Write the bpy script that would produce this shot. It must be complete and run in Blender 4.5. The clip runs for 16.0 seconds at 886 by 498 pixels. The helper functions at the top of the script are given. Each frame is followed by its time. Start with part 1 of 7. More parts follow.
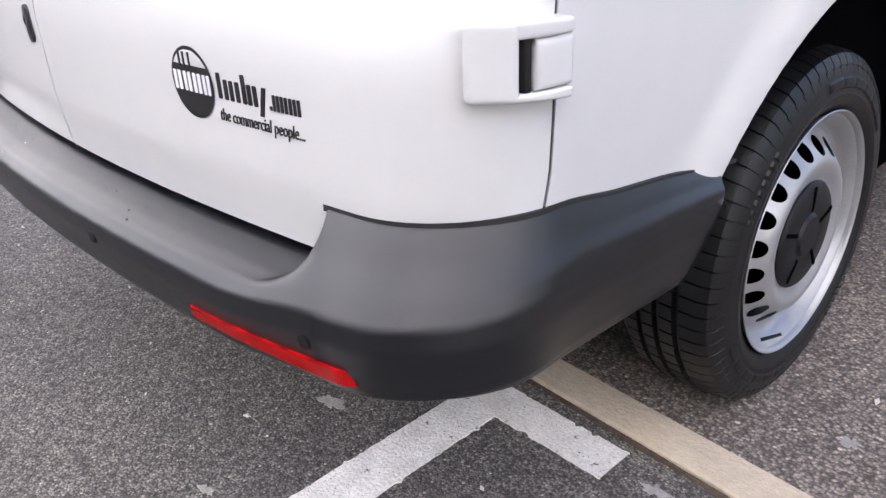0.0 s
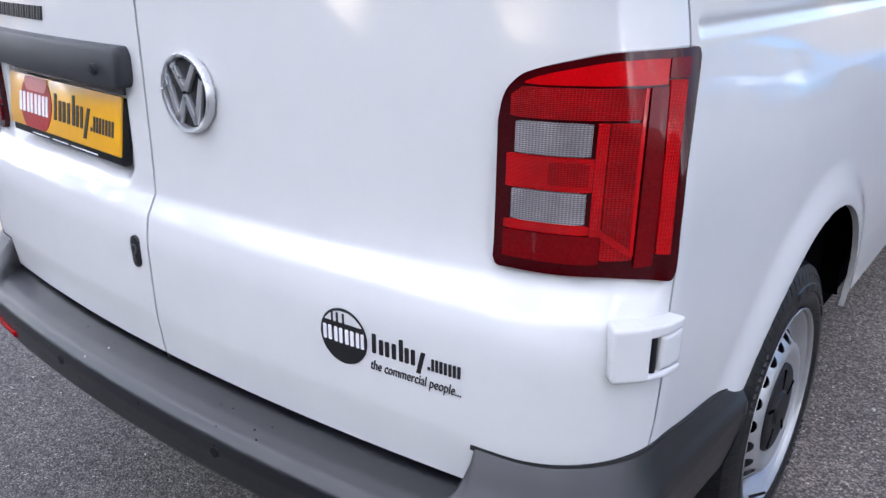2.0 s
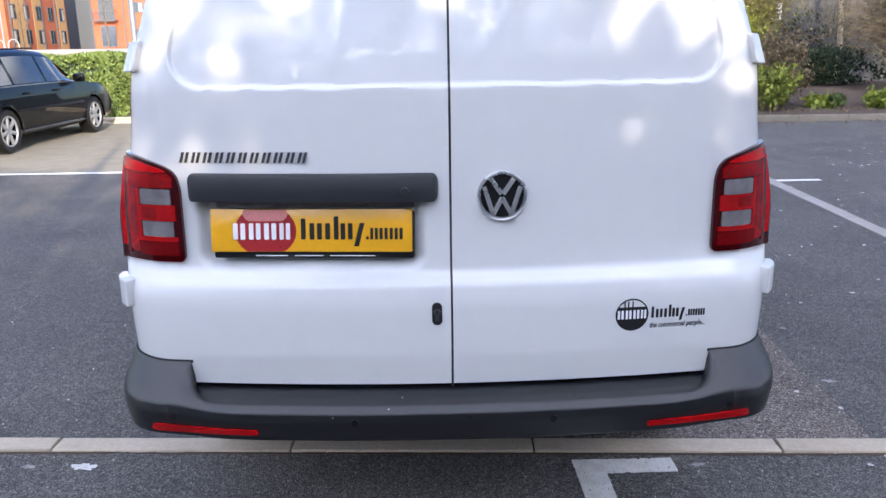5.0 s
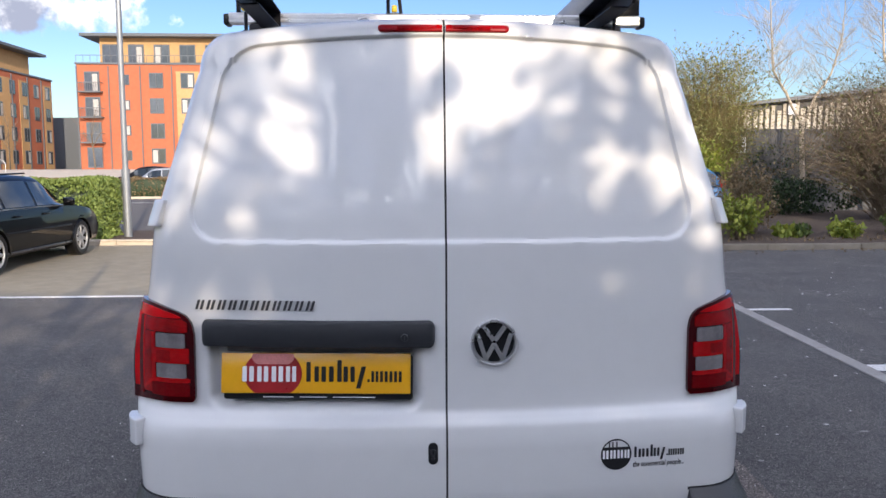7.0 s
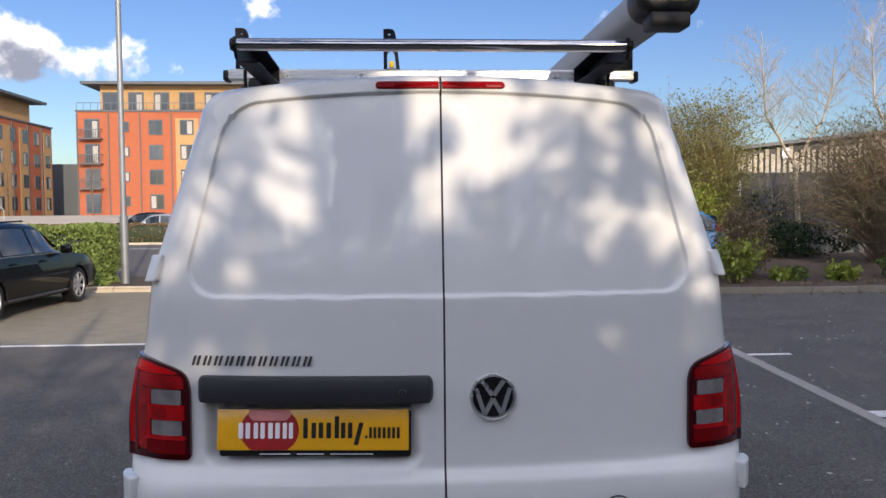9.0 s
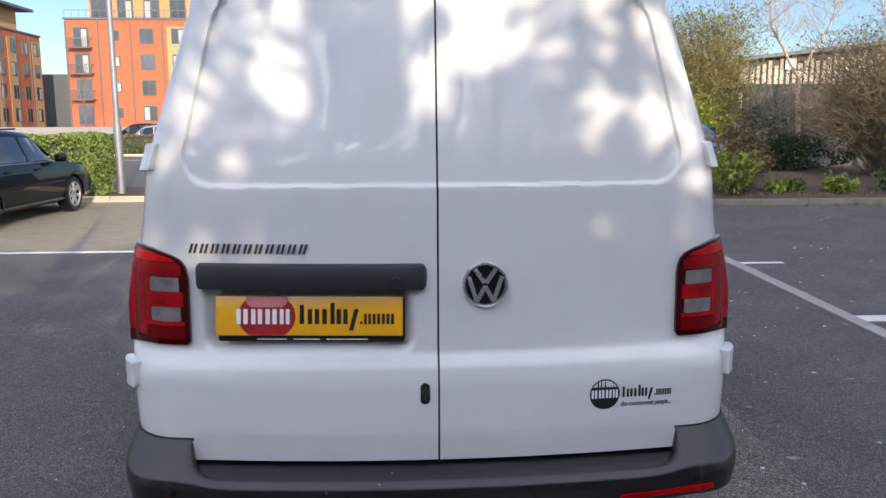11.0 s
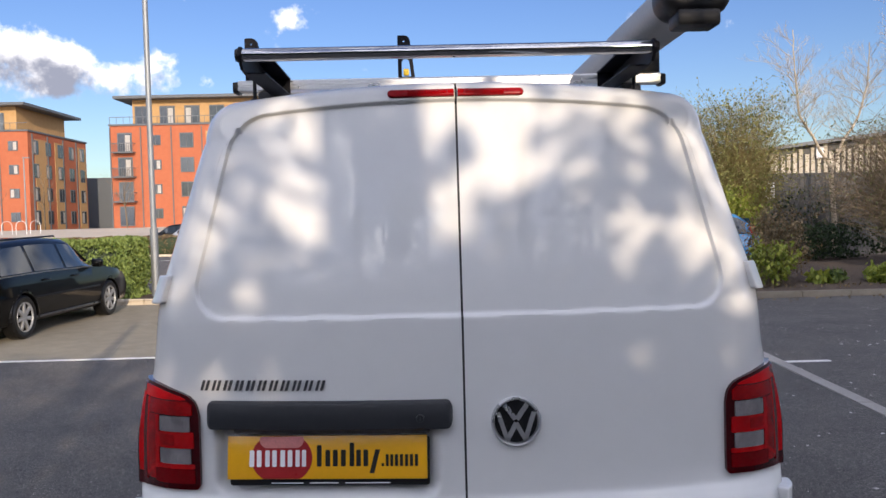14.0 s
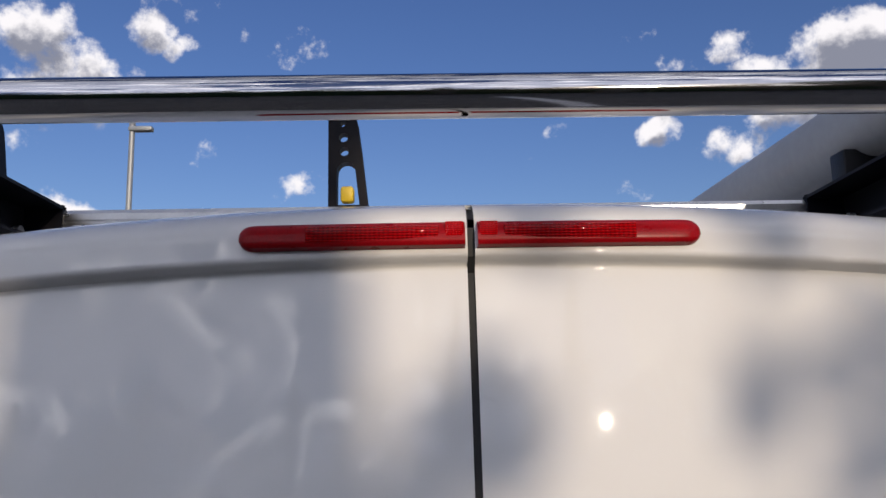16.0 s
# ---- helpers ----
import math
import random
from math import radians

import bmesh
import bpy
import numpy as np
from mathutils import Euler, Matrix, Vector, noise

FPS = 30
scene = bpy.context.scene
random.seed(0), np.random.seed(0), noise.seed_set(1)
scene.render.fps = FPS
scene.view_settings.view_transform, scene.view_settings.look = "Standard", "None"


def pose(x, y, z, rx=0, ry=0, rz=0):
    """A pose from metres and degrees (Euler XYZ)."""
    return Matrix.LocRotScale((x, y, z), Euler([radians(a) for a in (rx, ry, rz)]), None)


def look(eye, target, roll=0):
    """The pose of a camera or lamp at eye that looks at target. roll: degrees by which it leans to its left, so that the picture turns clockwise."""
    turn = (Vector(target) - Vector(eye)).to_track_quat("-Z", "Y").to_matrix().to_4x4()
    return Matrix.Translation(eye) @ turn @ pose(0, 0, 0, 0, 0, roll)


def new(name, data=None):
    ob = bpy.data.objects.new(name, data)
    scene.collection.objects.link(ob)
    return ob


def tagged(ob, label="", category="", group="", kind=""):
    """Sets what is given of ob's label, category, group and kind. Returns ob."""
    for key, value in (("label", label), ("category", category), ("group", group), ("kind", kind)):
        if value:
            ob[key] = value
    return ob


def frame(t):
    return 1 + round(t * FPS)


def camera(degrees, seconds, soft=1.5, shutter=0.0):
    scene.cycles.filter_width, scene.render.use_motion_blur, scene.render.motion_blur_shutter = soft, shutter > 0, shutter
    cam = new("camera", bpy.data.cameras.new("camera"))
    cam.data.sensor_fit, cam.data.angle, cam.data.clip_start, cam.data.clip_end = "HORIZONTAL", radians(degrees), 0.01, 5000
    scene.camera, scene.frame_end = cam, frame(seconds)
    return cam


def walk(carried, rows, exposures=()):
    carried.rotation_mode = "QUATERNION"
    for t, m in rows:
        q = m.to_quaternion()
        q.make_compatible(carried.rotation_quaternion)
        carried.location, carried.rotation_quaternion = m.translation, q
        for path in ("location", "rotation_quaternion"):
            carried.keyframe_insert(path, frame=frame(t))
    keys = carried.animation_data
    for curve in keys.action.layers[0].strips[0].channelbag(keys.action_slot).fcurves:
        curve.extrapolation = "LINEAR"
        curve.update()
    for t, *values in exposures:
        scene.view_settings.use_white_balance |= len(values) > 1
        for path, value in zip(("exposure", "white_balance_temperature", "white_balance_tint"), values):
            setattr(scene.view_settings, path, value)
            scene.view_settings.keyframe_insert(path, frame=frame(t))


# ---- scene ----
cam = camera(58.9, 16.0)
PATH = [
    (0, (1.428, -0.446, 1.0), (0.1, 0.759, 0.113), -2.7),
    (0.5, (1.452, -0.438, 1.009), (0.163, 0.807, 0.123), -1.8),
    (1, (1.473, -0.443, 1.055), (0.195, 0.821, 0.18), -0.6),
    (1.5, (1.485, -0.534, 1.246), (0.215, 0.783, 0.437), 0.3),
    (2, (1.278, -0.759, 1.301), (0.111, 0.712, 0.611), 0.2),
    (2.5, (0.9, -0.989, 1.307), (-0.012, 0.65, 0.612), -1.5),
    (3, (0.61, -1.19, 1.356), (-0.067, 0.578, 0.696), -2.7),
    (3.5, (0.353, -1.413, 1.415), (-0.058, 0.436, 0.773), -2.8),
    (5.8, (-0.113, -2.139, 1.499), (-0.008, -0.183, 1.098), 0.1),
    (6, (-0.112, -2.143, 1.508), (-0.005, -0.181, 1.135), 0.2),
    (6.5, (-0.115, -2.159, 1.554), (-0.009, -0.183, 1.261), 0.1),
    (7, (-0.124, -2.166, 1.588), (-0.019, -0.179, 1.379), -0.1),
    (7.5, (-0.119, -2.167, 1.614), (-0.015, -0.174, 1.479), -0.2),
    (8, (-0.12, -2.165, 1.636), (-0.016, -0.169, 1.55), -0.4),
    (8.5, (-0.122, -2.164, 1.643), (-0.017, -0.168, 1.572), -0.4),
    (9, (-0.124, -2.164, 1.617), (-0.012, -0.169, 1.519), -0.4),
    (9.5, (-0.118, -2.167, 1.59), (0.002, -0.177, 1.432), -0.3),
    (10, (-0.115, -2.177, 1.548), (0.006, -0.195, 1.306), -0.1),
    (12.5, (-0.115, -2.231, 1.554), (-0.012, -0.262, 1.219), -0.6),
    (13, (-0.117, -2.281, 1.604), (-0.021, -0.302, 1.33), -0.8),
    (13.5, (-0.117, -2.29, 1.631), (-0.044, -0.3, 1.447), -1.2),
    (14, (-0.085, -2.05, 1.637), (-0.048, -0.052, 1.557), -1.4),
    (14.5, (-0.047, -1.594, 1.717), (-0.032, 0.404, 1.788), -1.7),
    (15, (-0.08, -1.119, 1.806), (-0.064, 0.869, 2.027), -1.9),
    (15.5, (-0.073, -0.78, 1.841), (-0.033, 1.195, 2.153), -1.4),
    (16, (-0.036, -0.508, 1.864), (0.006, 1.464, 2.191), -1.1),
]
EXPOSURES = [(0.0, 3.26, 7100, 14), (1.0, 3.3, 7150, 14), (1.5, 3.2, 7100, 13), (2.0, 2.9, 6250, 12), (3.5, 2.66, 5850, 13), (6.0, 2.36, 5950, 13), (7.0, 1.92, 6100, 13), (9.0, 1.52, 6250, 13), (12.5, 2.24, 6200, 12), (13.3, 1.97, 6250, 13), (14.5, 1.4, 6300, 14), (15.0, 1.28, 6300, 14), (16.0, 0.97, 6300, 14)]
walk(cam, [(t, look(eye, target, roll)) for t, eye, target, roll in PATH], EXPOSURES)

# ---- light ----
SUN_EL, SUN_AZ = 16.5, 16.0      # degrees; azimuth from -y towards +x
world = bpy.data.worlds.new("sky_world")
scene.world = world
world.use_nodes = True
wn, wl = world.node_tree.nodes, world.node_tree.links
wn.clear()
w_out = wn.new("ShaderNodeOutputWorld")
w_bg = wn.new("ShaderNodeBackground")
w_bg.inputs["Strength"].default_value = 0.14
w_sky = wn.new("ShaderNodeTexSky")
w_sky.sky_type = "NISHITA"
w_sky.sun_disc = False
w_sky.sun_elevation = radians(SUN_EL)
w_sky.sun_rotation = radians(180.0 - SUN_AZ)
w_sky.air_density, w_sky.dust_density, w_sky.ozone_density = 1.0, 1.0, 2.5
w_co = wn.new("ShaderNodeTexCoord")


def w_math(op, a, b, c=None):
    k = wn.new("ShaderNodeMath")
    k.operation = op
    for i, v in enumerate((a, b, c)):
        if v is None:
            continue
        if isinstance(v, (int, float)):
            k.inputs[i].default_value = v
        else:
            wl.new(v, k.inputs[i])
    return k.outputs[0]


def w_range(value, lo, hi, a=0.0, b=1.0):
    k = wn.new("ShaderNodeMapRange")
    k.interpolation_type = "SMOOTHSTEP"
    for key, v in (("From Min", lo), ("From Max", hi), ("To Min", a), ("To Max", b)):
        k.inputs[key].default_value = v
    wl.new(value, k.inputs["Value"])
    return k.outputs[0]


def w_noise(vec, scale, detail, rough=0.5):
    k = wn.new("ShaderNodeTexNoise")
    k.inputs["Scale"].default_value, k.inputs["Detail"].default_value, k.inputs["Roughness"].default_value = scale, detail, rough
    wl.new(vec, k.inputs["Vector"])
    return k.outputs["Fac"]


# cumulus banks: azimuth from +y towards +x, elevation, half-width, thickness
CLOUDS = [(-27, 22.3, 4.6, 1.0), (-24.5, 20.2, 3.6, 0.8), (-29, 19.6, 3.6, 0.9), (-20.4, 23.6, 2.2, 0.8), (-17.4, 22.6, 1.9, 0.8), (-21.5, 20.9, 1.8, 0.55), (-11.2, 17.6, 2.6, 0.55), (-22.5, 17.6, 2.2, 0.35), (9.9, 17.6, 1.2, 0.55), (17.3, 16.8, 2.1, 0.9), (29.5, 20.6, 4.2, 1.0), (25.2, 19.8, 3.0, 0.8), (26.5, 16.2, 4.2, 1.0), (22.0, 15.6, 2.6, 0.8), (22.8, 22.2, 1.9, 0.7), (-26.0, 10.6, 4.8, 1.0), (-21.6, 9.6, 3.6, 0.8), (-18.4, 10.2, 2.6, 0.5), (-23.6, 12.4, 2.0, 0.5), (-8.9, 14.4, 2.0, 0.6), (-14.3, 9.6, 2.0, 0.5), (27.0, 8.0, 3.0, 0.35), (-32, 9.5, 5.0, 0.9), (35, 19, 5.0, 0.9)]
STRETCH = 1.7


def cloud_field(offset):
    m = wn.new("ShaderNodeMapping")
    m.vector_type = "POINT"
    m.inputs["Location"].default_value = offset
    wl.new(w_co.outputs["Generated"], m.inputs["Vector"])
    n1 = w_noise(m.outputs[0], 12.0, 9.0, 0.60)
    s = wn.new("ShaderNodeMapping")
    s.inputs["Scale"].default_value = (1.0, 1.0, STRETCH)
    wl.new(m.outputs[0], s.inputs["Vector"])
    nrm = wn.new("ShaderNodeVectorMath")
    nrm.operation = "NORMALIZE"
    wl.new(s.outputs[0], nrm.inputs[0])
    total = None
    for az, el, r, amount in CLOUDS:
        a, e = radians(az), radians(el)
        d = Vector((math.sin(a) * math.cos(e), math.cos(a) * math.cos(e), math.sin(e) * STRETCH)).normalized()
        dot = wn.new("ShaderNodeVectorMath")
        dot.operation = "DOT_PRODUCT"
        dot.inputs[1].default_value = d
        wl.new(nrm.outputs[0], dot.inputs[0])
        blob = w_range(dot.outputs["Value"], math.cos(radians(r * 1.15)), 1.0, 0.0, amount)
        total = blob if total is None else w_math("MAXIMUM", total, blob)
    # denser broken cumulus added over the unseen sky to fill the shade
    big = w_noise(m.outputs[0], 3.1, 4.0, 0.5)
    sep = wn.new("ShaderNodeSeparateXYZ")
    wl.new(m.outputs[0], sep.inputs[0])
    rest = w_math("MULTIPLY", w_range(big, 0.36, 0.54, 0.0, 1.15), w_range(sep.outputs["Y"], 0.62, 0.25))
    total = w_math("MAXIMUM", total, rest)
    return w_math("MULTIPLY_ADD", total, 0.36, w_math("MULTIPLY", n1, 1.25))


w_f = cloud_field((0, 0, 0))
w_up = cloud_field((0.0, -0.006, 0.022))
w_cover = w_range(w_f, 0.80, 0.97)
w_shade = w_range(w_up, 0.80, 1.03)
w_c = wn.new("ShaderNodeMix")
w_c.data_type = "RGBA"
w_c.inputs["A"].default_value = (3.6, 3.5, 3.4, 1)
w_c.inputs["B"].default_value = (0.95, 1.0, 1.2, 1)
wl.new(w_shade, w_c.inputs["Factor"])
w_hs = wn.new("ShaderNodeHueSaturation")
w_hs.inputs["Hue"].default_value = 0.518
w_hs.inputs["Saturation"].default_value = 1.18
w_hs.inputs["Value"].default_value = 0.36
w_mix = wn.new("ShaderNodeMix")
w_mix.data_type = "RGBA"
wl.new(w_cover, w_mix.inputs["Factor"])
wl.new(w_sky.outputs[0], w_hs.inputs["Color"])
wl.new(w_hs.outputs[0], w_mix.inputs["A"])
# clouds towards the sun, behind the camera, are boosted to light the doors
w_sep = wn.new("ShaderNodeSeparateXYZ")
wl.new(w_co.outputs["Generated"], w_sep.inputs[0])
w_gain = wn.new("ShaderNodeVectorMath")
w_gain.operation = "SCALE"
wl.new(w_c.outputs["Result"], w_gain.inputs[0])
wl.new(w_range(w_sep.outputs["Y"], 0.45, -0.65, 1.0, 3.45), w_gain.inputs["Scale"])
wl.new(w_gain.outputs[0], w_mix.inputs["B"])
wl.new(w_mix.outputs["Result"], w_bg.inputs["Color"])
wl.new(w_bg.outputs[0], w_out.inputs["Surface"])

sun = new("sun", bpy.data.lights.new("sun", "SUN"))
sun.data.energy, sun.data.angle, sun.data.color = 1.44, radians(0.45), (1.0, 0.825, 0.60)
S = Vector((math.sin(radians(SUN_AZ)) * math.cos(radians(SUN_EL)), -math.cos(radians(SUN_AZ)) * math.cos(radians(SUN_EL)), math.sin(radians(SUN_EL))))
sun.matrix_world = look(S * 50, (0, 0, 0))


# ---- materials ----
def material(name, base, rough=0.5, metal=0.0, coat=0.0, vary=0.12, scale=6.0, bump=0.0, bump_scale=80.0, base2=None, spec=0.5, random_vary=0.0, transmission=0.0, emit=0.0, rough_vary=0.08):
    m = bpy.data.materials.new(name)
    m.use_nodes = True
    n, l = m.node_tree.nodes, m.node_tree.links
    b = n["Principled BSDF"]
    b.inputs["Roughness"].default_value = rough
    b.inputs["Metallic"].default_value = metal
    b.inputs["Specular IOR Level"].default_value = spec
    b.inputs["Coat Weight"].default_value = coat
    b.inputs["Coat Roughness"].default_value = 0.014
    b.inputs["Transmission Weight"].default_value = transmission
    co = n.new("ShaderNodeTexCoord")
    big, fine = n.new("ShaderNodeTexNoise"), n.new("ShaderNodeTexNoise")
    big.inputs["Scale"].default_value, fine.inputs["Scale"].default_value = scale, scale * 11
    big.inputs["Detail"].default_value, fine.inputs["Detail"].default_value = 5, 4
    l.new(co.outputs["Object"], big.inputs["Vector"])
    l.new(co.outputs["Object"], fine.inputs["Vector"])
    both = n.new("ShaderNodeMath")
    both.operation = "ADD"
    l.new(big.outputs["Fac"], both.inputs[0])
    l.new(fine.outputs["Fac"], both.inputs[1])
    value = both
    if random_vary:
        info = n.new("ShaderNodeObjectInfo")
        add = n.new("ShaderNodeMath")
        add.operation = "MULTIPLY_ADD"
        add.inputs[1].default_value = random_vary
        l.new(info.outputs["Random"], add.inputs[0])
        l.new(both.outputs[0], add.inputs[2])
        value = add
    ramp = n.new("ShaderNodeMapRange")
    ramp.inputs["From Min"].default_value, ramp.inputs["From Max"].default_value = 0.7, 1.3 + random_vary
    l.new(value.outputs[0], ramp.inputs["Value"])
    mix = n.new("ShaderNodeMix")
    mix.data_type = "RGBA"
    b2 = base2 or tuple(min(1.0, c * (1 + vary)) for c in base)
    b1 = base if base2 else tuple(c * (1 - vary) for c in base)
    mix.inputs["A"].default_value, mix.inputs["B"].default_value = (*b1, 1), (*b2, 1)
    l.new(ramp.outputs[0], mix.inputs["Factor"])
    l.new(mix.outputs["Result"], b.inputs["Base Color"])
    rr = n.new("ShaderNodeMapRange")
    rr.inputs["To Min"].default_value, rr.inputs["To Max"].default_value = max(0.0, rough - rough_vary), min(1.0, rough + rough_vary)
    l.new(big.outputs["Fac"], rr.inputs["Value"])
    l.new(rr.outputs[0], b.inputs["Roughness"])
    if bump:
        bn, bt = n.new("ShaderNodeBump"), n.new("ShaderNodeTexNoise")
        bt.inputs["Scale"].default_value, bt.inputs["Detail"].default_value = bump_scale, 3
        bn.inputs["Strength"].default_value, bn.inputs["Distance"].default_value = bump, 0.01
        l.new(co.outputs["Object"], bt.inputs["Vector"])
        l.new(bt.outputs["Fac"], bn.inputs["Height"])
        l.new(bn.outputs[0], b.inputs["Normal"])
    if emit:
        b.inputs["Emission Strength"].default_value = emit
        b.inputs["Emission Color"].default_value = (*base, 1)
    return m


M_PAINT = material("white_van_paint", (0.635, 0.635, 0.625), 0.6, coat=1.0, vary=0.015, scale=1.5, rough_vary=0.03, spec=0.2)
M_BUMPER = material("grey_bumper_plastic", (0.0038, 0.0043, 0.0060), 0.34, spec=0.70, vary=0.14, scale=5, bump=0.12, bump_scale=900)
M_HANDLE = material("satin_grey_plastic", (0.022, 0.0235, 0.027), 0.45, spec=0.35, vary=0.1, scale=5, bump=0.08, bump_scale=800)
M_BLACK = material("black_plastic", (0.007, 0.007, 0.008), 0.45, vary=0.2, bump=0.1, bump_scale=500, spec=0.28)
M_BRACKET = material("black_powder_coat", (0.005, 0.005, 0.008), 0.55, vary=0.2, spec=0.15)
# near-black that stands in for shade in hollows; also used for dark scuffs
M_DARK = material("unlit_and_scuff_black", (0.0025, 0.0025, 0.003), 0.9, vary=0.1, spec=0.0)
M_SEAL = material("rubber_seal", (0.012, 0.012, 0.012), 0.7, vary=0.1)
M_RUBBER = material("tyre_rubber", (0.0060, 0.0060, 0.0065), 0.38, spec=0.36, vary=0.25, scale=14, bump=0.15, bump_scale=300)
M_STEEL = material("silver_wheel_paint", (0.36, 0.365, 0.37), 0.36, metal=0.5, vary=0.06, scale=18)
M_ALU = material("brushed_aluminium", (0.72, 0.72, 0.72), 0.3, metal=1.0, vary=0.06, scale=20)
M_BADGE = material("satin_chrome", (0.60, 0.60, 0.61), 0.28, metal=0.8, vary=0.03)
M_CHROME = material("polished_steel", (0.44, 0.44, 0.45), 0.07, metal=1.0, vary=0.03, rough_vary=0.03)
M_TUBE = material("grey_anodised_tube", (0.34, 0.345, 0.35), 0.58, metal=0.25, spec=0.3, vary=0.06)
M_YELLOW = material("yellow_plate", (0.80, 0.40, 0.008), 0.3, coat=0.5, vary=0.04)
M_YPLAST = material("yellow_plastic", (0.78, 0.52, 0.02), 0.45, vary=0.08)
M_WHITE = material("white_print", (0.82, 0.82, 0.82), 0.4, vary=0.03)
M_INK = material("black_print", (0.012, 0.012, 0.013), 0.35, vary=0.1)
M_REDPRINT = material("red_print", (0.34, 0.02, 0.022), 0.3, vary=0.15, scale=18)
M_PINKPRINT = material("pale_red_print", (0.62, 0.24, 0.22), 0.3, vary=0.15, scale=18)
M_RED = material("red_lens", (0.46, 0.001, 0.003), 0.15, spec=0.1, coat=0.5, vary=0.15, scale=30)
M_REDMID = material("dim_red_lens", (0.24, 0.002, 0.005), 0.3, spec=0.12, coat=0.05, vary=0.2, scale=60)
M_REDDEEP = material("deep_red_lens", (0.13, 0.0005, 0.002), 0.12, spec=0.1, coat=0.4, vary=0.2, scale=20)
M_LAMPRIM = material("lamp_rim", (0.040, 0.0005, 0.002), 0.12, coat=0.4, vary=0.1, spec=0.2)
M_DCHROME = material("dark_chrome", (0.075, 0.075, 0.08), 0.3, metal=0.5, vary=0.05)
def asphalt_material(name="asphalt", size=215.0, gain=(1.0, 1.0, 1.0), clumps=48.0):
    """Worn tarmac: fine dark and pale chippings over broad stains."""
    m = material(name, (0.05, 0.05, 0.05), 0.85, spec=0.3)
    n, l = m.node_tree.nodes, m.node_tree.links
    b = n["Principled BSDF"]
    co = n.new("ShaderNodeTexCoord")
    def noise_of(scale, detail, lo, hi):
        t, r = n.new("ShaderNodeTexNoise"), n.new("ShaderNodeMapRange")
        t.inputs["Scale"].default_value, t.inputs["Detail"].default_value = scale, detail
        r.inputs["From Min"].default_value, r.inputs["From Max"].default_value = lo, hi
        l.new(co.outputs["Object"], t.inputs["Vector"])
        l.new(t.outputs["Fac"], r.inputs["Value"])
        return r.outputs[0], t.outputs["Fac"]
    def mixed(fac, a, c):
        x = n.new("ShaderNodeMix")
        x.data_type = "RGBA"
        if isinstance(fac, float):
            x.inputs["Factor"].default_value = fac
        else:
            l.new(fac, x.inputs["Factor"])
        for key, v in (("A", a), ("B", c)):
            if isinstance(v, tuple):
                x.inputs[key].default_value = (*(p * q for p, q in zip(v, gain)), 1)
            else:
                l.new(v, x.inputs[key])
        return x.outputs["Result"]
    def stones(scale):
        v = n.new("ShaderNodeTexVoronoi")
        v.inputs["Scale"].default_value = scale
        l.new(co.outputs["Object"], v.inputs["Vector"])
        sep = n.new("ShaderNodeSeparateColor")
        l.new(v.outputs["Color"], sep.inputs[0])
        return sep.outputs[0], sep.outputs[1], v.outputs["Distance"]
    def ranged(x, lo, hi, a=0.0, c=1.0):
        r = n.new("ShaderNodeMapRange")
        for key, val in (("From Min", lo), ("From Max", hi), ("To Min", a), ("To Max", c)):
            r.inputs[key].default_value = val
        l.new(x, r.inputs["Value"])
        return r.outputs[0]
    tone, pick, raw = stones(size)
    stain, _ = noise_of(1.3, 6.0, 0.35, 0.70)
    blotch, _ = noise_of(14.0, 4.0, 0.30, 0.70)
    dark = mixed(stain, (0.086, 0.082, 0.078), (0.130, 0.121, 0.111))
    pale = mixed(stain, (0.275, 0.257, 0.237), (0.365, 0.338, 0.305))
    col = mixed(ranged(tone, 0.15, 0.95), dark, pale)
    col = mixed(ranged(pick, 0.975, 0.98), col, (0.50, 0.47, 0.42))
    col = mixed(ranged(raw, 0.35, 0.75, 0.0, 0.70), col, (0.022, 0.0215, 0.021))
    col = mixed(ranged(blotch, 0.45, 1.0, 0.0, 0.30), col, (0.050, 0.048, 0.046))
    clump, _ = noise_of(clumps, 3.0, 0.38, 0.62)
    col = mixed(ranged(clump, 0.2, 1.0, 0.0, 0.42), col, (0.040, 0.038, 0.036))
    inv = n.new("ShaderNodeMath")
    inv.operation = "SUBTRACT"
    inv.inputs[0].default_value = 1.0
    l.new(raw, inv.inputs[1])
    raw = inv.outputs[0]
    l.new(col, b.inputs["Base Color"])
    bump = n.new("ShaderNodeBump")
    bump.inputs["Strength"].default_value, bump.inputs["Distance"].default_value = 0.9, 0.004
    l.new(raw, bump.inputs["Height"])
    l.new(bump.outputs[0], b.inputs["Normal"])
    return m


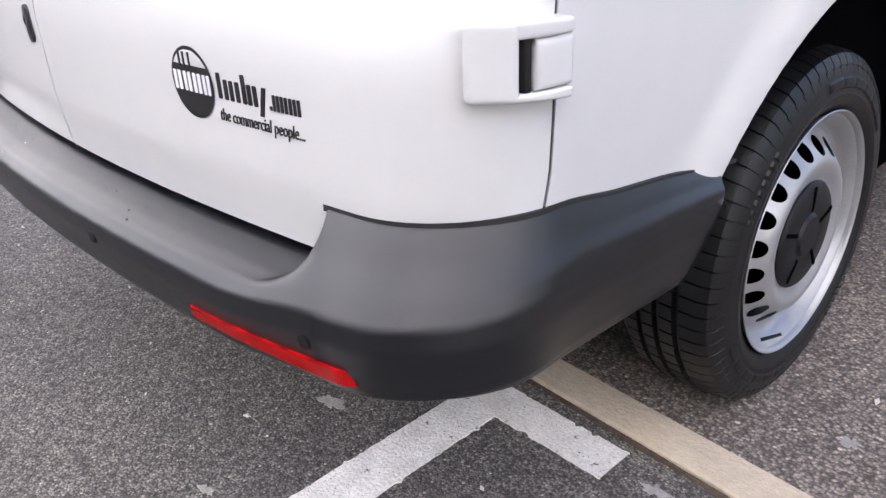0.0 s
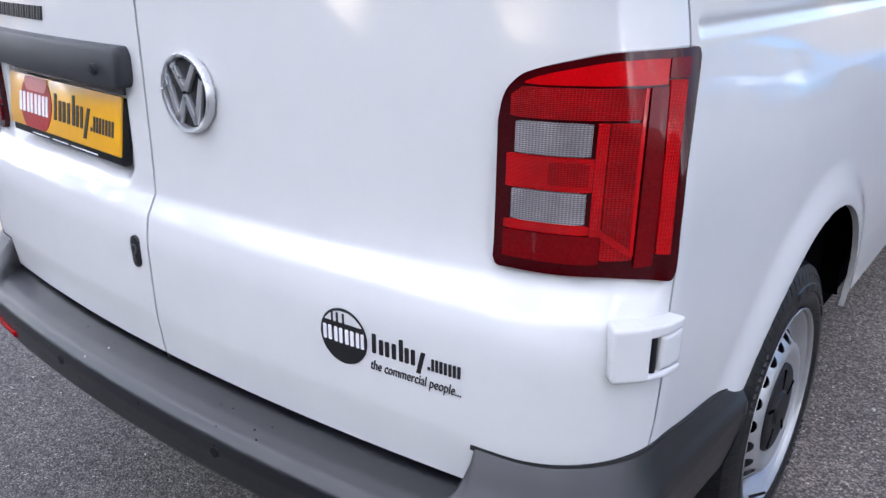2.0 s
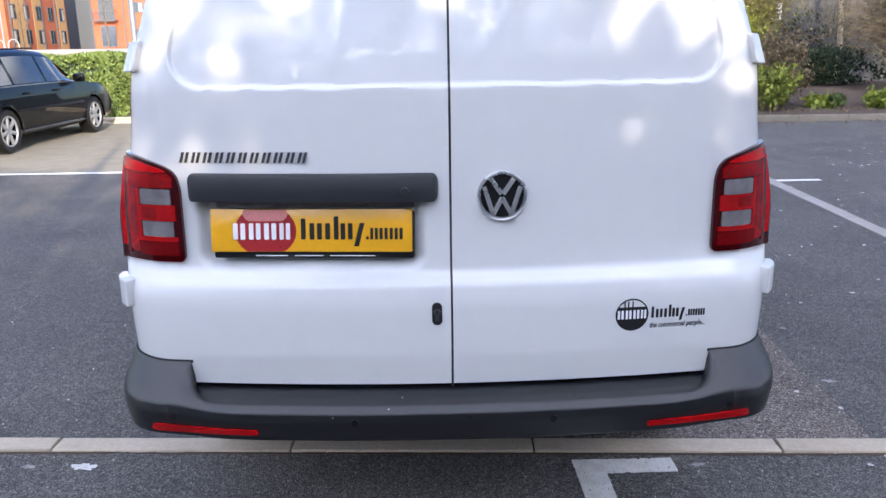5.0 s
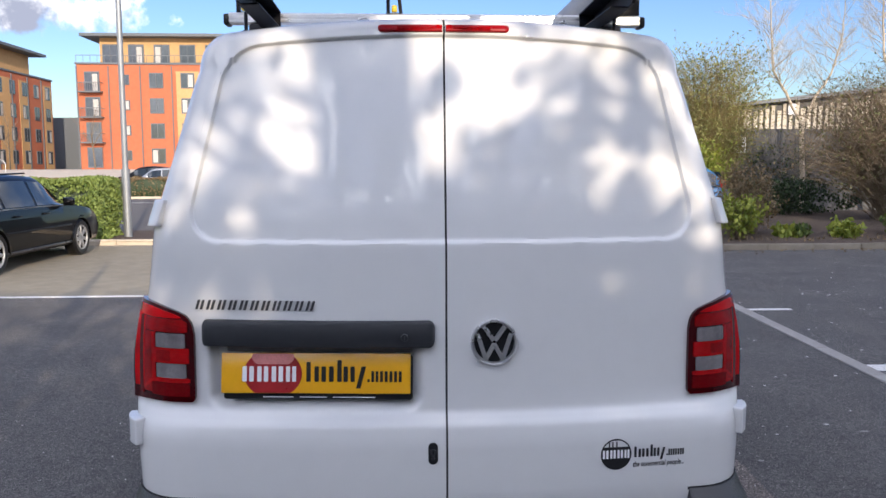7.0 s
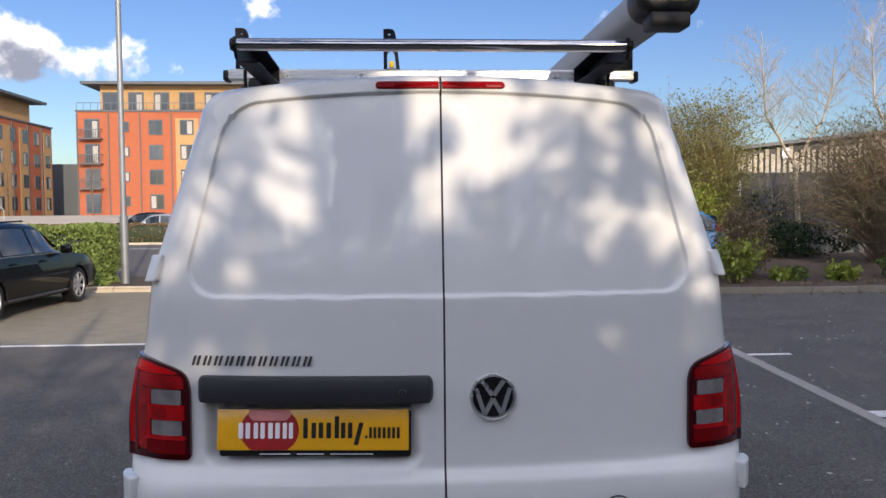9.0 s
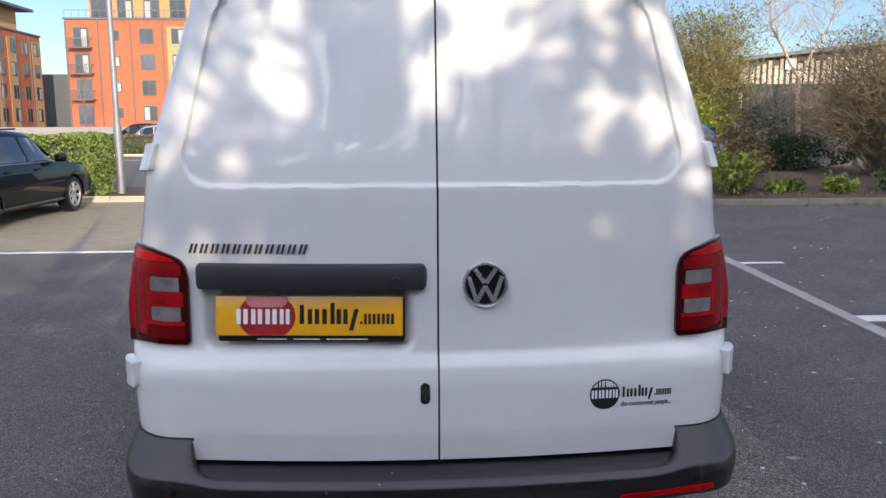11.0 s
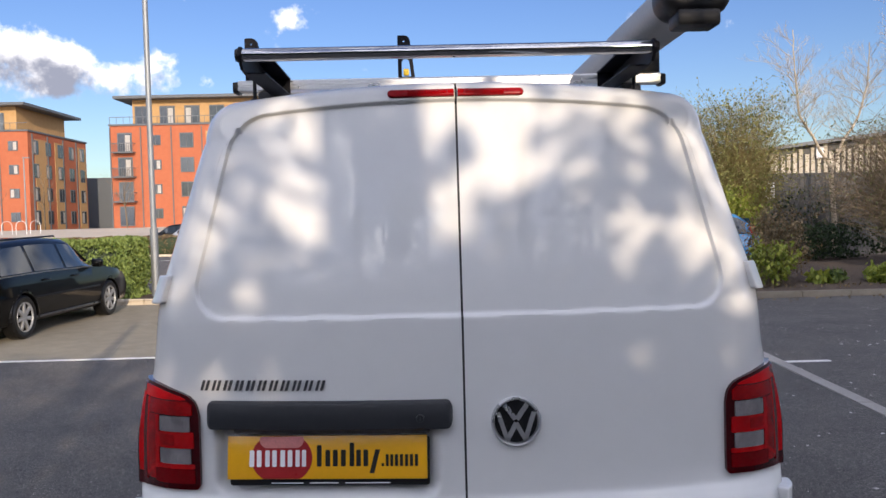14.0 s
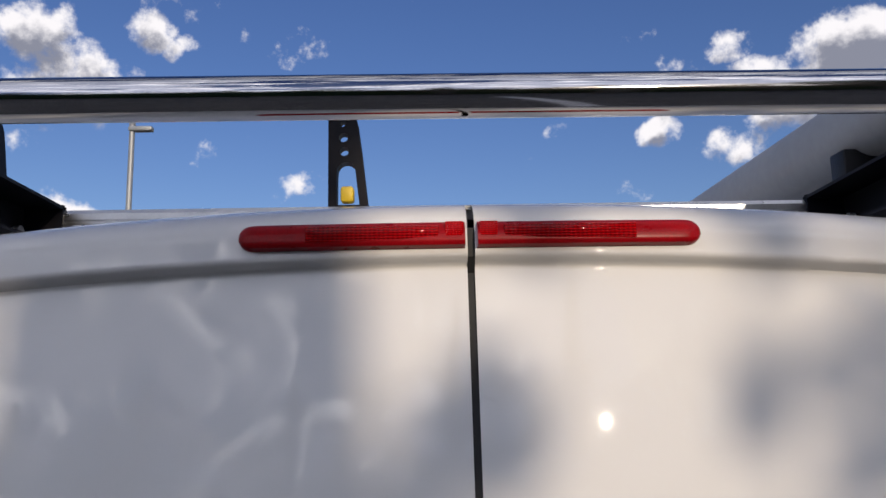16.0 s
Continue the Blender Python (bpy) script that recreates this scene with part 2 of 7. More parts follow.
def ribbed_lens(name, a, b, period, metal=0.0, strength=0.5):
    """Moulded lens: fine horizontal ribs over a grid of small prisms."""
    m = material(name, a, 0.2, metal=metal, coat=0.2, vary=0.1, spec=0.06)
    n, l = m.node_tree.nodes, m.node_tree.links
    co = n.new("ShaderNodeTexCoord")
    w, v = n.new("ShaderNodeTexWave"), n.new("ShaderNodeTexWave")
    w.bands_direction, v.bands_direction = "Z", "X"
    for k, p in ((w, period), (v, period * 1.6)):
        k.inputs["Scale"].default_value = 0.314 / p
        l.new(co.outputs["Object"], k.inputs["Vector"])
    t = n.new("ShaderNodeTexNoise")
    t.inputs["Scale"].default_value = 22.0
    l.new(co.outputs["Object"], t.inputs["Vector"])
    s = n.new("ShaderNodeMath")
    s.operation = "MULTIPLY_ADD"
    s.inputs[1].default_value = 0.45
    l.new(v.outputs["Fac"], s.inputs[0])
    l.new(w.outputs["Fac"], s.inputs[2])
    f = n.new("ShaderNodeMath")
    f.operation = "MULTIPLY"
    l.new(s.outputs[0], f.inputs[0])
    l.new(t.outputs["Fac"], f.inputs[1])
    x = n.new("ShaderNodeMix")
    x.data_type = "RGBA"
    x.inputs["A"].default_value, x.inputs["B"].default_value = (*a, 1), (*b, 1)
    l.new(f.outputs[0], x.inputs["Factor"])
    bsdf = n["Principled BSDF"]
    l.new(x.outputs["Result"], bsdf.inputs["Base Color"])
    bump = n.new("ShaderNodeBump")
    bump.inputs["Strength"].default_value, bump.inputs["Distance"].default_value = strength, 0.002
    l.new(s.outputs[0], bump.inputs["Height"])
    l.new(bump.outputs[0], bsdf.inputs["Normal"])
    return m


M_REDBRIGHT = ribbed_lens("bright_red_reflector", (0.22, 0.0006, 0.0015), (0.68, 0.002, 0.004), 0.0017)
M_REDRIB = ribbed_lens("ribbed_red_lens", (0.10, 0.0006, 0.0015), (0.50, 0.0015, 0.003), 0.0023)
M_CLEAR = ribbed_lens("clear_lens_grey", (0.08, 0.074, 0.076), (0.36, 0.325, 0.33), 0.0026, 0.2)
M_ASPHALT = asphalt_material()
# coarser, browner tarmac; its gain also paints in missing sky light
M_COARSE = asphalt_material("coarse_brown_lit_asphalt", 150.0, (1.42, 1.30, 1.22), 62.0)


def line_material():
    """Road paint worn through to the tarmac in chips and cracks."""
    m = material("white_road_paint", (0.62, 0.60, 0.56), 0.75, base2=(0.90, 0.88, 0.84), scale=16, bump=0.6, bump_scale=160)
    n, l = m.node_tree.nodes, m.node_tree.links
    b = n["Principled BSDF"]
    coat = b.inputs["Base Color"].links[0].from_socket
    co = n.new("ShaderNodeTexCoord")

    def worn(scale, detail, lo, hi):
        t, r = n.new("ShaderNodeTexNoise"), n.new("ShaderNodeMapRange")
        t.inputs["Scale"].default_value, t.inputs["Detail"].default_value, t.inputs["Roughness"].default_value = scale, detail, 0.65
        r.inputs["From Min"].default_value, r.inputs["From Max"].default_value = lo, hi
        l.new(co.outputs["Object"], t.inputs["Vector"])
        l.new(t.outputs["Fac"], r.inputs["Value"])
        return r.outputs[0]

    most = n.new("ShaderNodeMath")
    most.operation = "MAXIMUM"
    l.new(worn(55.0, 6.0, 0.635, 0.665), most.inputs[0])
    l.new(worn(220.0, 2.0, 0.665, 0.70), most.inputs[1])
    x = n.new("ShaderNodeMix")
    x.data_type = "RGBA"
    l.new(most.outputs[0], x.inputs["Factor"])
    l.new(coat, x.inputs["A"])
    x.inputs["B"].default_value = (0.17, 0.155, 0.14, 1)
    l.new(x.outputs["Result"], b.inputs["Base Color"])
    return m


M_LINE = line_material()
M_BLOT = material("dried_pale_paint", (0.20, 0.195, 0.185), 0.8, base2=(0.44, 0.42, 0.39), scale=30, bump=0.4)
M_CONCRETE = material("concrete_edging", (0.44, 0.37, 0.27), 0.85, base2=(0.62, 0.53, 0.41), scale=5, bump=0.5, bump_scale=120, random_vary=0.3)
M_EDGE = material("grey_edging_concrete", (0.28, 0.26, 0.235), 0.85, base2=(0.43, 0.40, 0.36), scale=6, bump=0.5, bump_scale=120, random_vary=0.3)
# kerb concrete darkened: the shade on the right-hand kerb is in its colour
M_KERB = material("shaded_kerb_concrete", (0.15, 0.128, 0.095), 0.9, base2=(0.25, 0.215, 0.165), scale=5, bump=0.5, bump_scale=120, random_vary=0.3)
M_BRICK = material("red_brick_wall", (0.36, 0.098, 0.042), 0.85, base2=(0.43, 0.135, 0.062), scale=2)
M_BUFF = material("buff_brick_wall", (0.43, 0.255, 0.10), 0.85, base2=(0.50, 0.31, 0.14), scale=2)
M_ROOF = material("grey_metal_roof", (0.10, 0.11, 0.12), 0.5, vary=0.1)
M_GLASS_FAR = material("window_glass", (0.045, 0.055, 0.065), 0.08, vary=0.3, scale=0.8, spec=0.8)
M_CURTAIN = material("pale_curtain_cloth", (0.42, 0.40, 0.37), 0.9, vary=0.15, scale=2)
M_FRAME = material("grey_window_frame", (0.11, 0.117, 0.125), 0.5)
M_CARBLACK = material("black_car_paint", (0.0018, 0.0018, 0.0021), 0.35, coat=0.5, vary=0.1, spec=0.05)
M_CARBLUE = material("blue_car_paint", (0.02, 0.20, 0.44), 0.3, coat=1.0, vary=0.1)
M_CARSILVER = material("silver_car_paint", (0.40, 0.41, 0.43), 0.3, metal=0.5, coat=1.0, vary=0.1)
M_CARGLASS = material("car_glass", (0.018, 0.024, 0.028), 0.05, vary=0.2, spec=0.9)
M_POST = material("galvanised_steel", (0.25, 0.265, 0.275), 0.5, metal=0.5, vary=0.12, scale=4)
# bay tarmac raised in tone to make up for the weak sun lamp
M_BAY = material("sunlit_bay_tarmac", (0.225, 0.195, 0.140), 0.9, base2=(0.315, 0.277, 0.205), scale=4, bump=0.7, bump_scale=150)
M_PAVING = material("pale_paving", (0.42, 0.36, 0.28), 0.9, base2=(0.54, 0.47, 0.38), scale=0.6)
M_FENCE = material("weathered_timber", (0.085, 0.083, 0.080), 0.85, base2=(0.14, 0.136, 0.13), scale=3, bump=0.4, random_vary=0.5)
M_TIMBER = material("silvered_cladding", (0.40, 0.35, 0.27), 0.85, base2=(0.60, 0.54, 0.43), scale=3, bump=0.4, random_vary=0.5)
M_SOIL = material("bark_mulch", (0.055, 0.038, 0.026), 0.95, base2=(0.12, 0.085, 0.06), scale=12, bump=1.0, bump_scale=60)
M_TWIG = material("brown_twigs", (0.10, 0.072, 0.045), 0.85, base2=(0.21, 0.16, 0.10), scale=5)
M_GRIT = material("pale_grit", (0.42, 0.40, 0.36), 0.9, base2=(0.75, 0.72, 0.67), scale=30)
M_OLIVESHOOT = material("olive_shoots", (0.16, 0.125, 0.05), 0.85, base2=(0.28, 0.22, 0.09), scale=5)
M_BARK = material("tree_bark", (0.10, 0.075, 0.055), 0.9, base2=(0.19, 0.155, 0.12), scale=8, bump=0.6)
M_PALEBARK = material("pale_birch_bark", (0.36, 0.29, 0.20), 0.85, base2=(0.52, 0.44, 0.33), scale=6, bump=0.4)


def leaf_material(name, a, b):
    m = material(name, a, 0.55, base2=b, scale=3, spec=0.3)
    n, l = m.node_tree.nodes, m.node_tree.links
    geo = n.new("ShaderNodeNewGeometry")
    mix = [k for k in n if k.type == "MIX"][0]
    l.new(geo.outputs["Random Per Island"], mix.inputs["Factor"])
    return m


M_LEAF = leaf_material("hedge_leaf", (0.07, 0.11, 0.022), (0.22, 0.28, 0.07))
M_LEAFY = leaf_material("yellow_green_leaf", (0.07, 0.11, 0.012), (0.24, 0.26, 0.03))
M_LEAFL = leaf_material("fresh_green_leaf", (0.10, 0.14, 0.015), (0.30, 0.32, 0.045))
M_LEAFG = leaf_material("broad_green_leaf", (0.03, 0.055, 0.010), (0.12, 0.155, 0.03))
M_LEAFO = leaf_material("olive_leaf", (0.05, 0.06, 0.018), (0.16, 0.16, 0.06))
# lighter copy of the olive leaf, with sunlight put into the colour
M_LEAFS = leaf_material("sunlit_olive_leaf", (0.09, 0.10, 0.025), (0.26, 0.25, 0.08))
M_LEAFB = leaf_material("brown_twig_leaf", (0.10, 0.065, 0.03), (0.22, 0.16, 0.08))
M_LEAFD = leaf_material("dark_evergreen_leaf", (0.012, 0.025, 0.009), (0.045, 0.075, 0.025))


# ---- helpers of this scene ----
def mesh_of(name, bm, mat, smooth=True, angle=40):
    bmesh.ops.recalc_face_normals(bm, faces=bm.faces[:])
    me = bpy.data.meshes.new(name)
    bm.to_mesh(me)
    bm.free()
    for mm in mat if isinstance(mat, (list, tuple)) else [mat]:
        me.materials.append(mm)
    if smooth:
        me.polygons.foreach_set("use_smooth", [True] * len(me.polygons))
        me.set_sharp_from_angle(angle=radians(angle))
    return me


def part(name, bm, mat, parent=None, label="", smooth=True, angle=40):
    ob = new(name, mesh_of(name, bm, mat, smooth, angle))
    if parent is not None:
        ob.parent = parent
    if label:
        ob["label"] = label
    return ob


def thing(name, label, category, m=None, group="", kind=""):
    ob = new(name)
    ob.empty_display_size = 0.2
    if m is not None:
        ob.matrix_world = m
    return tagged(ob, label, category, group, kind)


def box_into(bm, x0, x1, y0, y1, z0, z1, bevel=0.0, m=None, seg=2):
    r = bmesh.ops.create_cube(bm, size=1.0)
    vs = r["verts"]
    for v in vs:
        v.co = Vector(((x0 + x1) / 2 + v.co.x * (x1 - x0), (y0 + y1) / 2 + v.co.y * (y1 - y0), (z0 + z1) / 2 + v.co.z * (z1 - z0)))
    if m is not None:
        bmesh.ops.transform(bm, matrix=m, verts=vs)
    if bevel:
        es = list({e for v in vs for e in v.link_edges})
        bmesh.ops.bevel(bm, geom=es, offset=bevel, segments=seg, affect="EDGES", profile=0.5)
    return bm


def box(x0, x1, y0, y1, z0, z1, bevel=0.0, m=None, seg=2):
    return box_into(bmesh.new(), x0, x1, y0, y1, z0, z1, bevel, m, seg)


def rod_into(bm, a, b, r0, r1=None, n=12, caps=True):
    a, b = Vector(a), Vector(b)
    r1 = r0 if r1 is None else r1
    q = (b - a).to_track_quat("Z", "Y").to_matrix()
    rings = []
    for p, r in ((a, r0), (b, r1)):
        rings.append([bm.verts.new(p + q @ Vector((r * math.cos(6.283185 * k / n), r * math.sin(6.283185 * k / n), 0))) for k in range(n)])
    for k in range(n):
        bm.faces.new((rings[0][k], rings[0][(k + 1) % n], rings[1][(k + 1) % n], rings[1][k]))
    if caps:
        bm.faces.new(rings[0][::-1])
        bm.faces.new(rings[1])
    return bm


def rod(a, b, r0, r1=None, n=12):
    return rod_into(bmesh.new(), a, b, r0, r1, n)


def grid_into(bm, pts, closed=False, flip=False):
    """Faces over a table of points, row by row; None leaves a hole."""
    vs = [[None if p is None else bm.verts.new(p) for p in row] for row in pts]
    for i in range(len(vs) - 1):
        cols = len(vs[i])
        for j in range(cols if closed else cols - 1):
            q = [vs[i][j], vs[i][(j + 1) % cols], vs[i + 1][(j + 1) % cols], vs[i + 1][j]]
            if all(v is not None for v in q):
                bm.faces.new(q[::-1] if flip else q)
    return vs


def prism(poly, axis, a, b, bevel=0.0):
    """A closed outline of 2D points pushed from a to b along an axis (x, y or z)."""
    bm = bmesh.new()
    put = {"x": lambda p, h: (h, p[0], p[1]), "y": lambda p, h: (p[0], h, p[1]), "z": lambda p, h: (p[0], p[1], h)}[axis]
    lo, hi = [bm.verts.new(put(p, a)) for p in poly], [bm.verts.new(put(p, b)) for p in poly]
    n = len(poly)
    for k in range(n):
        bm.faces.new((lo[k], lo[(k + 1) % n], hi[(k + 1) % n], hi[k]))
    bm.faces.new(lo[::-1])
    bm.faces.new(hi)
    if bevel:
        es = [e for e in bm.edges if (e.verts[0] in lo) == (e.verts[1] in lo)]
        bmesh.ops.bevel(bm, geom=es, offset=bevel, segments=2, affect="EDGES", profile=0.5)
    return bm


def lathe(profile, n=48, axis="x"):
    """A profile of (along the axis, radius) turned round it."""
    bm = bmesh.new()
    rows = []
    for a, r in profile:
        rows.append([])
        for k in range(n):
            c, s = r * math.cos(6.283185 * k / n), r * math.sin(6.283185 * k / n)
            rows[-1].append((a, c, s) if axis == "x" else (c, s, a) if axis == "z" else (c, a, s))
    grid_into(bm, rows, closed=True)
    return bm


def smooth(a, b, x):
    t = min(1.0, max(0.0, (x - a) / (b - a)))
    return t * t * (3 - 2 * t)


def curve_at(table, x):
    """A smooth curve through a short table of (x, value)."""
    xs, ys = [p[0] for p in table], [p[1] for p in table]
    if x <= xs[0]:
        return ys[0]
    if x >= xs[-1]:
        return ys[-1]
    k = max(i for i in range(len(xs) - 1) if xs[i] <= x)
    h = xs[k + 1] - xs[k]
    d = [(ys[i + 1] - ys[i]) / (xs[i + 1] - xs[i]) for i in range(len(xs) - 1)]
    def slope(i):
        if i == 0 or i == len(xs) - 1:
            return d[min(i, len(d) - 1)]
        return 0.0 if d[i - 1] * d[i] <= 0 else 2 * d[i - 1] * d[i] / (d[i - 1] + d[i])
    t = (x - xs[k]) / h
    return (ys[k] * (1 + 2 * t) * (1 - t) ** 2 + h * slope(k) * t * (1 - t) ** 2 + ys[k + 1] * t * t * (3 - 2 * t) + h * slope(k + 1) * t * t * (t - 1))


def ground_z(y):
    """The land is flat round the car park and rises gently towards the flats."""
    return 1.3 * smooth(38, 80, y)


# ---- ground ----
bm = bmesh.new()
grid_into(bm, [[(x, y, ground_z(y)) for x in (-900, -60, -12, 12, 60, 900)] for y in (-900, -60, -12, 20, 38, 42, 46, 50, 55, 60, 65, 70, 75, 80, 110, 1400)])
ground = part("ground", bm, M_ASPHALT)
tagged(ground, "worn dark grey asphalt of a car park", "ground", kind="structure")


def flat_strip(name, x0, x1, y0, y1, mat, label, category, turn=0.0, z=0.004, ragged=0.0013, kind="structure"):
    """A thin painted strip with ragged, chipped edges."""
    rng = random.Random(int(1000 * (x0 + 3 * y0)))
    w, h = x1 - x0, y1 - y0
    step = 0.008 if max(w, h) < 6 else 0.06
    long_x = w >= h
    n = max(2, int((w if long_x else h) / step))
    lo, hi = [], []
    for k in range(n + 1):
        a = (w if long_x else h) * k / n
        e0, e1 = rng.uniform(-1, 1) * ragged, rng.uniform(-1, 1) * ragged
        if rng.random() < 0.05:
            e0 += rng.uniform(2, 6) * ragged
        if rng.random() < 0.05:
            e1 -= rng.uniform(2, 6) * ragged
        end = rng.uniform(-1, 1) * ragged if k in (0, n) else 0.0
        lo.append((a + end, e0) if long_x else (w + e0, a + end))
        hi.append((a + end, h + e1) if long_x else (e1, a + end))
    bm = bmesh.new()
    grid_into(bm, [[(p[0], p[1], -0.02) for p in lo], [(p[0], p[1], z) for p in lo], [(p[0], p[1], z) for p in hi], [(p[0], p[1], -0.02) for p in hi]])
    ob = part(name, bm, mat, smooth=False)
    ob.matrix_world = pose(x0, y0, 0, 0, 0, turn)
    return tagged(ob, label, category, kind=kind)


# ---- van shell ----
AXLE = (0.953, 0.333)
R_ARCH = 0.487
Y_FRONT = 4.80
PROFILE = [(0.42, 0.893), (0.60, 0.913), (0.80, 0.923), (1.00, 0.922), (1.20, 0.895), (1.40, 0.858), (1.56, 0.811), (1.68, 0.775), (1.80, 0.740), (1.88, 0.713)]
REAR = [(0.55, -0.0175), (0.62, -0.0240), (0.650, -0.0275), (0.668, -0.0288), (0.79, -0.029), (0.852, -0.022), (0.880, -0.009), (0.897, -0.0005), (0.906, 0.001), (1.00, 0.004), (1.20, 0.006), (1.36, 0.009), (1.42, 0.016), (1.60, 0.047), (1.80, 0.082), (1.95, 0.109), (2.02, 0.122)]


N_SIDE = 320


def shell_section(n_side=N_SIDE, n_top=48, n_roof=44):
    """Half of the van's cross-section, from the sill up the side and over to the roof's middle, with outward normals."""
    pts = [(curve_at(PROFILE, z), z) for z in np.linspace(0.42, 1.865, n_side)]
    x0, z0 = pts[-1]
    cx, cz = x0 - 0.115, 1.865
    for k in range(1, n_top):
        a = radians(90.0 * k / n_top)
        pts.append((cx + 0.115 * math.cos(a), cz + 0.115 * math.sin(a)))
    xr = pts[-1][0]
    for k in range(1, n_roof + 1):
        x = xr * (1 - k / n_roof)
        pts.append((x, 1.98 + 0.035 * (1 - (x / 0.61) ** 2)))
    nor = []
    for k in range(len(pts)):
        a, b = Vector(pts[max(0, k - 1)]), Vector(pts[min(len(pts) - 1, k + 1)])
        d = (b - a).normalized()
        nor.append((d.y, -d.x))
    nor[-1] = (0.0, 1.0)
    return pts, nor


SECTION, SECTION_N = shell_section()
R_CORNER = 0.152


def rim_radius(z):
    """The corner between the doors and the sides tightens upwards."""
    return R_CORNER - 0.067 * smooth(1.20, 1.52, z)


def recess(x, z):
    """How deep the pressed panel of the upper doors lies: 0 to 1."""
    zt = 1.963 - 0.034 * (x / 0.6) ** 2
    zc = (1.374 + zt) / 2
    half_z = (zt - 1.374) / 2
    half_x = 0.746 - 0.236 * (z - 1.380)
    r = 0.11 if z < zc else 0.09
    qx, qz = abs(x) - (half_x - r), abs(z - zc) - (half_z - r)
    d = math.hypot(max(qx, 0), max(qz, 0)) + min(max(qx, qz), 0) - r
    return 1 - smooth(-0.009, 0.0, d)


def plate_niche(x, z):
    qx, qz = abs(x + 0.372) - 0.255, abs(z - 1.015) - 0.070
    d = math.hypot(max(qx, 0), max(qz, 0)) + min(max(qx, qz), 0) - 0.055
    return 1 - smooth(-0.035, 0.0, d)


def rear_y(x, z, relief=True):
    y = curve_at(REAR, z) + (0.092 + 0.038 * smooth(0.82, 0.95, z)) * x * x
    if relief:
        y += 0.014 * recess(x, z) + 0.032 * plate_niche(x, z)
    return y


T_DOOR, T_BODY = 0.868, 0.886      # where the door ends and the body begins on the rounded rim


SEAM = [(0.55, 0.0), (0.65, -0.003), (0.75, -0.008), (0.80, -0.010), (0.86, -0.020), (0.88, -0.026), (0.92, -0.036), (0.98, -0.042), (1.04, -0.040), (1.12, -0.024), (1.20, -0.006), (1.28, 0.0)]


def seam_shift(z, t):
    """The corner is squarer beside the lamps, so that the gap runs straight."""
    return smooth(0.55, 0.85, t) * curve_at(SEAM, min(max(z, 0.551), 1.279))


def corner_point(k, t, side):
    """A point of the rounded rim between the doors' face (t=0) and the body side (t=1)."""
    a = radians(90 * t)
    (px, pz), (nx, nz) = SECTION[k], SECTION_N[k]
    top = smooth(0.05, 1.0, nz)
    r = rim_radius(pz)
    inset = r * (1 - math.sin(a)) * (1 - 0.60 * top)
    x, z = px - nx * inset, pz - nz * inset
    lift = r * (1 - math.cos(a)) * (1 - 0.32 * top)
    # the edge beside the gap runs straight, without the doors' swage
    line = 0.016 + (z - 1.42) * 0.0414 if z < 1.42 else curve_at(REAR, z)
    y = rear_y(x, z, True) + smooth(0.55, 0.85, t) * smooth(0.60, 0.70, z) * (line - curve_at(REAR, z))
    return Vector((side * x, y + lift + seam_shift(z, t), z))


van = thing("panel_van", "white panel van with grey bumpers and twin rear doors, parked", "van")
K0 = 32       # first ring of the section that belongs to the doors
N_SEC = len(SECTION)


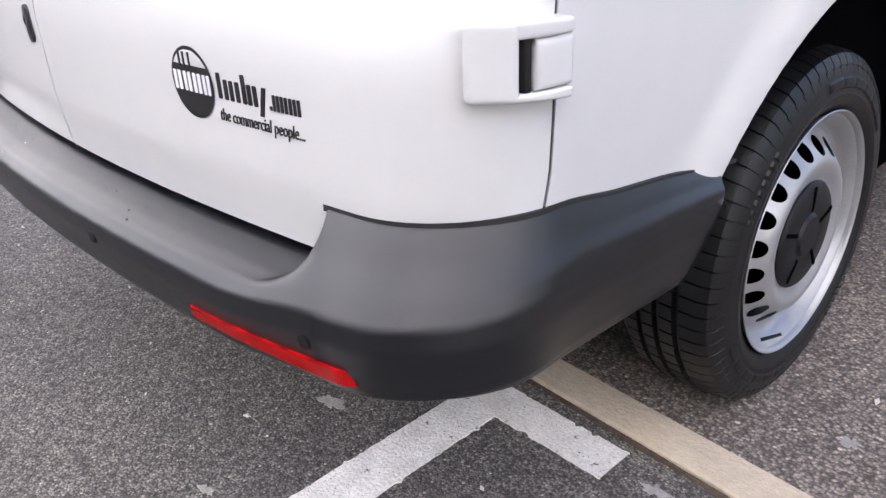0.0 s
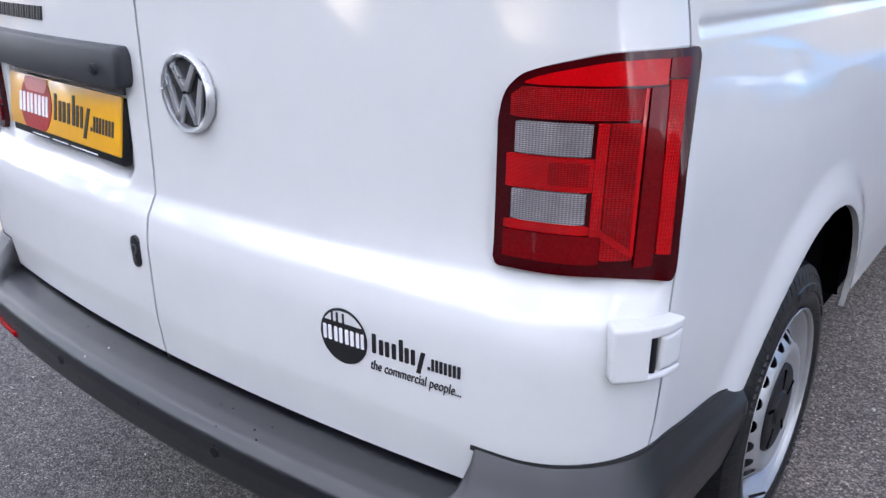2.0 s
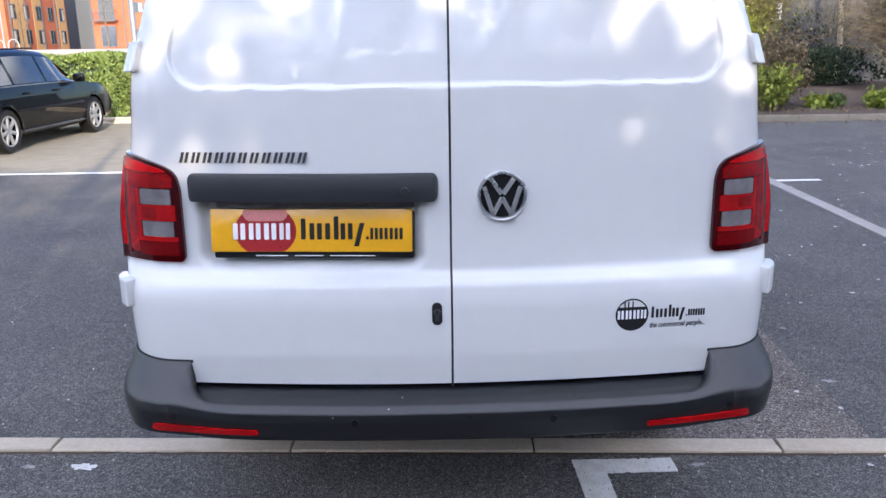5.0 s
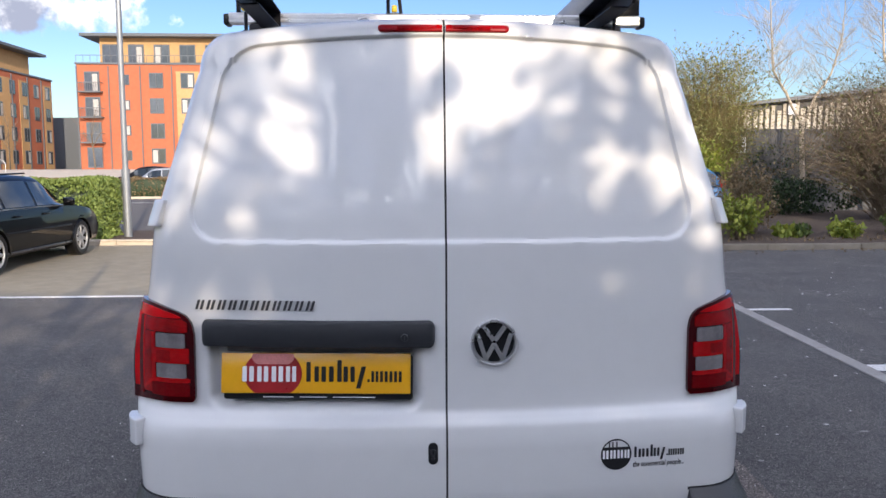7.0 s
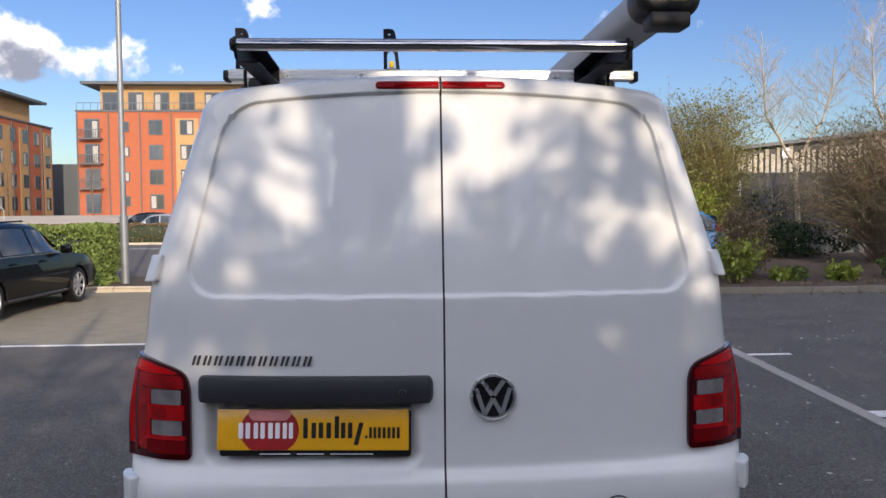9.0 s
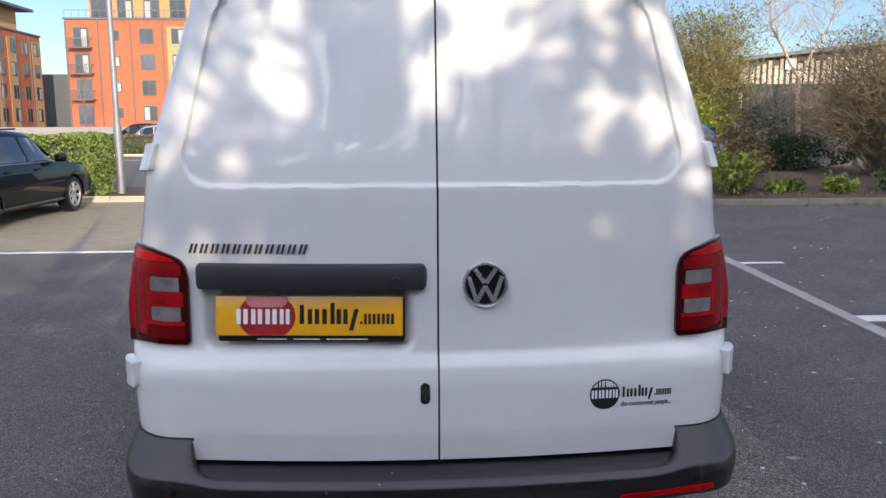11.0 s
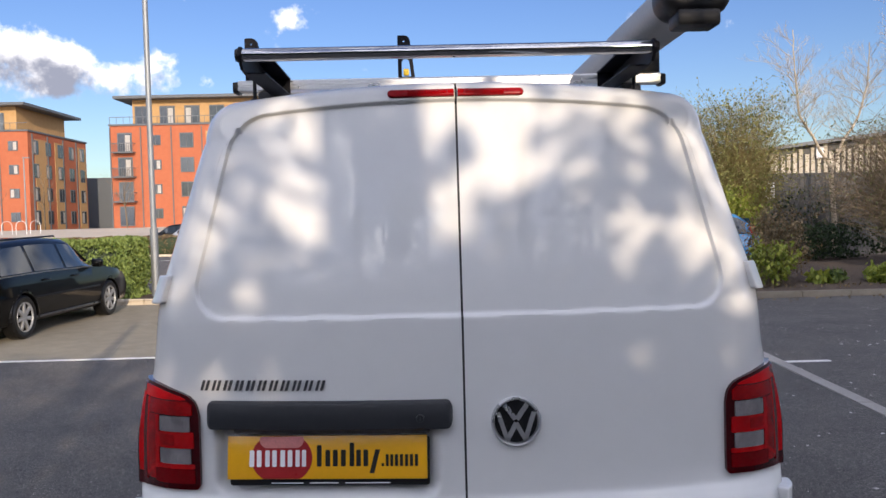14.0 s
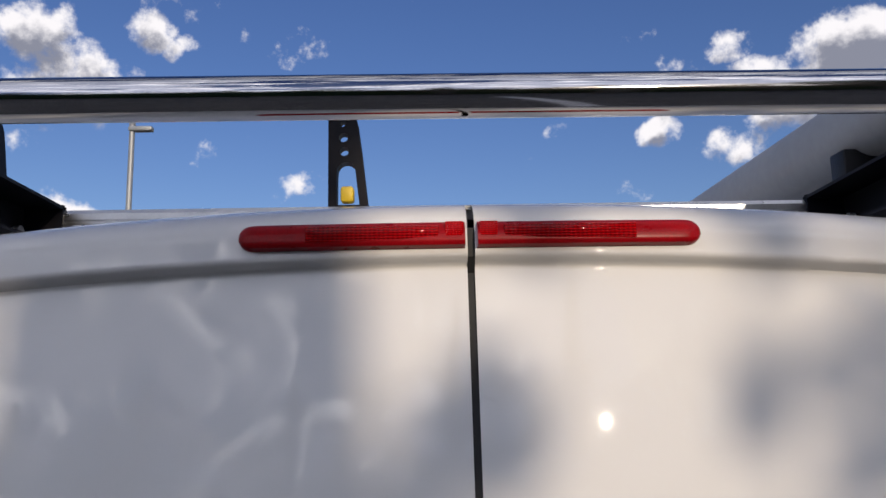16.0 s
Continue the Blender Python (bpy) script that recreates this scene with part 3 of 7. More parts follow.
def door_shell(side):
    """One rear door: its pressed face and the rounded rim out to the gap."""
    bm = bmesh.new()
    ks = list(range(K0, N_SEC))
    kc = N_SIDE + 21
    rim0 = [corner_point(k, 0.0, 1) for k in ks]
    right = [Vector((p.x, p.z)) for p in rim0[:kc - K0 + 1]]
    top = [Vector((max(p.x, 0.003), p.z)) for p in rim0[kc - K0:]][::-1]
    z0, z1 = right[0].y, top[0].y
    n, m = len(right) - 1, len(top) - 1
    arc = [0.0]
    for k in range(1, m + 1):
        arc.append(arc[-1] + (top[k] - top[k - 1]).length)
    us = [a / arc[-1] for a in arc]
    vs_ = [(p.y - z0) / (right[-1].y - z0) for p in right]
    rows = []
    for i in range(n + 1):
        v = vs_[i]
        left = Vector((0.003, z0 + (z1 - z0) * v))
        row = []
        for j in range(m + 1):
            u = us[j]
            bottom = Vector((0.003 + (right[0].x - 0.003) * u, z0))
            p = left * (1 - u) + right[i] * u + bottom * (1 - v) + top[j] * v
            p -= Vector((0.003, z0)) * (1 - u) * (1 - v) + right[0] * u * (1 - v) + top[0] * (1 - u) * v + right[-1] * u * v
            row.append(Vector((side * p.x, rear_y(side * p.x, p.y, True), p.y)))
        rows.append(row)
    # halve the columns' width so that the relief stays crisp
    fine = []
    for row in rows:
        r2 = []
        for a, b in zip(row, row[1:]):
            r2.append(a)
            c = (a + b) / 2
            c.y = rear_y(c.x, c.z, True)
            r2.append(c)
        fine.append(r2 + [row[-1]])
    grid_into(bm, fine, flip=side < 0)
    rim = []
    for t in (0.0, 0.03, 0.06, 0.09, 0.12, 0.15, 0.18, 0.22, 0.26, 0.3, 0.36, 0.42, 0.5, 0.58, 0.66, 0.74, 0.8, T_DOOR):
        row = []
        for k in ks:
            p = corner_point(k, t, side)
            if abs(p.x) < 0.003:
                p.x = side * 0.003
            row.append(p)
        rim.append(row)
    # folded edges
    rim.append([p + Vector((-side * 0.012, 0.004, 0)) if abs(p.x) > 0.55 else p + Vector((0, 0.002, -0.012)) for p in rim[-1]])
    grid_into(bm, rim, flip=side > 0)
    edge = [Vector(r[0]) for r in fine]
    grid_into(bm, [edge, [p + Vector((0, 0.02, 0)) for p in edge]])
    low = [Vector(p) for p in fine[0]]
    grid_into(bm, [low, [p + Vector((0, 0.02, 0)) for p in low]])
    bmesh.ops.remove_doubles(bm, verts=bm.verts[:], dist=0.0006)
    return bm


doors = {}
for side, name in ((-1, "rear_door"), (1, "rear_door")):
    doors[side] = part(name, door_shell(side), M_PAINT, van, "white sheet-metal rear door with a pressed panel", angle=50)


def side_shell():
    """Both sides and the roof, from the rear gap to the windscreen, with the rear arch cut out."""
    bm = bmesh.new()
    ys = [0.0, 0.02, 0.05, 0.09, 0.13, 0.17] + list(np.arange(0.21, 1.8, 0.03)) + list(np.linspace(1.9, 3.6, 18))
    for side in (-1, 1):
        rows = []
        for t in (T_BODY - 0.02, T_BODY, 0.94, 0.97):
            row = [corner_point(k, t if t >= T_BODY else T_BODY, side) for k in range(N_SEC)]
            if t < T_BODY:
                row = [p + (Vector((-side * 0.012, 0.004, 0)) if abs(p.x) > 0.55 else Vector((0, 0.004, -0.012))) for p in row]
            rows.append(row)
        for i, d in enumerate(ys):
            row = []
            for k in range(N_SEC):
                px, pz = SECTION[k]
                base = corner_point(k, 1.0, 1)
                y = max(base.y + d * 0.2, base.y + d - 0.10 * smooth(0.0, 0.35, d)) if d < 0.35 else max(d + 0.0, base.y + d - 0.10)
                y = base.y + d * (1 - smooth(0.0, 0.5, d)) + (d + 0.12 - base.y) * smooth(0.0, 0.5, d)
                flare = smooth(0.25, 0.75, y) * smooth(1.3, 0.9, pz)
                x = px + 0.012 * flare
                r = math.hypot(y - AXLE[0], pz - AXLE[1])
                if pz < 1.15:
                    x += 0.016 * smooth(R_ARCH + 0.10, R_ARCH + 0.015, r)
                x -= 0.006 * math.exp(-((pz - 1.222) / 0.009) ** 2) * smooth(0.16, 0.26, y)
                row.append(Vector((side * x, y, pz)))
            rows.append(row)
        vs = grid_into(bm, rows, flip=side > 0)
        dead = [v for row in vs for v in row if (v.co.z < 0.50 and v.co.y < 0.6) or math.hypot(v.co.y - AXLE[0], v.co.z - AXLE[1]) < R_ARCH - 0.010]
        bmesh.ops.delete(bm, geom=dead, context="VERTS")
        for v in bm.verts:
            if v.is_boundary and v.co.x * side > 0:
                dy, dz = v.co.y - AXLE[0], v.co.z - AXLE[1]
                r = math.hypot(dy, dz)
                if r < R_ARCH + 0.035 and v.co.z > 0.425:
                    v.co.y, v.co.z = AXLE[0] + dy / r * R_ARCH, AXLE[1] + dz / r * R_ARCH
        # rolled lip of the arch
        lip = [e for e in bm.edges if e.is_boundary and all(abs(math.hypot(v.co.y - AXLE[0], v.co.z - AXLE[1]) - R_ARCH) < 0.004 and v.co.x * side > 0 for v in e.verts)]
        got = bmesh.ops.extrude_edge_only(bm, edges=lip)
        for v in got["geom"]:
            if isinstance(v, bmesh.types.BMVert):
                v.co.x -= side * 0.014
    bmesh.ops.remove_doubles(bm, verts=[v for v in bm.verts if abs(v.co.x) < 0.001], dist=0.002)
    return bm


part("body_shell", side_shell(), M_PAINT, van, "white painted body side and roof")


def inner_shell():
    """Near-black shell that puts shade behind the gaps and the wheel arches."""
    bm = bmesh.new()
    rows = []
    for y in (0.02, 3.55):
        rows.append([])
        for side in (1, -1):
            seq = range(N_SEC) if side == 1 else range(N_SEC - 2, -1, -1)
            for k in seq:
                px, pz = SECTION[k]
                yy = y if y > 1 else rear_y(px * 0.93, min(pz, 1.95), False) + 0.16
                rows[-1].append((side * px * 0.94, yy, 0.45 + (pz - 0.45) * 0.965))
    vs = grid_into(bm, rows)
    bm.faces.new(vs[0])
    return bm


part("gap_shade_shell", inner_shell(), M_DARK, van, smooth=False)


# rubber seals at the bottom of the gaps
bm = bmesh.new()
grid_into(bm, [[(x, rear_y(0.0, z, True) + d, z) for z in np.linspace(0.56, 1.985, 120)] for x, d in ((-0.0045, 0.010), (-0.003, 0.0035), (0.003, 0.0035), (0.0045, 0.010))])
part("centre_seal", bm, M_SEAL, van, "black rubber seal between the doors")
for side in (-1, 1):
    bm = bmesh.new()
    rows = []
    for t in (T_DOOR - 0.012, T_DOOR, (T_DOOR + T_BODY) / 2, T_BODY, T_BODY + 0.012):
        row = []
        for k in range(K0, N_SEC):
            p = corner_point(k, t, side)
            nx, nz = SECTION_N[k]
            row.append(p - Vector((side * nx, 0, nz)) * 0.0035)
        rows.append(row)
    grid_into(bm, rows)
    part("door_seal", bm, M_SEAL, van, "black rubber seal round the door")




def plan_point(u, z, off=0.0, side=1):
    """A point round the van's rear corner: u runs from the middle of the doors out and round to the side."""
    w = curve_at(PROFILE, z)
    r = rim_radius(z)
    x0 = w - r
    if u < x0:
        x, y, n = u, rear_y(u, z, False), Vector((0.18 * u, -1, 0)).normalized()
    elif u < x0 + r * math.pi / 2:
        a = (u - x0) / r
        x = x0 + r * math.sin(a)
        y, n = rear_y(x, z, False) + r * (1 - math.cos(a)) + seam_shift(z, a / 1.5708), Vector((math.sin(a), -math.cos(a), 0))
    else:
        x, n = w, Vector((1, 0, 0))
        y = rear_y(w, z, False) + r + (u - x0 - r * math.pi / 2) + seam_shift(z, 1.0)
        x += 0.012 * smooth(0.1, 0.8, y) * smooth(1.3, 0.9, z)
    p = Vector((x, y, z)) + n * off
    return Vector((side * p.x, p.y, p.z))


def plan_patch(u0, u1, z0, z1, off, side, thick=0.006, nu=10, nz=6, cut=None, round_r=0.0):
    """A shell of some thickness over the rear corner; z0 and z1 may be functions of u."""
    f0 = z0 if callable(z0) else (lambda u: z0)
    f1 = z1 if callable(z1) else (lambda u: z1)
    bm = bmesh.new()
    rows, back = [], []
    for i in range(nu + 1):
        u = u0 + (u1 - u0) * i / nu
        a, b = f0(u), f1(u)
        if round_r:
            d = min(u - u0, u1 - u)
            k = max(0.0, 1 - d / round_r)
            s = round_r * (1 - math.sqrt(max(0.0, 1 - k * k)))
            a, b = a + s, b - s
        rows.append([plan_point(u, a + (b - a) * j / nz, off, side) for j in range(nz + 1)])
        back.append([plan_point(u, a + (b - a) * j / nz, off - thick, side) for j in range(nz + 1)])
    vs, vb = grid_into(bm, rows), grid_into(bm, back)
    for ring_a, ring_b in ((vs[0], vb[0]), (vs[-1], vb[-1]), ([r[0] for r in vs], [r[0] for r in vb]), ([r[-1] for r in vs], [r[-1] for r in vb])):
        for k in range(len(ring_a) - 1):
            bm.faces.new((ring_a[k], ring_a[k + 1], ring_b[k + 1], ring_b[k]))
    return bm


# ---- rear lamps ----
def lamp_top(u):
    return curve_at([(0.714, 1.120), (0.720, 1.142), (0.730, 1.158), (0.745, 1.171), (0.794, 1.188), (0.851, 1.199), (0.95, 1.203)], u)


def tail_lamp(side):
    lamp = part("tail_lamp", plan_patch(0.715, 0.960, lambda u: 0.918 - 0.008 * smooth(0.84, 0.94, u), lambda u: lamp_top(u), 0.012, side, 0.022, 60, 10, round_r=0.012), M_LAMPRIM, van, "wrap-round red rear lamp with two clear bars")
    z = [0.924, 0.958, 0.982, 1.024, 1.066, 1.108]
    def seg(name, u0, u1, z0, z1, mat, off=0.0155, label=""):
        part(name, plan_patch(u0, u1, z0, z1, off, side, 0.006, 10, 4, round_r=0.0012), mat, lamp, label)
    seg("top_lens", 0.752, 0.905, lambda u: 1.160, lambda u: max(1.161, lamp_top(u) - 0.010), M_RED, 0.0152)
    seg("upper_lens", 0.733, 0.878, 1.119, lambda u: min(1.157, lamp_top(u) - 0.014), M_REDRIB)
    seg("upper_frame", 0.8785, 0.8825, 0.945, 1.157, M_RED, 0.0160)
    seg("clear_bar", 0.741, 0.829, 1.074, 1.115, M_CLEAR, 0.0165, "clear ribbed lens")
    seg("middle_lens", 0.730, 0.833, 1.029, 1.073, M_REDBRIGHT)
    seg("dark_square", 0.786, 0.829, 1.036, 1.066, M_REDRIB, 0.0162)
    seg("clear_bar", 0.739, 0.828, 0.987, 1.028, M_CLEAR, 0.0165, "clear ribbed lens")
    seg("lower_frame", 0.729, 0.833, 0.973, 0.986, M_REDBRIGHT)
    seg("lower_lens", 0.729, 0.846, 0.934, 0.972, M_REDDEEP)
    seg("light_bar", 0.8335, 0.8455, 0.972, 1.116, M_REDBRIGHT)
    seg("brake_lens", 0.8465, 0.882, 0.940, 1.116, M_REDRIB)
    seg("diagonal_bar", 0.842, 0.880, lambda u: 0.974 - 0.80 * (u - 0.842), lambda u: 0.984 - 0.80 * (u - 0.842), M_REDBRIGHT, 0.0162)
    seg("side_lens", 0.8855, 0.9075, 0.930, 1.158, M_REDDEEP)
    seg("side_reflector", 0.9095, 0.936, 0.946, 1.166, M_REDBRIGHT)
    seg("side_top", 0.9070, 0.938, 1.168, lambda u: lamp_top(u) - 0.010, M_REDDEEP)
    return lamp


for side in (-1, 1):
    tail_lamp(side)

# third brake light
for side in (-1, 1):
    X0, X1, ZB, HB = 0.005, 0.187, 1.979, 0.0118
    bm = bmesh.new()
    table = []
    for i in range(41):
        f = i / 40
        x = X0 + (X1 - X0) * f if f < 0.75 else X0 + (X1 - X0) * (0.75 + 0.25 * math.sin((f - 0.75) * 4 * math.pi / 2))
        d = X1 - x
        k = math.sqrt(max(0.0, 1 - max(0.0, 1 - d / 0.012) ** 2))
        row = []
        for q in range(13):
            b = -1 + q / 6
            z = ZB + HB * b * (0.12 + 0.88 * k)
            o = 0.010 * math.sqrt(max(0.0, 1 - abs(b) ** 5)) * (0.25 + 0.75 * k)
            row.append((side * x, rear_y(x, z, False) + 0.45 * max(0.0, z - ZB) - o, z))
        table.append(row)
    edge = [(p[0], p[1] + 0.02, p[2]) for p in table[-1]]
    grid_into(bm, [[(r[0][0], r[0][1] + 0.02, r[0][2])] + r + [(r[-1][0], r[-1][1] + 0.02, r[-1][2])] for r in table])
    lens = part("brake_light_lens", bm, M_REDMID, doors[side], "slim red high-level brake light")
    y = rear_y(0.08, ZB, False)
    a, b = side * 0.026, side * 0.132
    part("reflector_strip", box(min(a, b), max(a, b), y - 0.0113, y, 1.973, 1.985, 0.001), M_REDRIB, lens)
    a, b = side * 0.0065, side * 0.021
    part("lens_end", box(min(a, b), max(a, b), y - 0.0113, y, 1.970, 1.988, 0.001), M_REDBRIGHT, lens)


# ---- hinges ----
def soft_patch(place, u0, u1, z0, z1, off, r, soft=0.005, thick=0.03, n=22, m=18):
    """A moulded plate with rounded corners and rolled edges; place(u, z, off) gives its points."""
    bm = bmesh.new()
    rows = []
    ease = lambda k: 0.5 - 0.5 * math.cos(math.pi * k)
    for i in range(n + 1):
        u = u0 + (u1 - u0) * ease(i / n)
        d = min(u - u0, u1 - u)
        s = r - math.sqrt(max(0.0, r * r - max(0.0, r - d) ** 2))
        a = (z0(u) if callable(z0) else z0) + s
        b = (z1(u) if callable(z1) else z1) - s
        row = []
        for j in range(m + 1):
            z = a + (b - a) * ease(j / m)
            e = min(d + 0.0008 if s == 0 else d * 0.8, z - a, b - z)
            k = max(0.0, 1 - e / soft)
            row.append(place(u, z, off - soft * (1 - math.sqrt(max(0.0, 1 - k * k)))))
        rows.append([place(u, a, off - thick)] + row + [place(u, b, off - thick)])
    skirt = [[place(u, z, off - thick) for z in (np.linspace(0, 1, m + 3) * 0 + zc)] for u, zc in ((u0, ((z0(u0) if callable(z0) else z0) + (z1(u0) if callable(z1) else z1)) / 2), (u1, ((z0(u1) if callable(z0) else z0) + (z1(u1) if callable(z1) else z1)) / 2))]
    grid_into(bm, [skirt[0]] + rows + [skirt[1]])
    bmesh.ops.remove_doubles(bm, verts=bm.verts[:], dist=0.00005)
    return bm


def hinge(side, zr, slope, u0, u1, z0, z1):
    """A cranked hinge: a plate with two arms on the door, a black pin between them and a knuckle on the body."""
    w, h = u1 - u0, z1 - z0
    zc = (z0 + z1) / 2

    def place(u, z, off):
        p = plan_point(u, zr, off, side)
        return Vector((p.x + side * slope[0] * (z - zc), p.y + slope[1] * (z - zc), z))

    lo = lambda u: z0 + 0.08 * h * (1 - (u - u0) / w)
    hi = lambda u: z1 - 0.05 * h * (u - u0) / w
    us = u0 + 0.46 * w
    arm = part("door_hinge", soft_patch(place, u0, us, lo, hi, 0.020, 0.007), M_PAINT, van, "white painted hinge", angle=60)
    part("upper_arm", soft_patch(place, us - 0.014, u1, z1 - 0.235 * h, lambda u: hi(u) - 0.0006, 0.0196, 0.004, 0.004), M_PAINT, arm, angle=60)
    part("lower_arm", soft_patch(place, us - 0.014, u1, lambda u: lo(u) + 0.0006, z0 + 0.150 * h, 0.0196, 0.004, 0.004), M_PAINT, arm, angle=60)
    part("hinge_knuckle", soft_patch(place, u0 + 0.615 * w, u1 + 0.001, z0 + 0.158 * h, z1 - 0.243 * h, 0.0185, 0.001, 0.007), M_PAINT, arm, angle=60)
    up = u0 + 0.545 * w
    part("hinge_pin", rod(place(up, z0 + 0.12 * h, 0.009), place(up, z1 - 0.20 * h, 0.009), 0.0062, 0.0062, 20), M_BLACK, arm, "black hinge pin")
    # black plate stands in for the shade inside the hinge slot
    part("slot_shade", soft_patch(place, us - 0.003, u0 + 0.67 * w, z0 + 0.1 * h, z1 - 0.2 * h, 0.003, 0.001, 0.001), M_BLACK, arm, "dark patch for the shade behind the pin")


for side in (-1, 1):
    hinge(side, 0.80, (0.0, 0.0), 0.892, 1.004, 0.778, 0.864)
    hinge(side, 1.455, (-0.28, 0.16), 0.803, 0.912, 1.413, 1.497)

# ---- bumper ----
SEC_MID = [(-0.035, 0.570), (0.004, 0.568), (0.022, 0.565), (0.045, 0.560), (0.070, 0.550), (0.086, 0.533), (0.089, 0.510), (0.085, 0.482), (0.080, 0.455), (0.055, 0.440), (-0.06, 0.430)]
SEC_CORNER = [(-0.035, 0.645), (0.003, 0.644), (0.014, 0.630), (0.032, 0.606), (0.058, 0.576), (0.078, 0.552), (0.084, 0.527), (0.081, 0.493), (0.075, 0.462), (0.050, 0.447), (-0.06, 0.441)]
SEC_SIDE = [(-0.035, 0.650), (0.002, 0.647), (0.008, 0.630), (0.015, 0.608), (0.024, 0.586), (0.027, 0.562), (0.025, 0.525), (0.018, 0.490), (0.010, 0.456), (-0.002, 0.432), (-0.08, 0.418)]
U_END = 1.42


def bumper_point(u, j, side=1):
    w = 0.004 + 0.011 * min(3.0, max(0.0, j - 0.9)) + 0.045 * smooth(2.6, 5.0, j)
    a, b = smooth(0.716 - 1.5 * w, 0.716 + 0.6 * w, u), smooth(0.80, 1.03, u)
    j0 = min(int(j), len(SEC_MID) - 2)
    f = j - j0
    o = z = 0.0
    for sec, w in ((SEC_MID, (1 - a) * (1 - b)), (SEC_CORNER, a * (1 - b)), (SEC_SIDE, b)):
        so = sec[j0][0] * (1 - f) + sec[j0 + 1][0] * f
        sz = sec[j0][1] * (1 - f) + sec[j0 + 1][1] * f
        o, z = o + so * w, z + sz * w
    p = plan_point(u, 0.70, o - 0.004, side)
    z -= curve_at([(0.9, 0.0), (1.0, 0.0), (1.12, 0.018), (1.22, 0.030), (1.31, 0.044), (1.43, 0.060)], min(max(u, 0.91), 1.42)) * smooth(6.0, 0.0, j)
    r2 = (R_ARCH + 0.004) ** 2 - (z - AXLE[1]) ** 2
    return Vector((p.x, min(p.y, AXLE[0] - math.sqrt(max(r2, 0.01))), z))


bm = bmesh.new()
us = list(np.linspace(0, 0.64, 14)) + list(np.linspace(0.645, 0.76, 34)) + list(np.linspace(0.77, 1.15, 26)) + list(np.linspace(1.17, U_END, 12))
rows = [[bumper_point(u, j / 4, -1) for j in range(41)] for u in us[::-1]] + [[bumper_point(u, j / 4, 1) for j in range(41)] for u in us[1:]]
grid_into(bm, rows)
bumper = part("rear_bumper", bm, M_BUMPER, van, "textured dark grey plastic rear bumper", angle=60)


def bumper_at(u, z, side):
    """The point of the bumper's face at a given height."""
    a, b = 4.2, 8.2
    for k in range(24):
        m = (a + b) / 2
        if bumper_point(u, m, side).z > z:
            a = m
        else:
            b = m
    return bumper_point(u, a, side)


for side in (-1, 1):
    bm = bmesh.new()
    rows = []
    n = 28
    for i in range(n + 1):
        k = i / n
        u = 0.516 + 0.284 * k
        zt = 0.4855 + 0.009 * k
        zb = zt - 0.015 - 0.005 * k
        out = plan_point(u, 0.70, 1, side) - plan_point(u, 0.70, 0, side)
        out.z = 0
        out.normalize()
        # a flat moulding that does not dip with the bumper's step
        mid = []
        for q in range(4):
            uq = u + 0.006 * q / 3 * k
            p = plan_point(uq, 0.70, 0.0850 - 0.0045 * smooth(0.593, 0.765, uq) - 0.0022 * q / 3, side)
            mid.append(Vector((p.x, p.y, zt + (zb - zt) * q / 3)))
        lift = 0.0015 if 0 < i < n else -0.004
        rows.append([mid[0] - out * 0.014] + [p + out * lift for p in mid] + [mid[-1] - out * 0.014])
    grid_into(bm, rows)
    part("reflector", bm, M_REDBRIGHT, bumper, "long red rear reflector")
    for u, j in ((0.26, 6.0), (0.745, 6.35)):
        c = bumper_point(u, j, side)
        out = (plan_point(u, 0.70, 1, side) - plan_point(u, 0.70, 0, side)).normalized()
        sensor = part("parking_sensor", rod(c - out * 0.01, c + out * 0.002, 0.0095, 0.0095, 20), M_BLACK, bumper, "round black parking sensor")
        ring = bmesh.new()
        rod_into(ring, c - out * 0.01, c + out * 0.001, 0.0112, 0.0112, 20)
        part("sensor_ring", ring, M_BUMPER, sensor)

# scuffs and grit marks on the bumper's ledge
rngb = random.Random(41)
for k in range(18):
    u, j = rngb.uniform(0.0, 0.36), rngb.choice((2.0, 2.6, 3.2, 3.8, 4.3, 5.4, 6.2)) + rngb.uniform(-0.2, 0.2)
    du, dj = rngb.uniform(0.0010, 0.0042), rngb.uniform(0.03, 0.10)
    bm = bmesh.new()
    lift = Vector((0, -0.0005, 0.0005))
    bm.faces.new([bm.verts.new(bumper_point(u + a * du, j + b * dj, 1 if k % 3 else -1) + lift) for a, b in ((-1, 0), (-0.3, -1), (1, -0.4), (0.6, 0.8), (-0.5, 1))])
    part("scuff", bm, M_GRIT if k % 6 == 0 else M_DARK, bumper)

# dark strip painted as the shaded gap between body and the bumper's raised corner
for side in (-1, 1):
    bm = bmesh.new()
    rows = []
    for u in np.linspace(0.712, 1.40, 60):
        top = bumper_point(u, 0.7, side)
        out = plan_point(u, 0.70, 1, side) - plan_point(u, 0.70, 0, side)
        out.z = 0
        out.normalize()
        h = 0.0045 - 0.0025 * smooth(0.9, 1.05, u)
        if u < 0.716:
            top.z = 0.644
        foot = plan_point(u, 0.70, -0.004, side)
        rows.append([Vector((foot.x, foot.y, top.z + dz)) + out * o for o, dz in ((-0.02, h), (0.0025, h), (0.003, 0.0), (0.003, -0.004))])
    grid_into(bm, rows)
    part("gap_shade_strip", bm, M_SEAL, bumper, "dark strip for the shaded gap along the body")

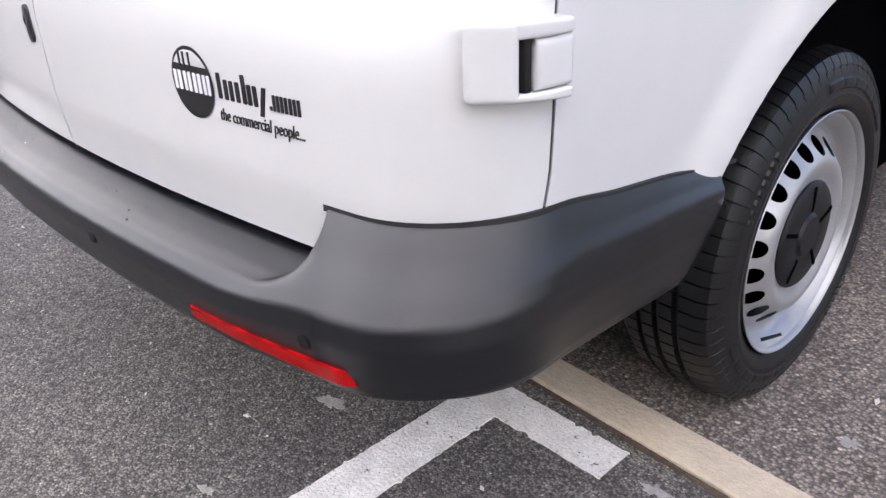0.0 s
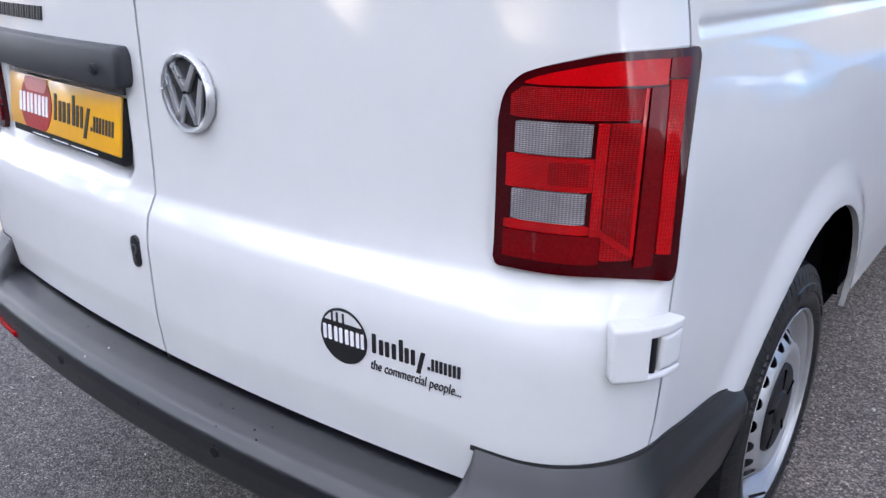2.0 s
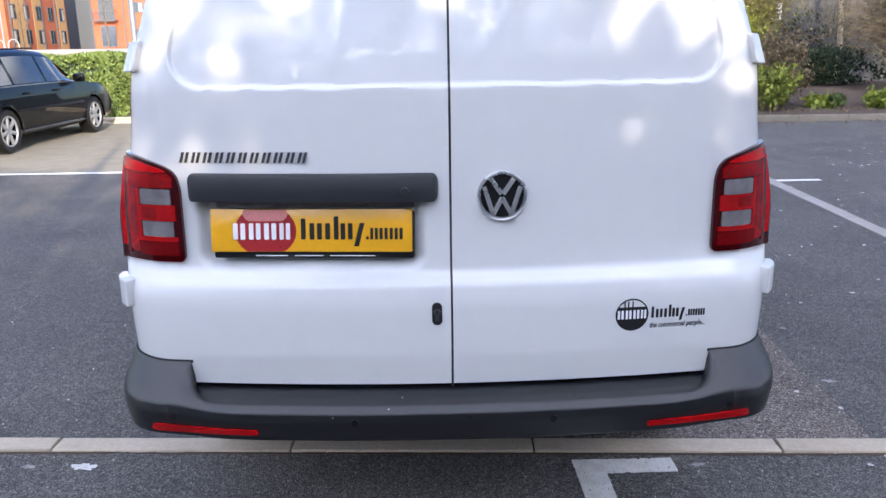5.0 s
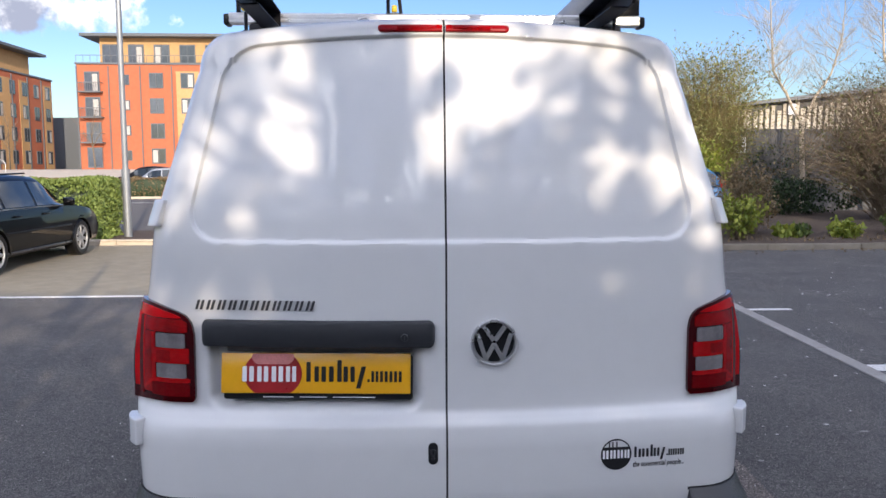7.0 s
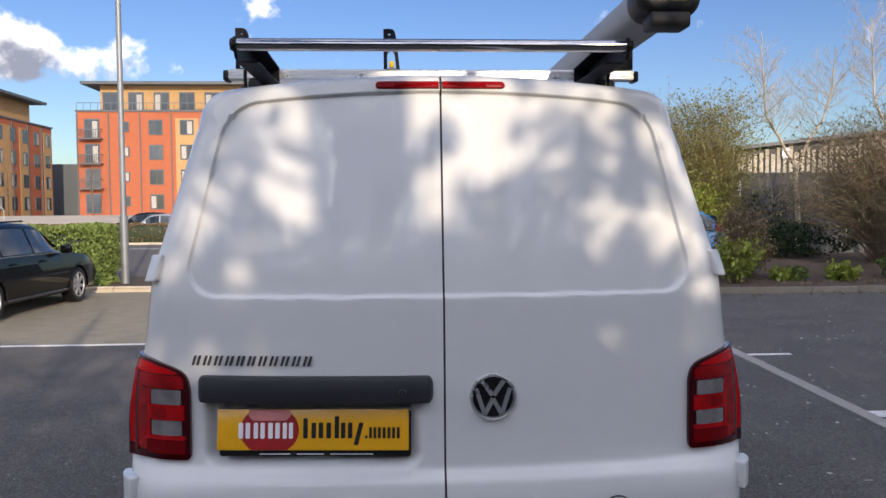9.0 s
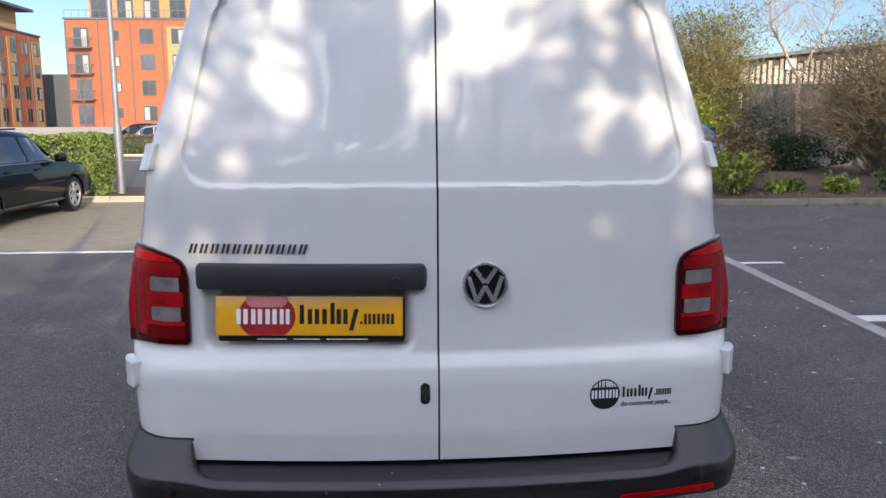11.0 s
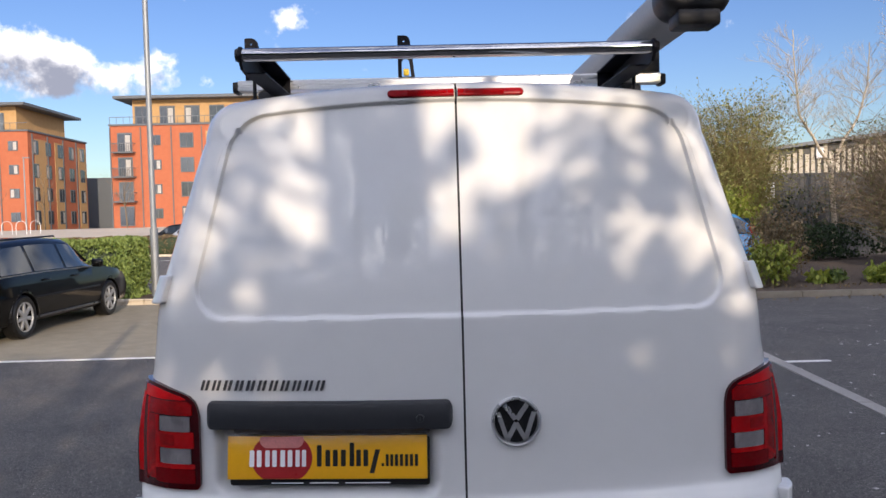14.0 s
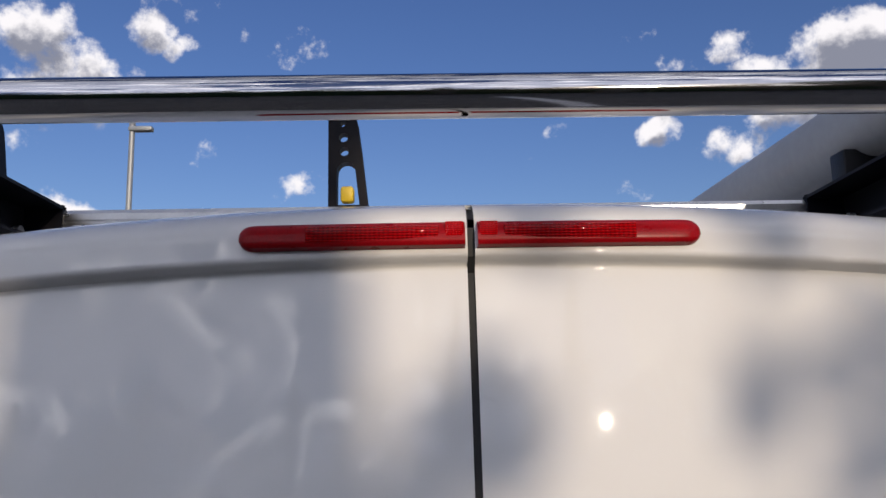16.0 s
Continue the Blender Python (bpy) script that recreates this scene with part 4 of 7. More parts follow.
# ---- door fittings ----
def curved_bar(x0, x1, z0, z1, out, name, mat, parent, label, n=60, rnd=0.016):
    """A moulded strip that follows the door's curve."""
    bm = bmesh.new()
    table = []
    for i in range(n + 1):
        f = i / n
        x = (x0 + x1) / 2 - (x1 - x0) / 2 * math.cos(math.pi * f)
        d = min(x - x0, x1 - x)
        k = math.sqrt(max(0.0, 1 - max(0.0, 1 - d / rnd) ** 2))
        zc, h = (z0 + z1) / 2, (z1 - z0) / 2 * (0.30 + 0.70 * k)
        y = rear_y(x, zc, False)
        table.append([(x, y + 0.02, zc - h), (x, y - out * 0.88 * k, zc - h), (x, y - out * 0.97 * k, zc - h * 0.96), (x, y - out * k, zc - h * 0.86), (x, y - out * 0.86 * k, zc + h * 0.72), (x, y - out * 0.74 * k, zc + h * 0.92), (x, y - out * 0.45 * k, zc + h), (x, y + 0.02, zc + h)])
    grid_into(bm, table)
    return part(name, bm, mat, parent, label)


grip = curved_bar(-0.694, -0.032, 1.085, 1.158, 0.028, "handle_bar", M_HANDLE, doors[-1], "grey plastic handle strip above the plate")
part("handle_lock", rod((-0.118, -0.026, 1.115), (-0.118, 0.0, 1.115), 0.0105, 0.0105, 24), M_DCHROME, grip, "small round lock")
part("lock_barrel", rod((-0.118, -0.0275, 1.115), (-0.118, 0.0, 1.115), 0.0088, 0.0088, 24), M_HANDLE, grip)
part("key_slot", box(-0.1192, -0.1168, -0.0283, -0.027, 1.109, 1.121), M_DCHROME, grip)
part("plate_lamp", box(-0.265, 0.265, 0.012, 0.03, 0.070, 0.094, 0.004, pose(-0.36, 0.026, 0.994, 0, 0, -4.4)), M_CLEAR, doors[-1], "pale plate lamp strip")
holder = part("plate_holder", box(-0.270, 0.270, 0.0, 0.022, -0.064, 0.064, 0.008), M_BLACK, doors[-1], "black number plate surround")
holder.matrix_basis = pose(-0.365, 0.029, 0.994, -9, 0, -4.4)
plate = part("number_plate", box(-0.275, 0.264, -0.0045, 0.002, -0.046, 0.068, 0.002), M_YELLOW, holder, "yellow dealer plate with a red disc and black print")
PX, PZ = 0.365, -0.994


def flat_disc(cx, cz, rx, rz, y, name, mat, parent, n=48, clip=None, label="", thick=0.0012):
    poly = []
    for k in range(n):
        a = 6.283185 * k / n
        x, z = cx + rx * math.cos(a), cz + rz * math.sin(a)
        if clip:
            z = min(max(z, clip[0]), clip[1])
        poly.append((x, z))
    return part(name, prism(poly, "y", y, y - thick), mat, parent, label, smooth=False)


def lettering(text, x, z, size, mat, parent, y=None, name="lettering", width=None, bold=0.0, depth=0.0008, shear=0.0, follow=False, spread=1.0, align="LEFT"):
    """Raised letters in the built-in font on the rear doors, as a mesh."""
    cu = bpy.data.curves.new(name, "FONT")
    cu.body, cu.size, cu.extrude, cu.shear, cu.space_character = text, 1.0, 0.0, shear, spread
    cu.resolution_u = 3
    tmp = bpy.data.objects.new(name, cu)
    me = bpy.data.meshes.new_from_object(tmp)
    bpy.data.objects.remove(tmp)
    xs = [v.co.x for v in me.vertices]
    full = max(xs) - min(xs)
    sx = (width / full) if width else size
    layers = [(0.0, 0.0)] if not bold else [(-bold, -0.0001), (bold, -0.0002), (0.0, 0.0)]
    bm = bmesh.new()
    for dx, dd in layers:
        one = bmesh.new()
        one.from_mesh(me)
        got = bmesh.ops.extrude_face_region(one, geom=one.faces[:])
        ups = {v for v in got["geom"] if isinstance(v, bmesh.types.BMVert)}
        for v in one.verts:
            px, pz = x + (v.co.x + dx - min(xs)) * sx, z + v.co.y * size
            py = (rear_y(px, pz, True) if follow else y) - (depth + dd if v in ups else -0.0004)
            v.co = (px, py, pz)
        keep = bpy.data.meshes.new("tmp")
        one.to_mesh(keep)
        one.free()
        bm.from_mesh(keep)
        bpy.data.meshes.remove(keep)
    bpy.data.meshes.remove(me)
    return part(name, bm, mat, parent, smooth=False)


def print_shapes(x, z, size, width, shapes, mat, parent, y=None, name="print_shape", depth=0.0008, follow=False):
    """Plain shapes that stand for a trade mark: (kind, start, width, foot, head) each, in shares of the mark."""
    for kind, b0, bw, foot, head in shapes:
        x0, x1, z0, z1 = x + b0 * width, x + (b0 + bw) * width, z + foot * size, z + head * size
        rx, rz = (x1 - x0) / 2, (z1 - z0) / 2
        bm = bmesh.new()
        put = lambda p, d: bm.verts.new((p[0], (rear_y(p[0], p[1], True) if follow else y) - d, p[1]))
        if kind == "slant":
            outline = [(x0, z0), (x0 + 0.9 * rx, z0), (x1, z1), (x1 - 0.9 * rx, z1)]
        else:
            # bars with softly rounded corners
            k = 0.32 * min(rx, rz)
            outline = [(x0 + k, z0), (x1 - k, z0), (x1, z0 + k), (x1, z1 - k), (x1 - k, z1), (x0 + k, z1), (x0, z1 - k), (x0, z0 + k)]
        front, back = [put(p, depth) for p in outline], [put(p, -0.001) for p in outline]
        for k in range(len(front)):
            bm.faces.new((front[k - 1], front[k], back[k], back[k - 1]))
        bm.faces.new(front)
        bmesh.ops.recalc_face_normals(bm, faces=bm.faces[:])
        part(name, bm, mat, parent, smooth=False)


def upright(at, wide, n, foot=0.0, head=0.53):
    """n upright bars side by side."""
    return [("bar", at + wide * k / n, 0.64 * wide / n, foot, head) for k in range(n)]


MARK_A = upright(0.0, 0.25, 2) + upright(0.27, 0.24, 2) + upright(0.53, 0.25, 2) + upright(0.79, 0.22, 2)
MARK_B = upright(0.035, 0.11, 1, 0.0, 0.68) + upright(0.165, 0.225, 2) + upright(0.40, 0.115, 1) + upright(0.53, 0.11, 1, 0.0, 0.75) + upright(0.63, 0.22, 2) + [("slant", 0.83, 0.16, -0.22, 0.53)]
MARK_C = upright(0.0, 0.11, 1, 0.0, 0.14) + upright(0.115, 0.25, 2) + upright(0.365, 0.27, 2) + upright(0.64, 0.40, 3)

# plate print, in the plate's own plane
flat_disc(-0.127, 0.0095, 0.083, 0.068, -0.0045, "red_disc", M_REDPRINT, plate, clip=(-0.0445, 0.0665))
flat_disc(-0.127, 0.056, 0.060, 0.030, -0.0056, "disc_gloss", M_PINKPRINT, plate, clip=(0.036, 0.0660))
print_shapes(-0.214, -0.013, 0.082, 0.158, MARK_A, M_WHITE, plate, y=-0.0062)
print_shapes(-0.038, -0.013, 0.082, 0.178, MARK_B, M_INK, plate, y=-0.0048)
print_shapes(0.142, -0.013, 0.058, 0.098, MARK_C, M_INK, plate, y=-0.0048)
part("print_bar", box(-0.155, -0.069, -0.0012, 0.001, -0.0576, -0.0552), M_WHITE, holder, "plain pale print bar")
part("print_bar", box(-0.050, 0.026, -0.0012, 0.001, -0.0576, -0.0552), M_WHITE, holder, "plain pale print bar")
part("print_bar", box(0.044, 0.164, -0.0012, 0.001, -0.0576, -0.0554), M_WHITE, holder, "plain pale print bar")

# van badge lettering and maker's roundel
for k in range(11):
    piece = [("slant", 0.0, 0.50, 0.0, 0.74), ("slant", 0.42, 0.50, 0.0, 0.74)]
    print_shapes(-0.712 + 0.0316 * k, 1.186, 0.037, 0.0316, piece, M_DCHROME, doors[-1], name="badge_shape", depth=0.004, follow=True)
badge_y = rear_y(0.135, 1.094)
bm = lathe([(0.0, 0.066), (-0.010, 0.066), (-0.0145, 0.0635), (-0.013, 0.0585), (-0.006, 0.0565), (0.0, 0.056)], 64, "y")
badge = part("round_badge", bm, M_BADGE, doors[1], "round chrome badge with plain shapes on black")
badge.location = (0.135, badge_y, 1.094)
part("badge_disc", lathe([(-0.004, 0.0001), (-0.006, 0.03), (-0.004, 0.058)], 48, "y"), M_BLACK, badge)
for a, b in (((-0.030, 0.046), (-0.002, 0.006)), ((0.030, 0.046), (0.002, 0.006)), ((-0.048, 0.026), (-0.024, -0.048)), ((-0.024, -0.048), (0.0, -0.004)), ((0.0, -0.004), (0.024, -0.048)), ((0.024, -0.048), (0.048, 0.026))):
    d = (Vector(b) - Vector(a)).normalized()
    nrm = Vector((-d.y, d.x)) * 0.0060
    poly = [Vector(a) + nrm, Vector(b) + nrm, Vector(b) - nrm, Vector(a) - nrm]
    part("badge_stroke", prism([(p.x, p.y) for p in poly], "y", -0.004, -0.0125, 0.001), M_BADGE, badge)

# sticker on the right-hand door
def disc_on_door(cx, cz, r, off, name, mat, lo=-1.0, hi=1.0, inner=0.0):
    bm = bmesh.new()
    table = []
    a0, a1 = math.asin(lo), math.asin(hi)
    for k in range(41):
        t = -1 + 2 * k / 40
        row = []
        for q in range(33):
            zz = math.sin(a0 + (a1 - a0) * q / 32)
            hw = math.sqrt(max(0.0, 1 - zz * zz))
            x, z = cx + r * hw * t, cz + r * zz
            row.append((x, rear_y(x, z, True) - off, z))
        table.append(row)
    grid_into(bm, table)
    return part(name, bm, mat, doors[1], smooth=False)


disc_on_door(0.489, 0.762, 0.046, 0.0012, "sticker_disc", M_INK)
disc_on_door(0.489, 0.760, 0.0435, 0.0016, "sticker_highlight", M_PAINT, 0.55, 0.985)
for x in (0.466, 0.476, 0.488):
    part("sticker_stroke", box(x, x + 0.004, rear_y(x, 0.79) - 0.0022, rear_y(x, 0.79), 0.782, 0.800), M_INK, doors[1], smooth=False)
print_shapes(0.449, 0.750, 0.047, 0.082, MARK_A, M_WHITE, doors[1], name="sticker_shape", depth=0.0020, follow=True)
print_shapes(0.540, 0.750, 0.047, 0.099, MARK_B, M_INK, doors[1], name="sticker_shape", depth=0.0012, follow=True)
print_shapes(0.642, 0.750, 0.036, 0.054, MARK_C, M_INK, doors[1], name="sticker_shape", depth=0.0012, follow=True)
lettering("the commercial people...", 0.540, 0.722, 0.023, M_INK, doors[1], name="sticker_letters", width=0.157, depth=0.0012, shear=0.2, bold=0.004, follow=True)

# door latch
bm = bmesh.new()
poly = []
for k in range(24):
    a = 6.283185 * k / 24
    poly.append((-0.040 + 0.0135 * math.cos(a), 0.784 + 0.0135 * math.sin(a) + (0.018 if math.sin(a) > 0 else -0.018)))
latch = part("latch_cover", prism(poly, "y", rear_y(-0.04, 0.784) - 0.004, rear_y(-0.04, 0.784) + 0.01, 0.0015), M_BUMPER, doors[-1], "small oval lock cover")
Y_LATCH = rear_y(-0.04, 0.784)
barrel = part("lock_barrel", rod((-0.040, Y_LATCH - 0.0065, 0.789), (-0.040, Y_LATCH, 0.789), 0.0095, 0.0095, 20), M_DCHROME, latch, "dull steel lock barrel")
part("barrel_stem", box(-0.0442, -0.0358, Y_LATCH - 0.0062, Y_LATCH, 0.765, 0.785, 0.002), M_DCHROME, latch)
part("keyhole", box(-0.0413, -0.0387, Y_LATCH - 0.0072, Y_LATCH - 0.006, 0.784, 0.795), M_BLACK, barrel)


# ---- wheels ----
def wheel(name, side, y):
    w = new(name)
    w.parent = van
    R = 0.349
    hub_z = 0.337
    prof = [(0.725, 0.228), (0.715, 0.250), (0.710, 0.290), (0.718, 0.328), (0.738, 0.344), (0.765, R - 0.001), (0.768, R - 0.009), (0.774, R - 0.009), (0.777, R), (0.800, R + 0.001), (0.803, R - 0.008), (0.810, R - 0.008), (0.813, R + 0.001), (0.838, R), (0.841, R - 0.009), (0.848, R - 0.009), (0.851, R - 0.001), (0.880, R - 0.005), (0.898, R - 0.012), (0.906, R - 0.024), (0.9085, R - 0.030), (0.907, R - 0.032), (0.913, R - 0.046), (0.9165, 0.288), (0.916, 0.272), (0.9175, 0.268), (0.9155, 0.258), (0.908, 0.246), (0.903, 0.238), (0.893, 0.229)]
    bm = bmesh.new()
    rows = []
    cuts = 72
    for a, r in prof:
        row = []
        skew = 0.30 * smooth(0.80, 0.92, a) + 0.22 * smooth(0.80, 0.72, a)
        for k in range(cuts):
            for f, deep in ((0.0, 0), (0.035, 1), (0.095, 1), (0.13, 0), (0.55, 0)):
                cut = 0.0
                if r > R - 0.007:
                    cut = 0.0065 * deep
                elif r > R - 0.034 and a > 0.87:
                    cut = 0.0045 * deep
                t = 6.283185 * (k + f + skew) / cuts
                row.append((a, (r - cut) * math.cos(t), max((r - cut) * math.sin(t), -hub_z - 0.001)))
        rows.append(row)
    grid_into(bm, rows, closed=True)
    bmesh.ops.transform(bm, matrix=Matrix.Diagonal((side, 1, 1, 1)), verts=bm.verts[:])
    tyre = part("tyre", bm, M_RUBBER, w, "black tyre with worn grooves", angle=28)
    # raised panels and bars of the sidewall
    def wall_bar(t0, t1, r0, r1, h):
        bm = bmesh.new()
        table = []
        for i in range(9):
            t = t0 + (t1 - t0) * i / 8
            edge = 0.0 if i in (0, 8) else h
            row = []
            for q in range(6):
                r = r0 + (r1 - r0) * q / 5
                x = 0.9180 - 0.24 * max(0.0, r - 0.288)
                row.append((side * (x + (edge if 0 < q < 5 else -0.003)), r * math.cos(t), r * math.sin(t)))
            table.append(row)
        grid_into(bm, table)
        part("sidewall_bar", bm, M_RUBBER, tyre, angle=25)

    for start in (0.55, 3.55):
        for k in range(6):
            wall_bar(start + 0.19 * k, start + 0.19 * k + 0.180, 0.276, 0.301, 0.0012)
        for k in range(8):
            wall_bar(start + 1.75 + 0.058 * k, start + 1.75 + 0.058 * k + 0.036, 0.278, 0.300, 0.0016)
    # rim with a ring of real holes
    bm = lathe([(0.730, 0.220), (0.80, 0.212), (0.860, 0.214), (0.882, 0.220), (0.898, 0.230), (0.908, 0.2365), (0.911, 0.2385), (0.9125, 0.2370), (0.911, 0.2345), (0.906, 0.2318), (0.900, 0.2305), (0.8985, 0.2270), (0.893, 0.2235), (0.888, 0.2190), (0.880, 0.2150), (0.872, 0.2110), (0.868, 0.2060), (0.8675, 0.1990)], 96)
    rows = []
    holes, m = 20, 20 * 14
    for r in (0.199, 0.196, 0.1925, 0.1895, 0.186, 0.1825, 0.179, 0.1755, 0.172, 0.1685, 0.165, 0.1615, 0.158, 0.1545, 0.151, 0.1475, 0.144, 0.138, 0.130, 0.120, 0.110, 0.10):
        a = 0.911 - 0.044 * smooth(0.138, 0.205, r) - 0.012 * smooth(0.135, 0.105, r)
        row = []
        for k in range(m):
            t = 6.283185 * k / m
            row.append(Vector((a, r * math.cos(t), r * math.sin(t))))
        rows.append(row)
    vs = grid_into(bm, rows, closed=True)
    dead, rims = [], []
    for row in vs:
        for k, v in enumerate(row):
            r = math.hypot(v.co.y, v.co.z)
            da = ((k % 14) - 7) * 6.283185 / m * 0.170
            e = math.hypot(da, r - 0.170) / 0.0165
            if e < 0.80:
                dead.append(v)
            elif e < 1.45:
                rims.append((v, e, da, r, 6.283185 * (k - (k % 14) + 7) / m))
    bmesh.ops.delete(bm, geom=dead, context="VERTS")
    for v, e, da, r, mid in rims:
        if v.is_valid and v.is_boundary:
            r2, t = 0.170 + (r - 0.170) / e, mid + da / e / 0.170
            v.co = (0.911 - 0.044 * smooth(0.138, 0.205, r2), r2 * math.cos(t), r2 * math.sin(t))
    bmesh.ops.transform(bm, matrix=Matrix.Diagonal((side, 1, 1, 1)), verts=bm.verts[:])
    rim = part("rim", bm, M_STEEL, w, "silver steel rim with a ring of holes", angle=50)
    # black disc painted as the shaded depth behind the rim's holes
    part("hole_shade_disc", lathe([(0.838 * side, 0.0005), (0.838 * side, 0.188), (0.74 * side, 0.190)], 40), M_DARK, w)
    cap = part("hub_cap", lathe([(0.8900 * side, 0.106), (0.9040 * side, 0.1055), (0.9090 * side, 0.100), (0.9110 * side, 0.060), (0.9090 * side, 0.044), (0.9150 * side, 0.038), (0.9160 * side, 0.0005)], 48), M_BLACK, w, "black plastic hub cap")
    for k in range(5):
        a = 6.283185 * k / 5 + 0.3
        bm = box(min(0.9080 * side, 0.9118 * side), max(0.9080 * side, 0.9118 * side), 0.050, 0.098, -0.004, 0.004, 0.0)
        bmesh.ops.transform(bm, matrix=Matrix.Rotation(a, 4, "X"), verts=bm.verts[:])
        part("cap_slot", bm, M_DARK, cap)
    bm = rod((0.9040 * side, -0.118, -0.179), (0.9340 * side, -0.104, -0.160), 0.004, 0.003, 8)
    part("valve", bm, M_RUBBER, w)
    w.location = (0, y, hub_z)
    return w


for side in (-1, 1):
    wheel("rear_wheel", side, AXLE[0])
    wheel("front_wheel", side, AXLE[0] + 3.0)
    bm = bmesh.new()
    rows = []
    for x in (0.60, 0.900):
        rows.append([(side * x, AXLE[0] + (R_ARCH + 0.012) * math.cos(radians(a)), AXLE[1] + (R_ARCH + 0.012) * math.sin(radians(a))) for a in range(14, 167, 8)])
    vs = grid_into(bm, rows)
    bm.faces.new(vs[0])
    # the arch's inner shade is put into its near-black colour
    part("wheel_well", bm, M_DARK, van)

# ---- front of the van ----
def nose():
    bm = bmesh.new()
    stations = [(3.585, 1.0, 1.99, 0.45), (3.80, 0.985, 1.93, 0.40), (4.05, 0.965, 1.74, 0.36), (4.30, 0.945, 1.42, 0.36), (4.42, 0.935, 1.22, 0.36), (4.70, 0.89, 1.08, 0.36), (4.84, 0.80, 0.92, 0.38), (4.88, 0.74, 0.70, 0.40)]
    rows = []
    for y, w, top, bot in stations:
        row = []
        for side in (1, -1):
            seq = range(0, N_SEC, 2) if side == 1 else range(N_SEC - 1 - (N_SEC - 1) % 2 - 2, -1, -2)
            for k in seq:
                px, pz = SECTION[k]
                row.append((side * px * w, y + 0.03 * (1 - (px / 0.95) ** 2), bot + (pz - 0.45) / 1.54 * (top - bot)))
        rows.append(row)
    vs = grid_into(bm, rows)
    bm.faces.new(vs[-1])
    return bm


part("cab_shell", nose(), M_PAINT, van, "white cab and bonnet")
for side in (-1, 1):
    bm = prism([(3.15, 1.18), (4.18, 1.18), (3.78, 1.74), (3.15, 1.78)], "x", 0.0, side * 0.012)
    for v in bm.verts:
        v.co.x += side * (curve_at(PROFILE, v.co.z) + 0.001 - 0.015 * smooth(3.5, 4.2, v.co.y))
    part("cab_window", bm, M_CARGLASS, van)
bm = bmesh.new()
grid_into(bm, [[(x, y + 0.03 * (1 - (x / 0.95) ** 2) + 0.012, z) for x in np.linspace(-0.78 + 0.10 * (z - 1.25), 0.78 - 0.10 * (z - 1.25), 9)] for y, z in ((4.40, 1.27), (4.22, 1.52), (4.06, 1.74), (3.90, 1.86))])
part("windscreen", bm, M_CARGLASS, van)
part("front_bumper", box(-0.88, 0.88, 4.62, 4.93, 0.22, 0.52, 0.06), M_BUMPER, van)
# plain dark boxes, added unseen to deepen the shade under the van
part("underbody_blocker", box(-0.80, 0.80, 1.45, 4.6, 0.24, 0.50, 0.02), M_DARK, van)
part("tail_underbody_blocker", box(-0.62, 0.62, 0.10, 0.62, 0.40, 0.56, 0.02), M_DARK, van)
part("rear_underbody_blocker", box(-0.70, 0.70, 0.62, 1.45, 0.22, 0.56, 0.02), M_DARK, van)

# ---- roof rack ----
rack = thing("roof_rack", "aluminium roof bars with steel roller and black brackets", "roof rack", pose(0, 0, 0))
BAR_Z, BAR_Y = 2.075, 0.555


def roof_bar(y):
    bm = bmesh.new()
    prof = [(-0.028, -0.014), (-0.024, -0.017), (0.024, -0.017), (0.028, -0.014), (0.028, 0.011), (0.022, 0.017), (0.006, 0.017), (0.005, 0.012), (-0.005, 0.012), (-0.006, 0.017), (-0.022, 0.017), (-0.028, 0.011), (-0.028, 0.003), (-0.0255, 0.001), (-0.0255, -0.004), (-0.028, -0.006)]
    bar = part("roof_bar", prism([(y + a, BAR_Z + 0.005 + b) for a, b in prof], "x", -0.69, 0.69), M_ALU, rack, "ribbed aluminium roof bar", smooth=False)
    for s in (-1, 1):
        part("end_cap", box(min(s * 0.688, s * 0.708), max(s * 0.688, s * 0.708), y - 0.029, y + 0.029, BAR_Z - 0.018, BAR_Z + 0.018, 0.006), M_BLACK, bar, "black end cap")
        part("bar_foot", box(min(s * 0.555, s * 0.625), max(s * 0.555, s * 0.625), y - 0.035, y + 0.035, 1.945, BAR_Z - 0.014, 0.01), M_BLACK, rack, "black mounting foot")
    return bar


for y in (BAR_Y, 1.75, 2.95):
    roof_bar(y)

ROLL_Y, ROLL_Z = 0.085, 2.085
roller = part("roller", rod((-0.570, ROLL_Y, ROLL_Z), (0.530, ROLL_Y, ROLL_Z), 0.0178, 0.0178, 32), M_CHROME, rack, "polished steel roller tube")
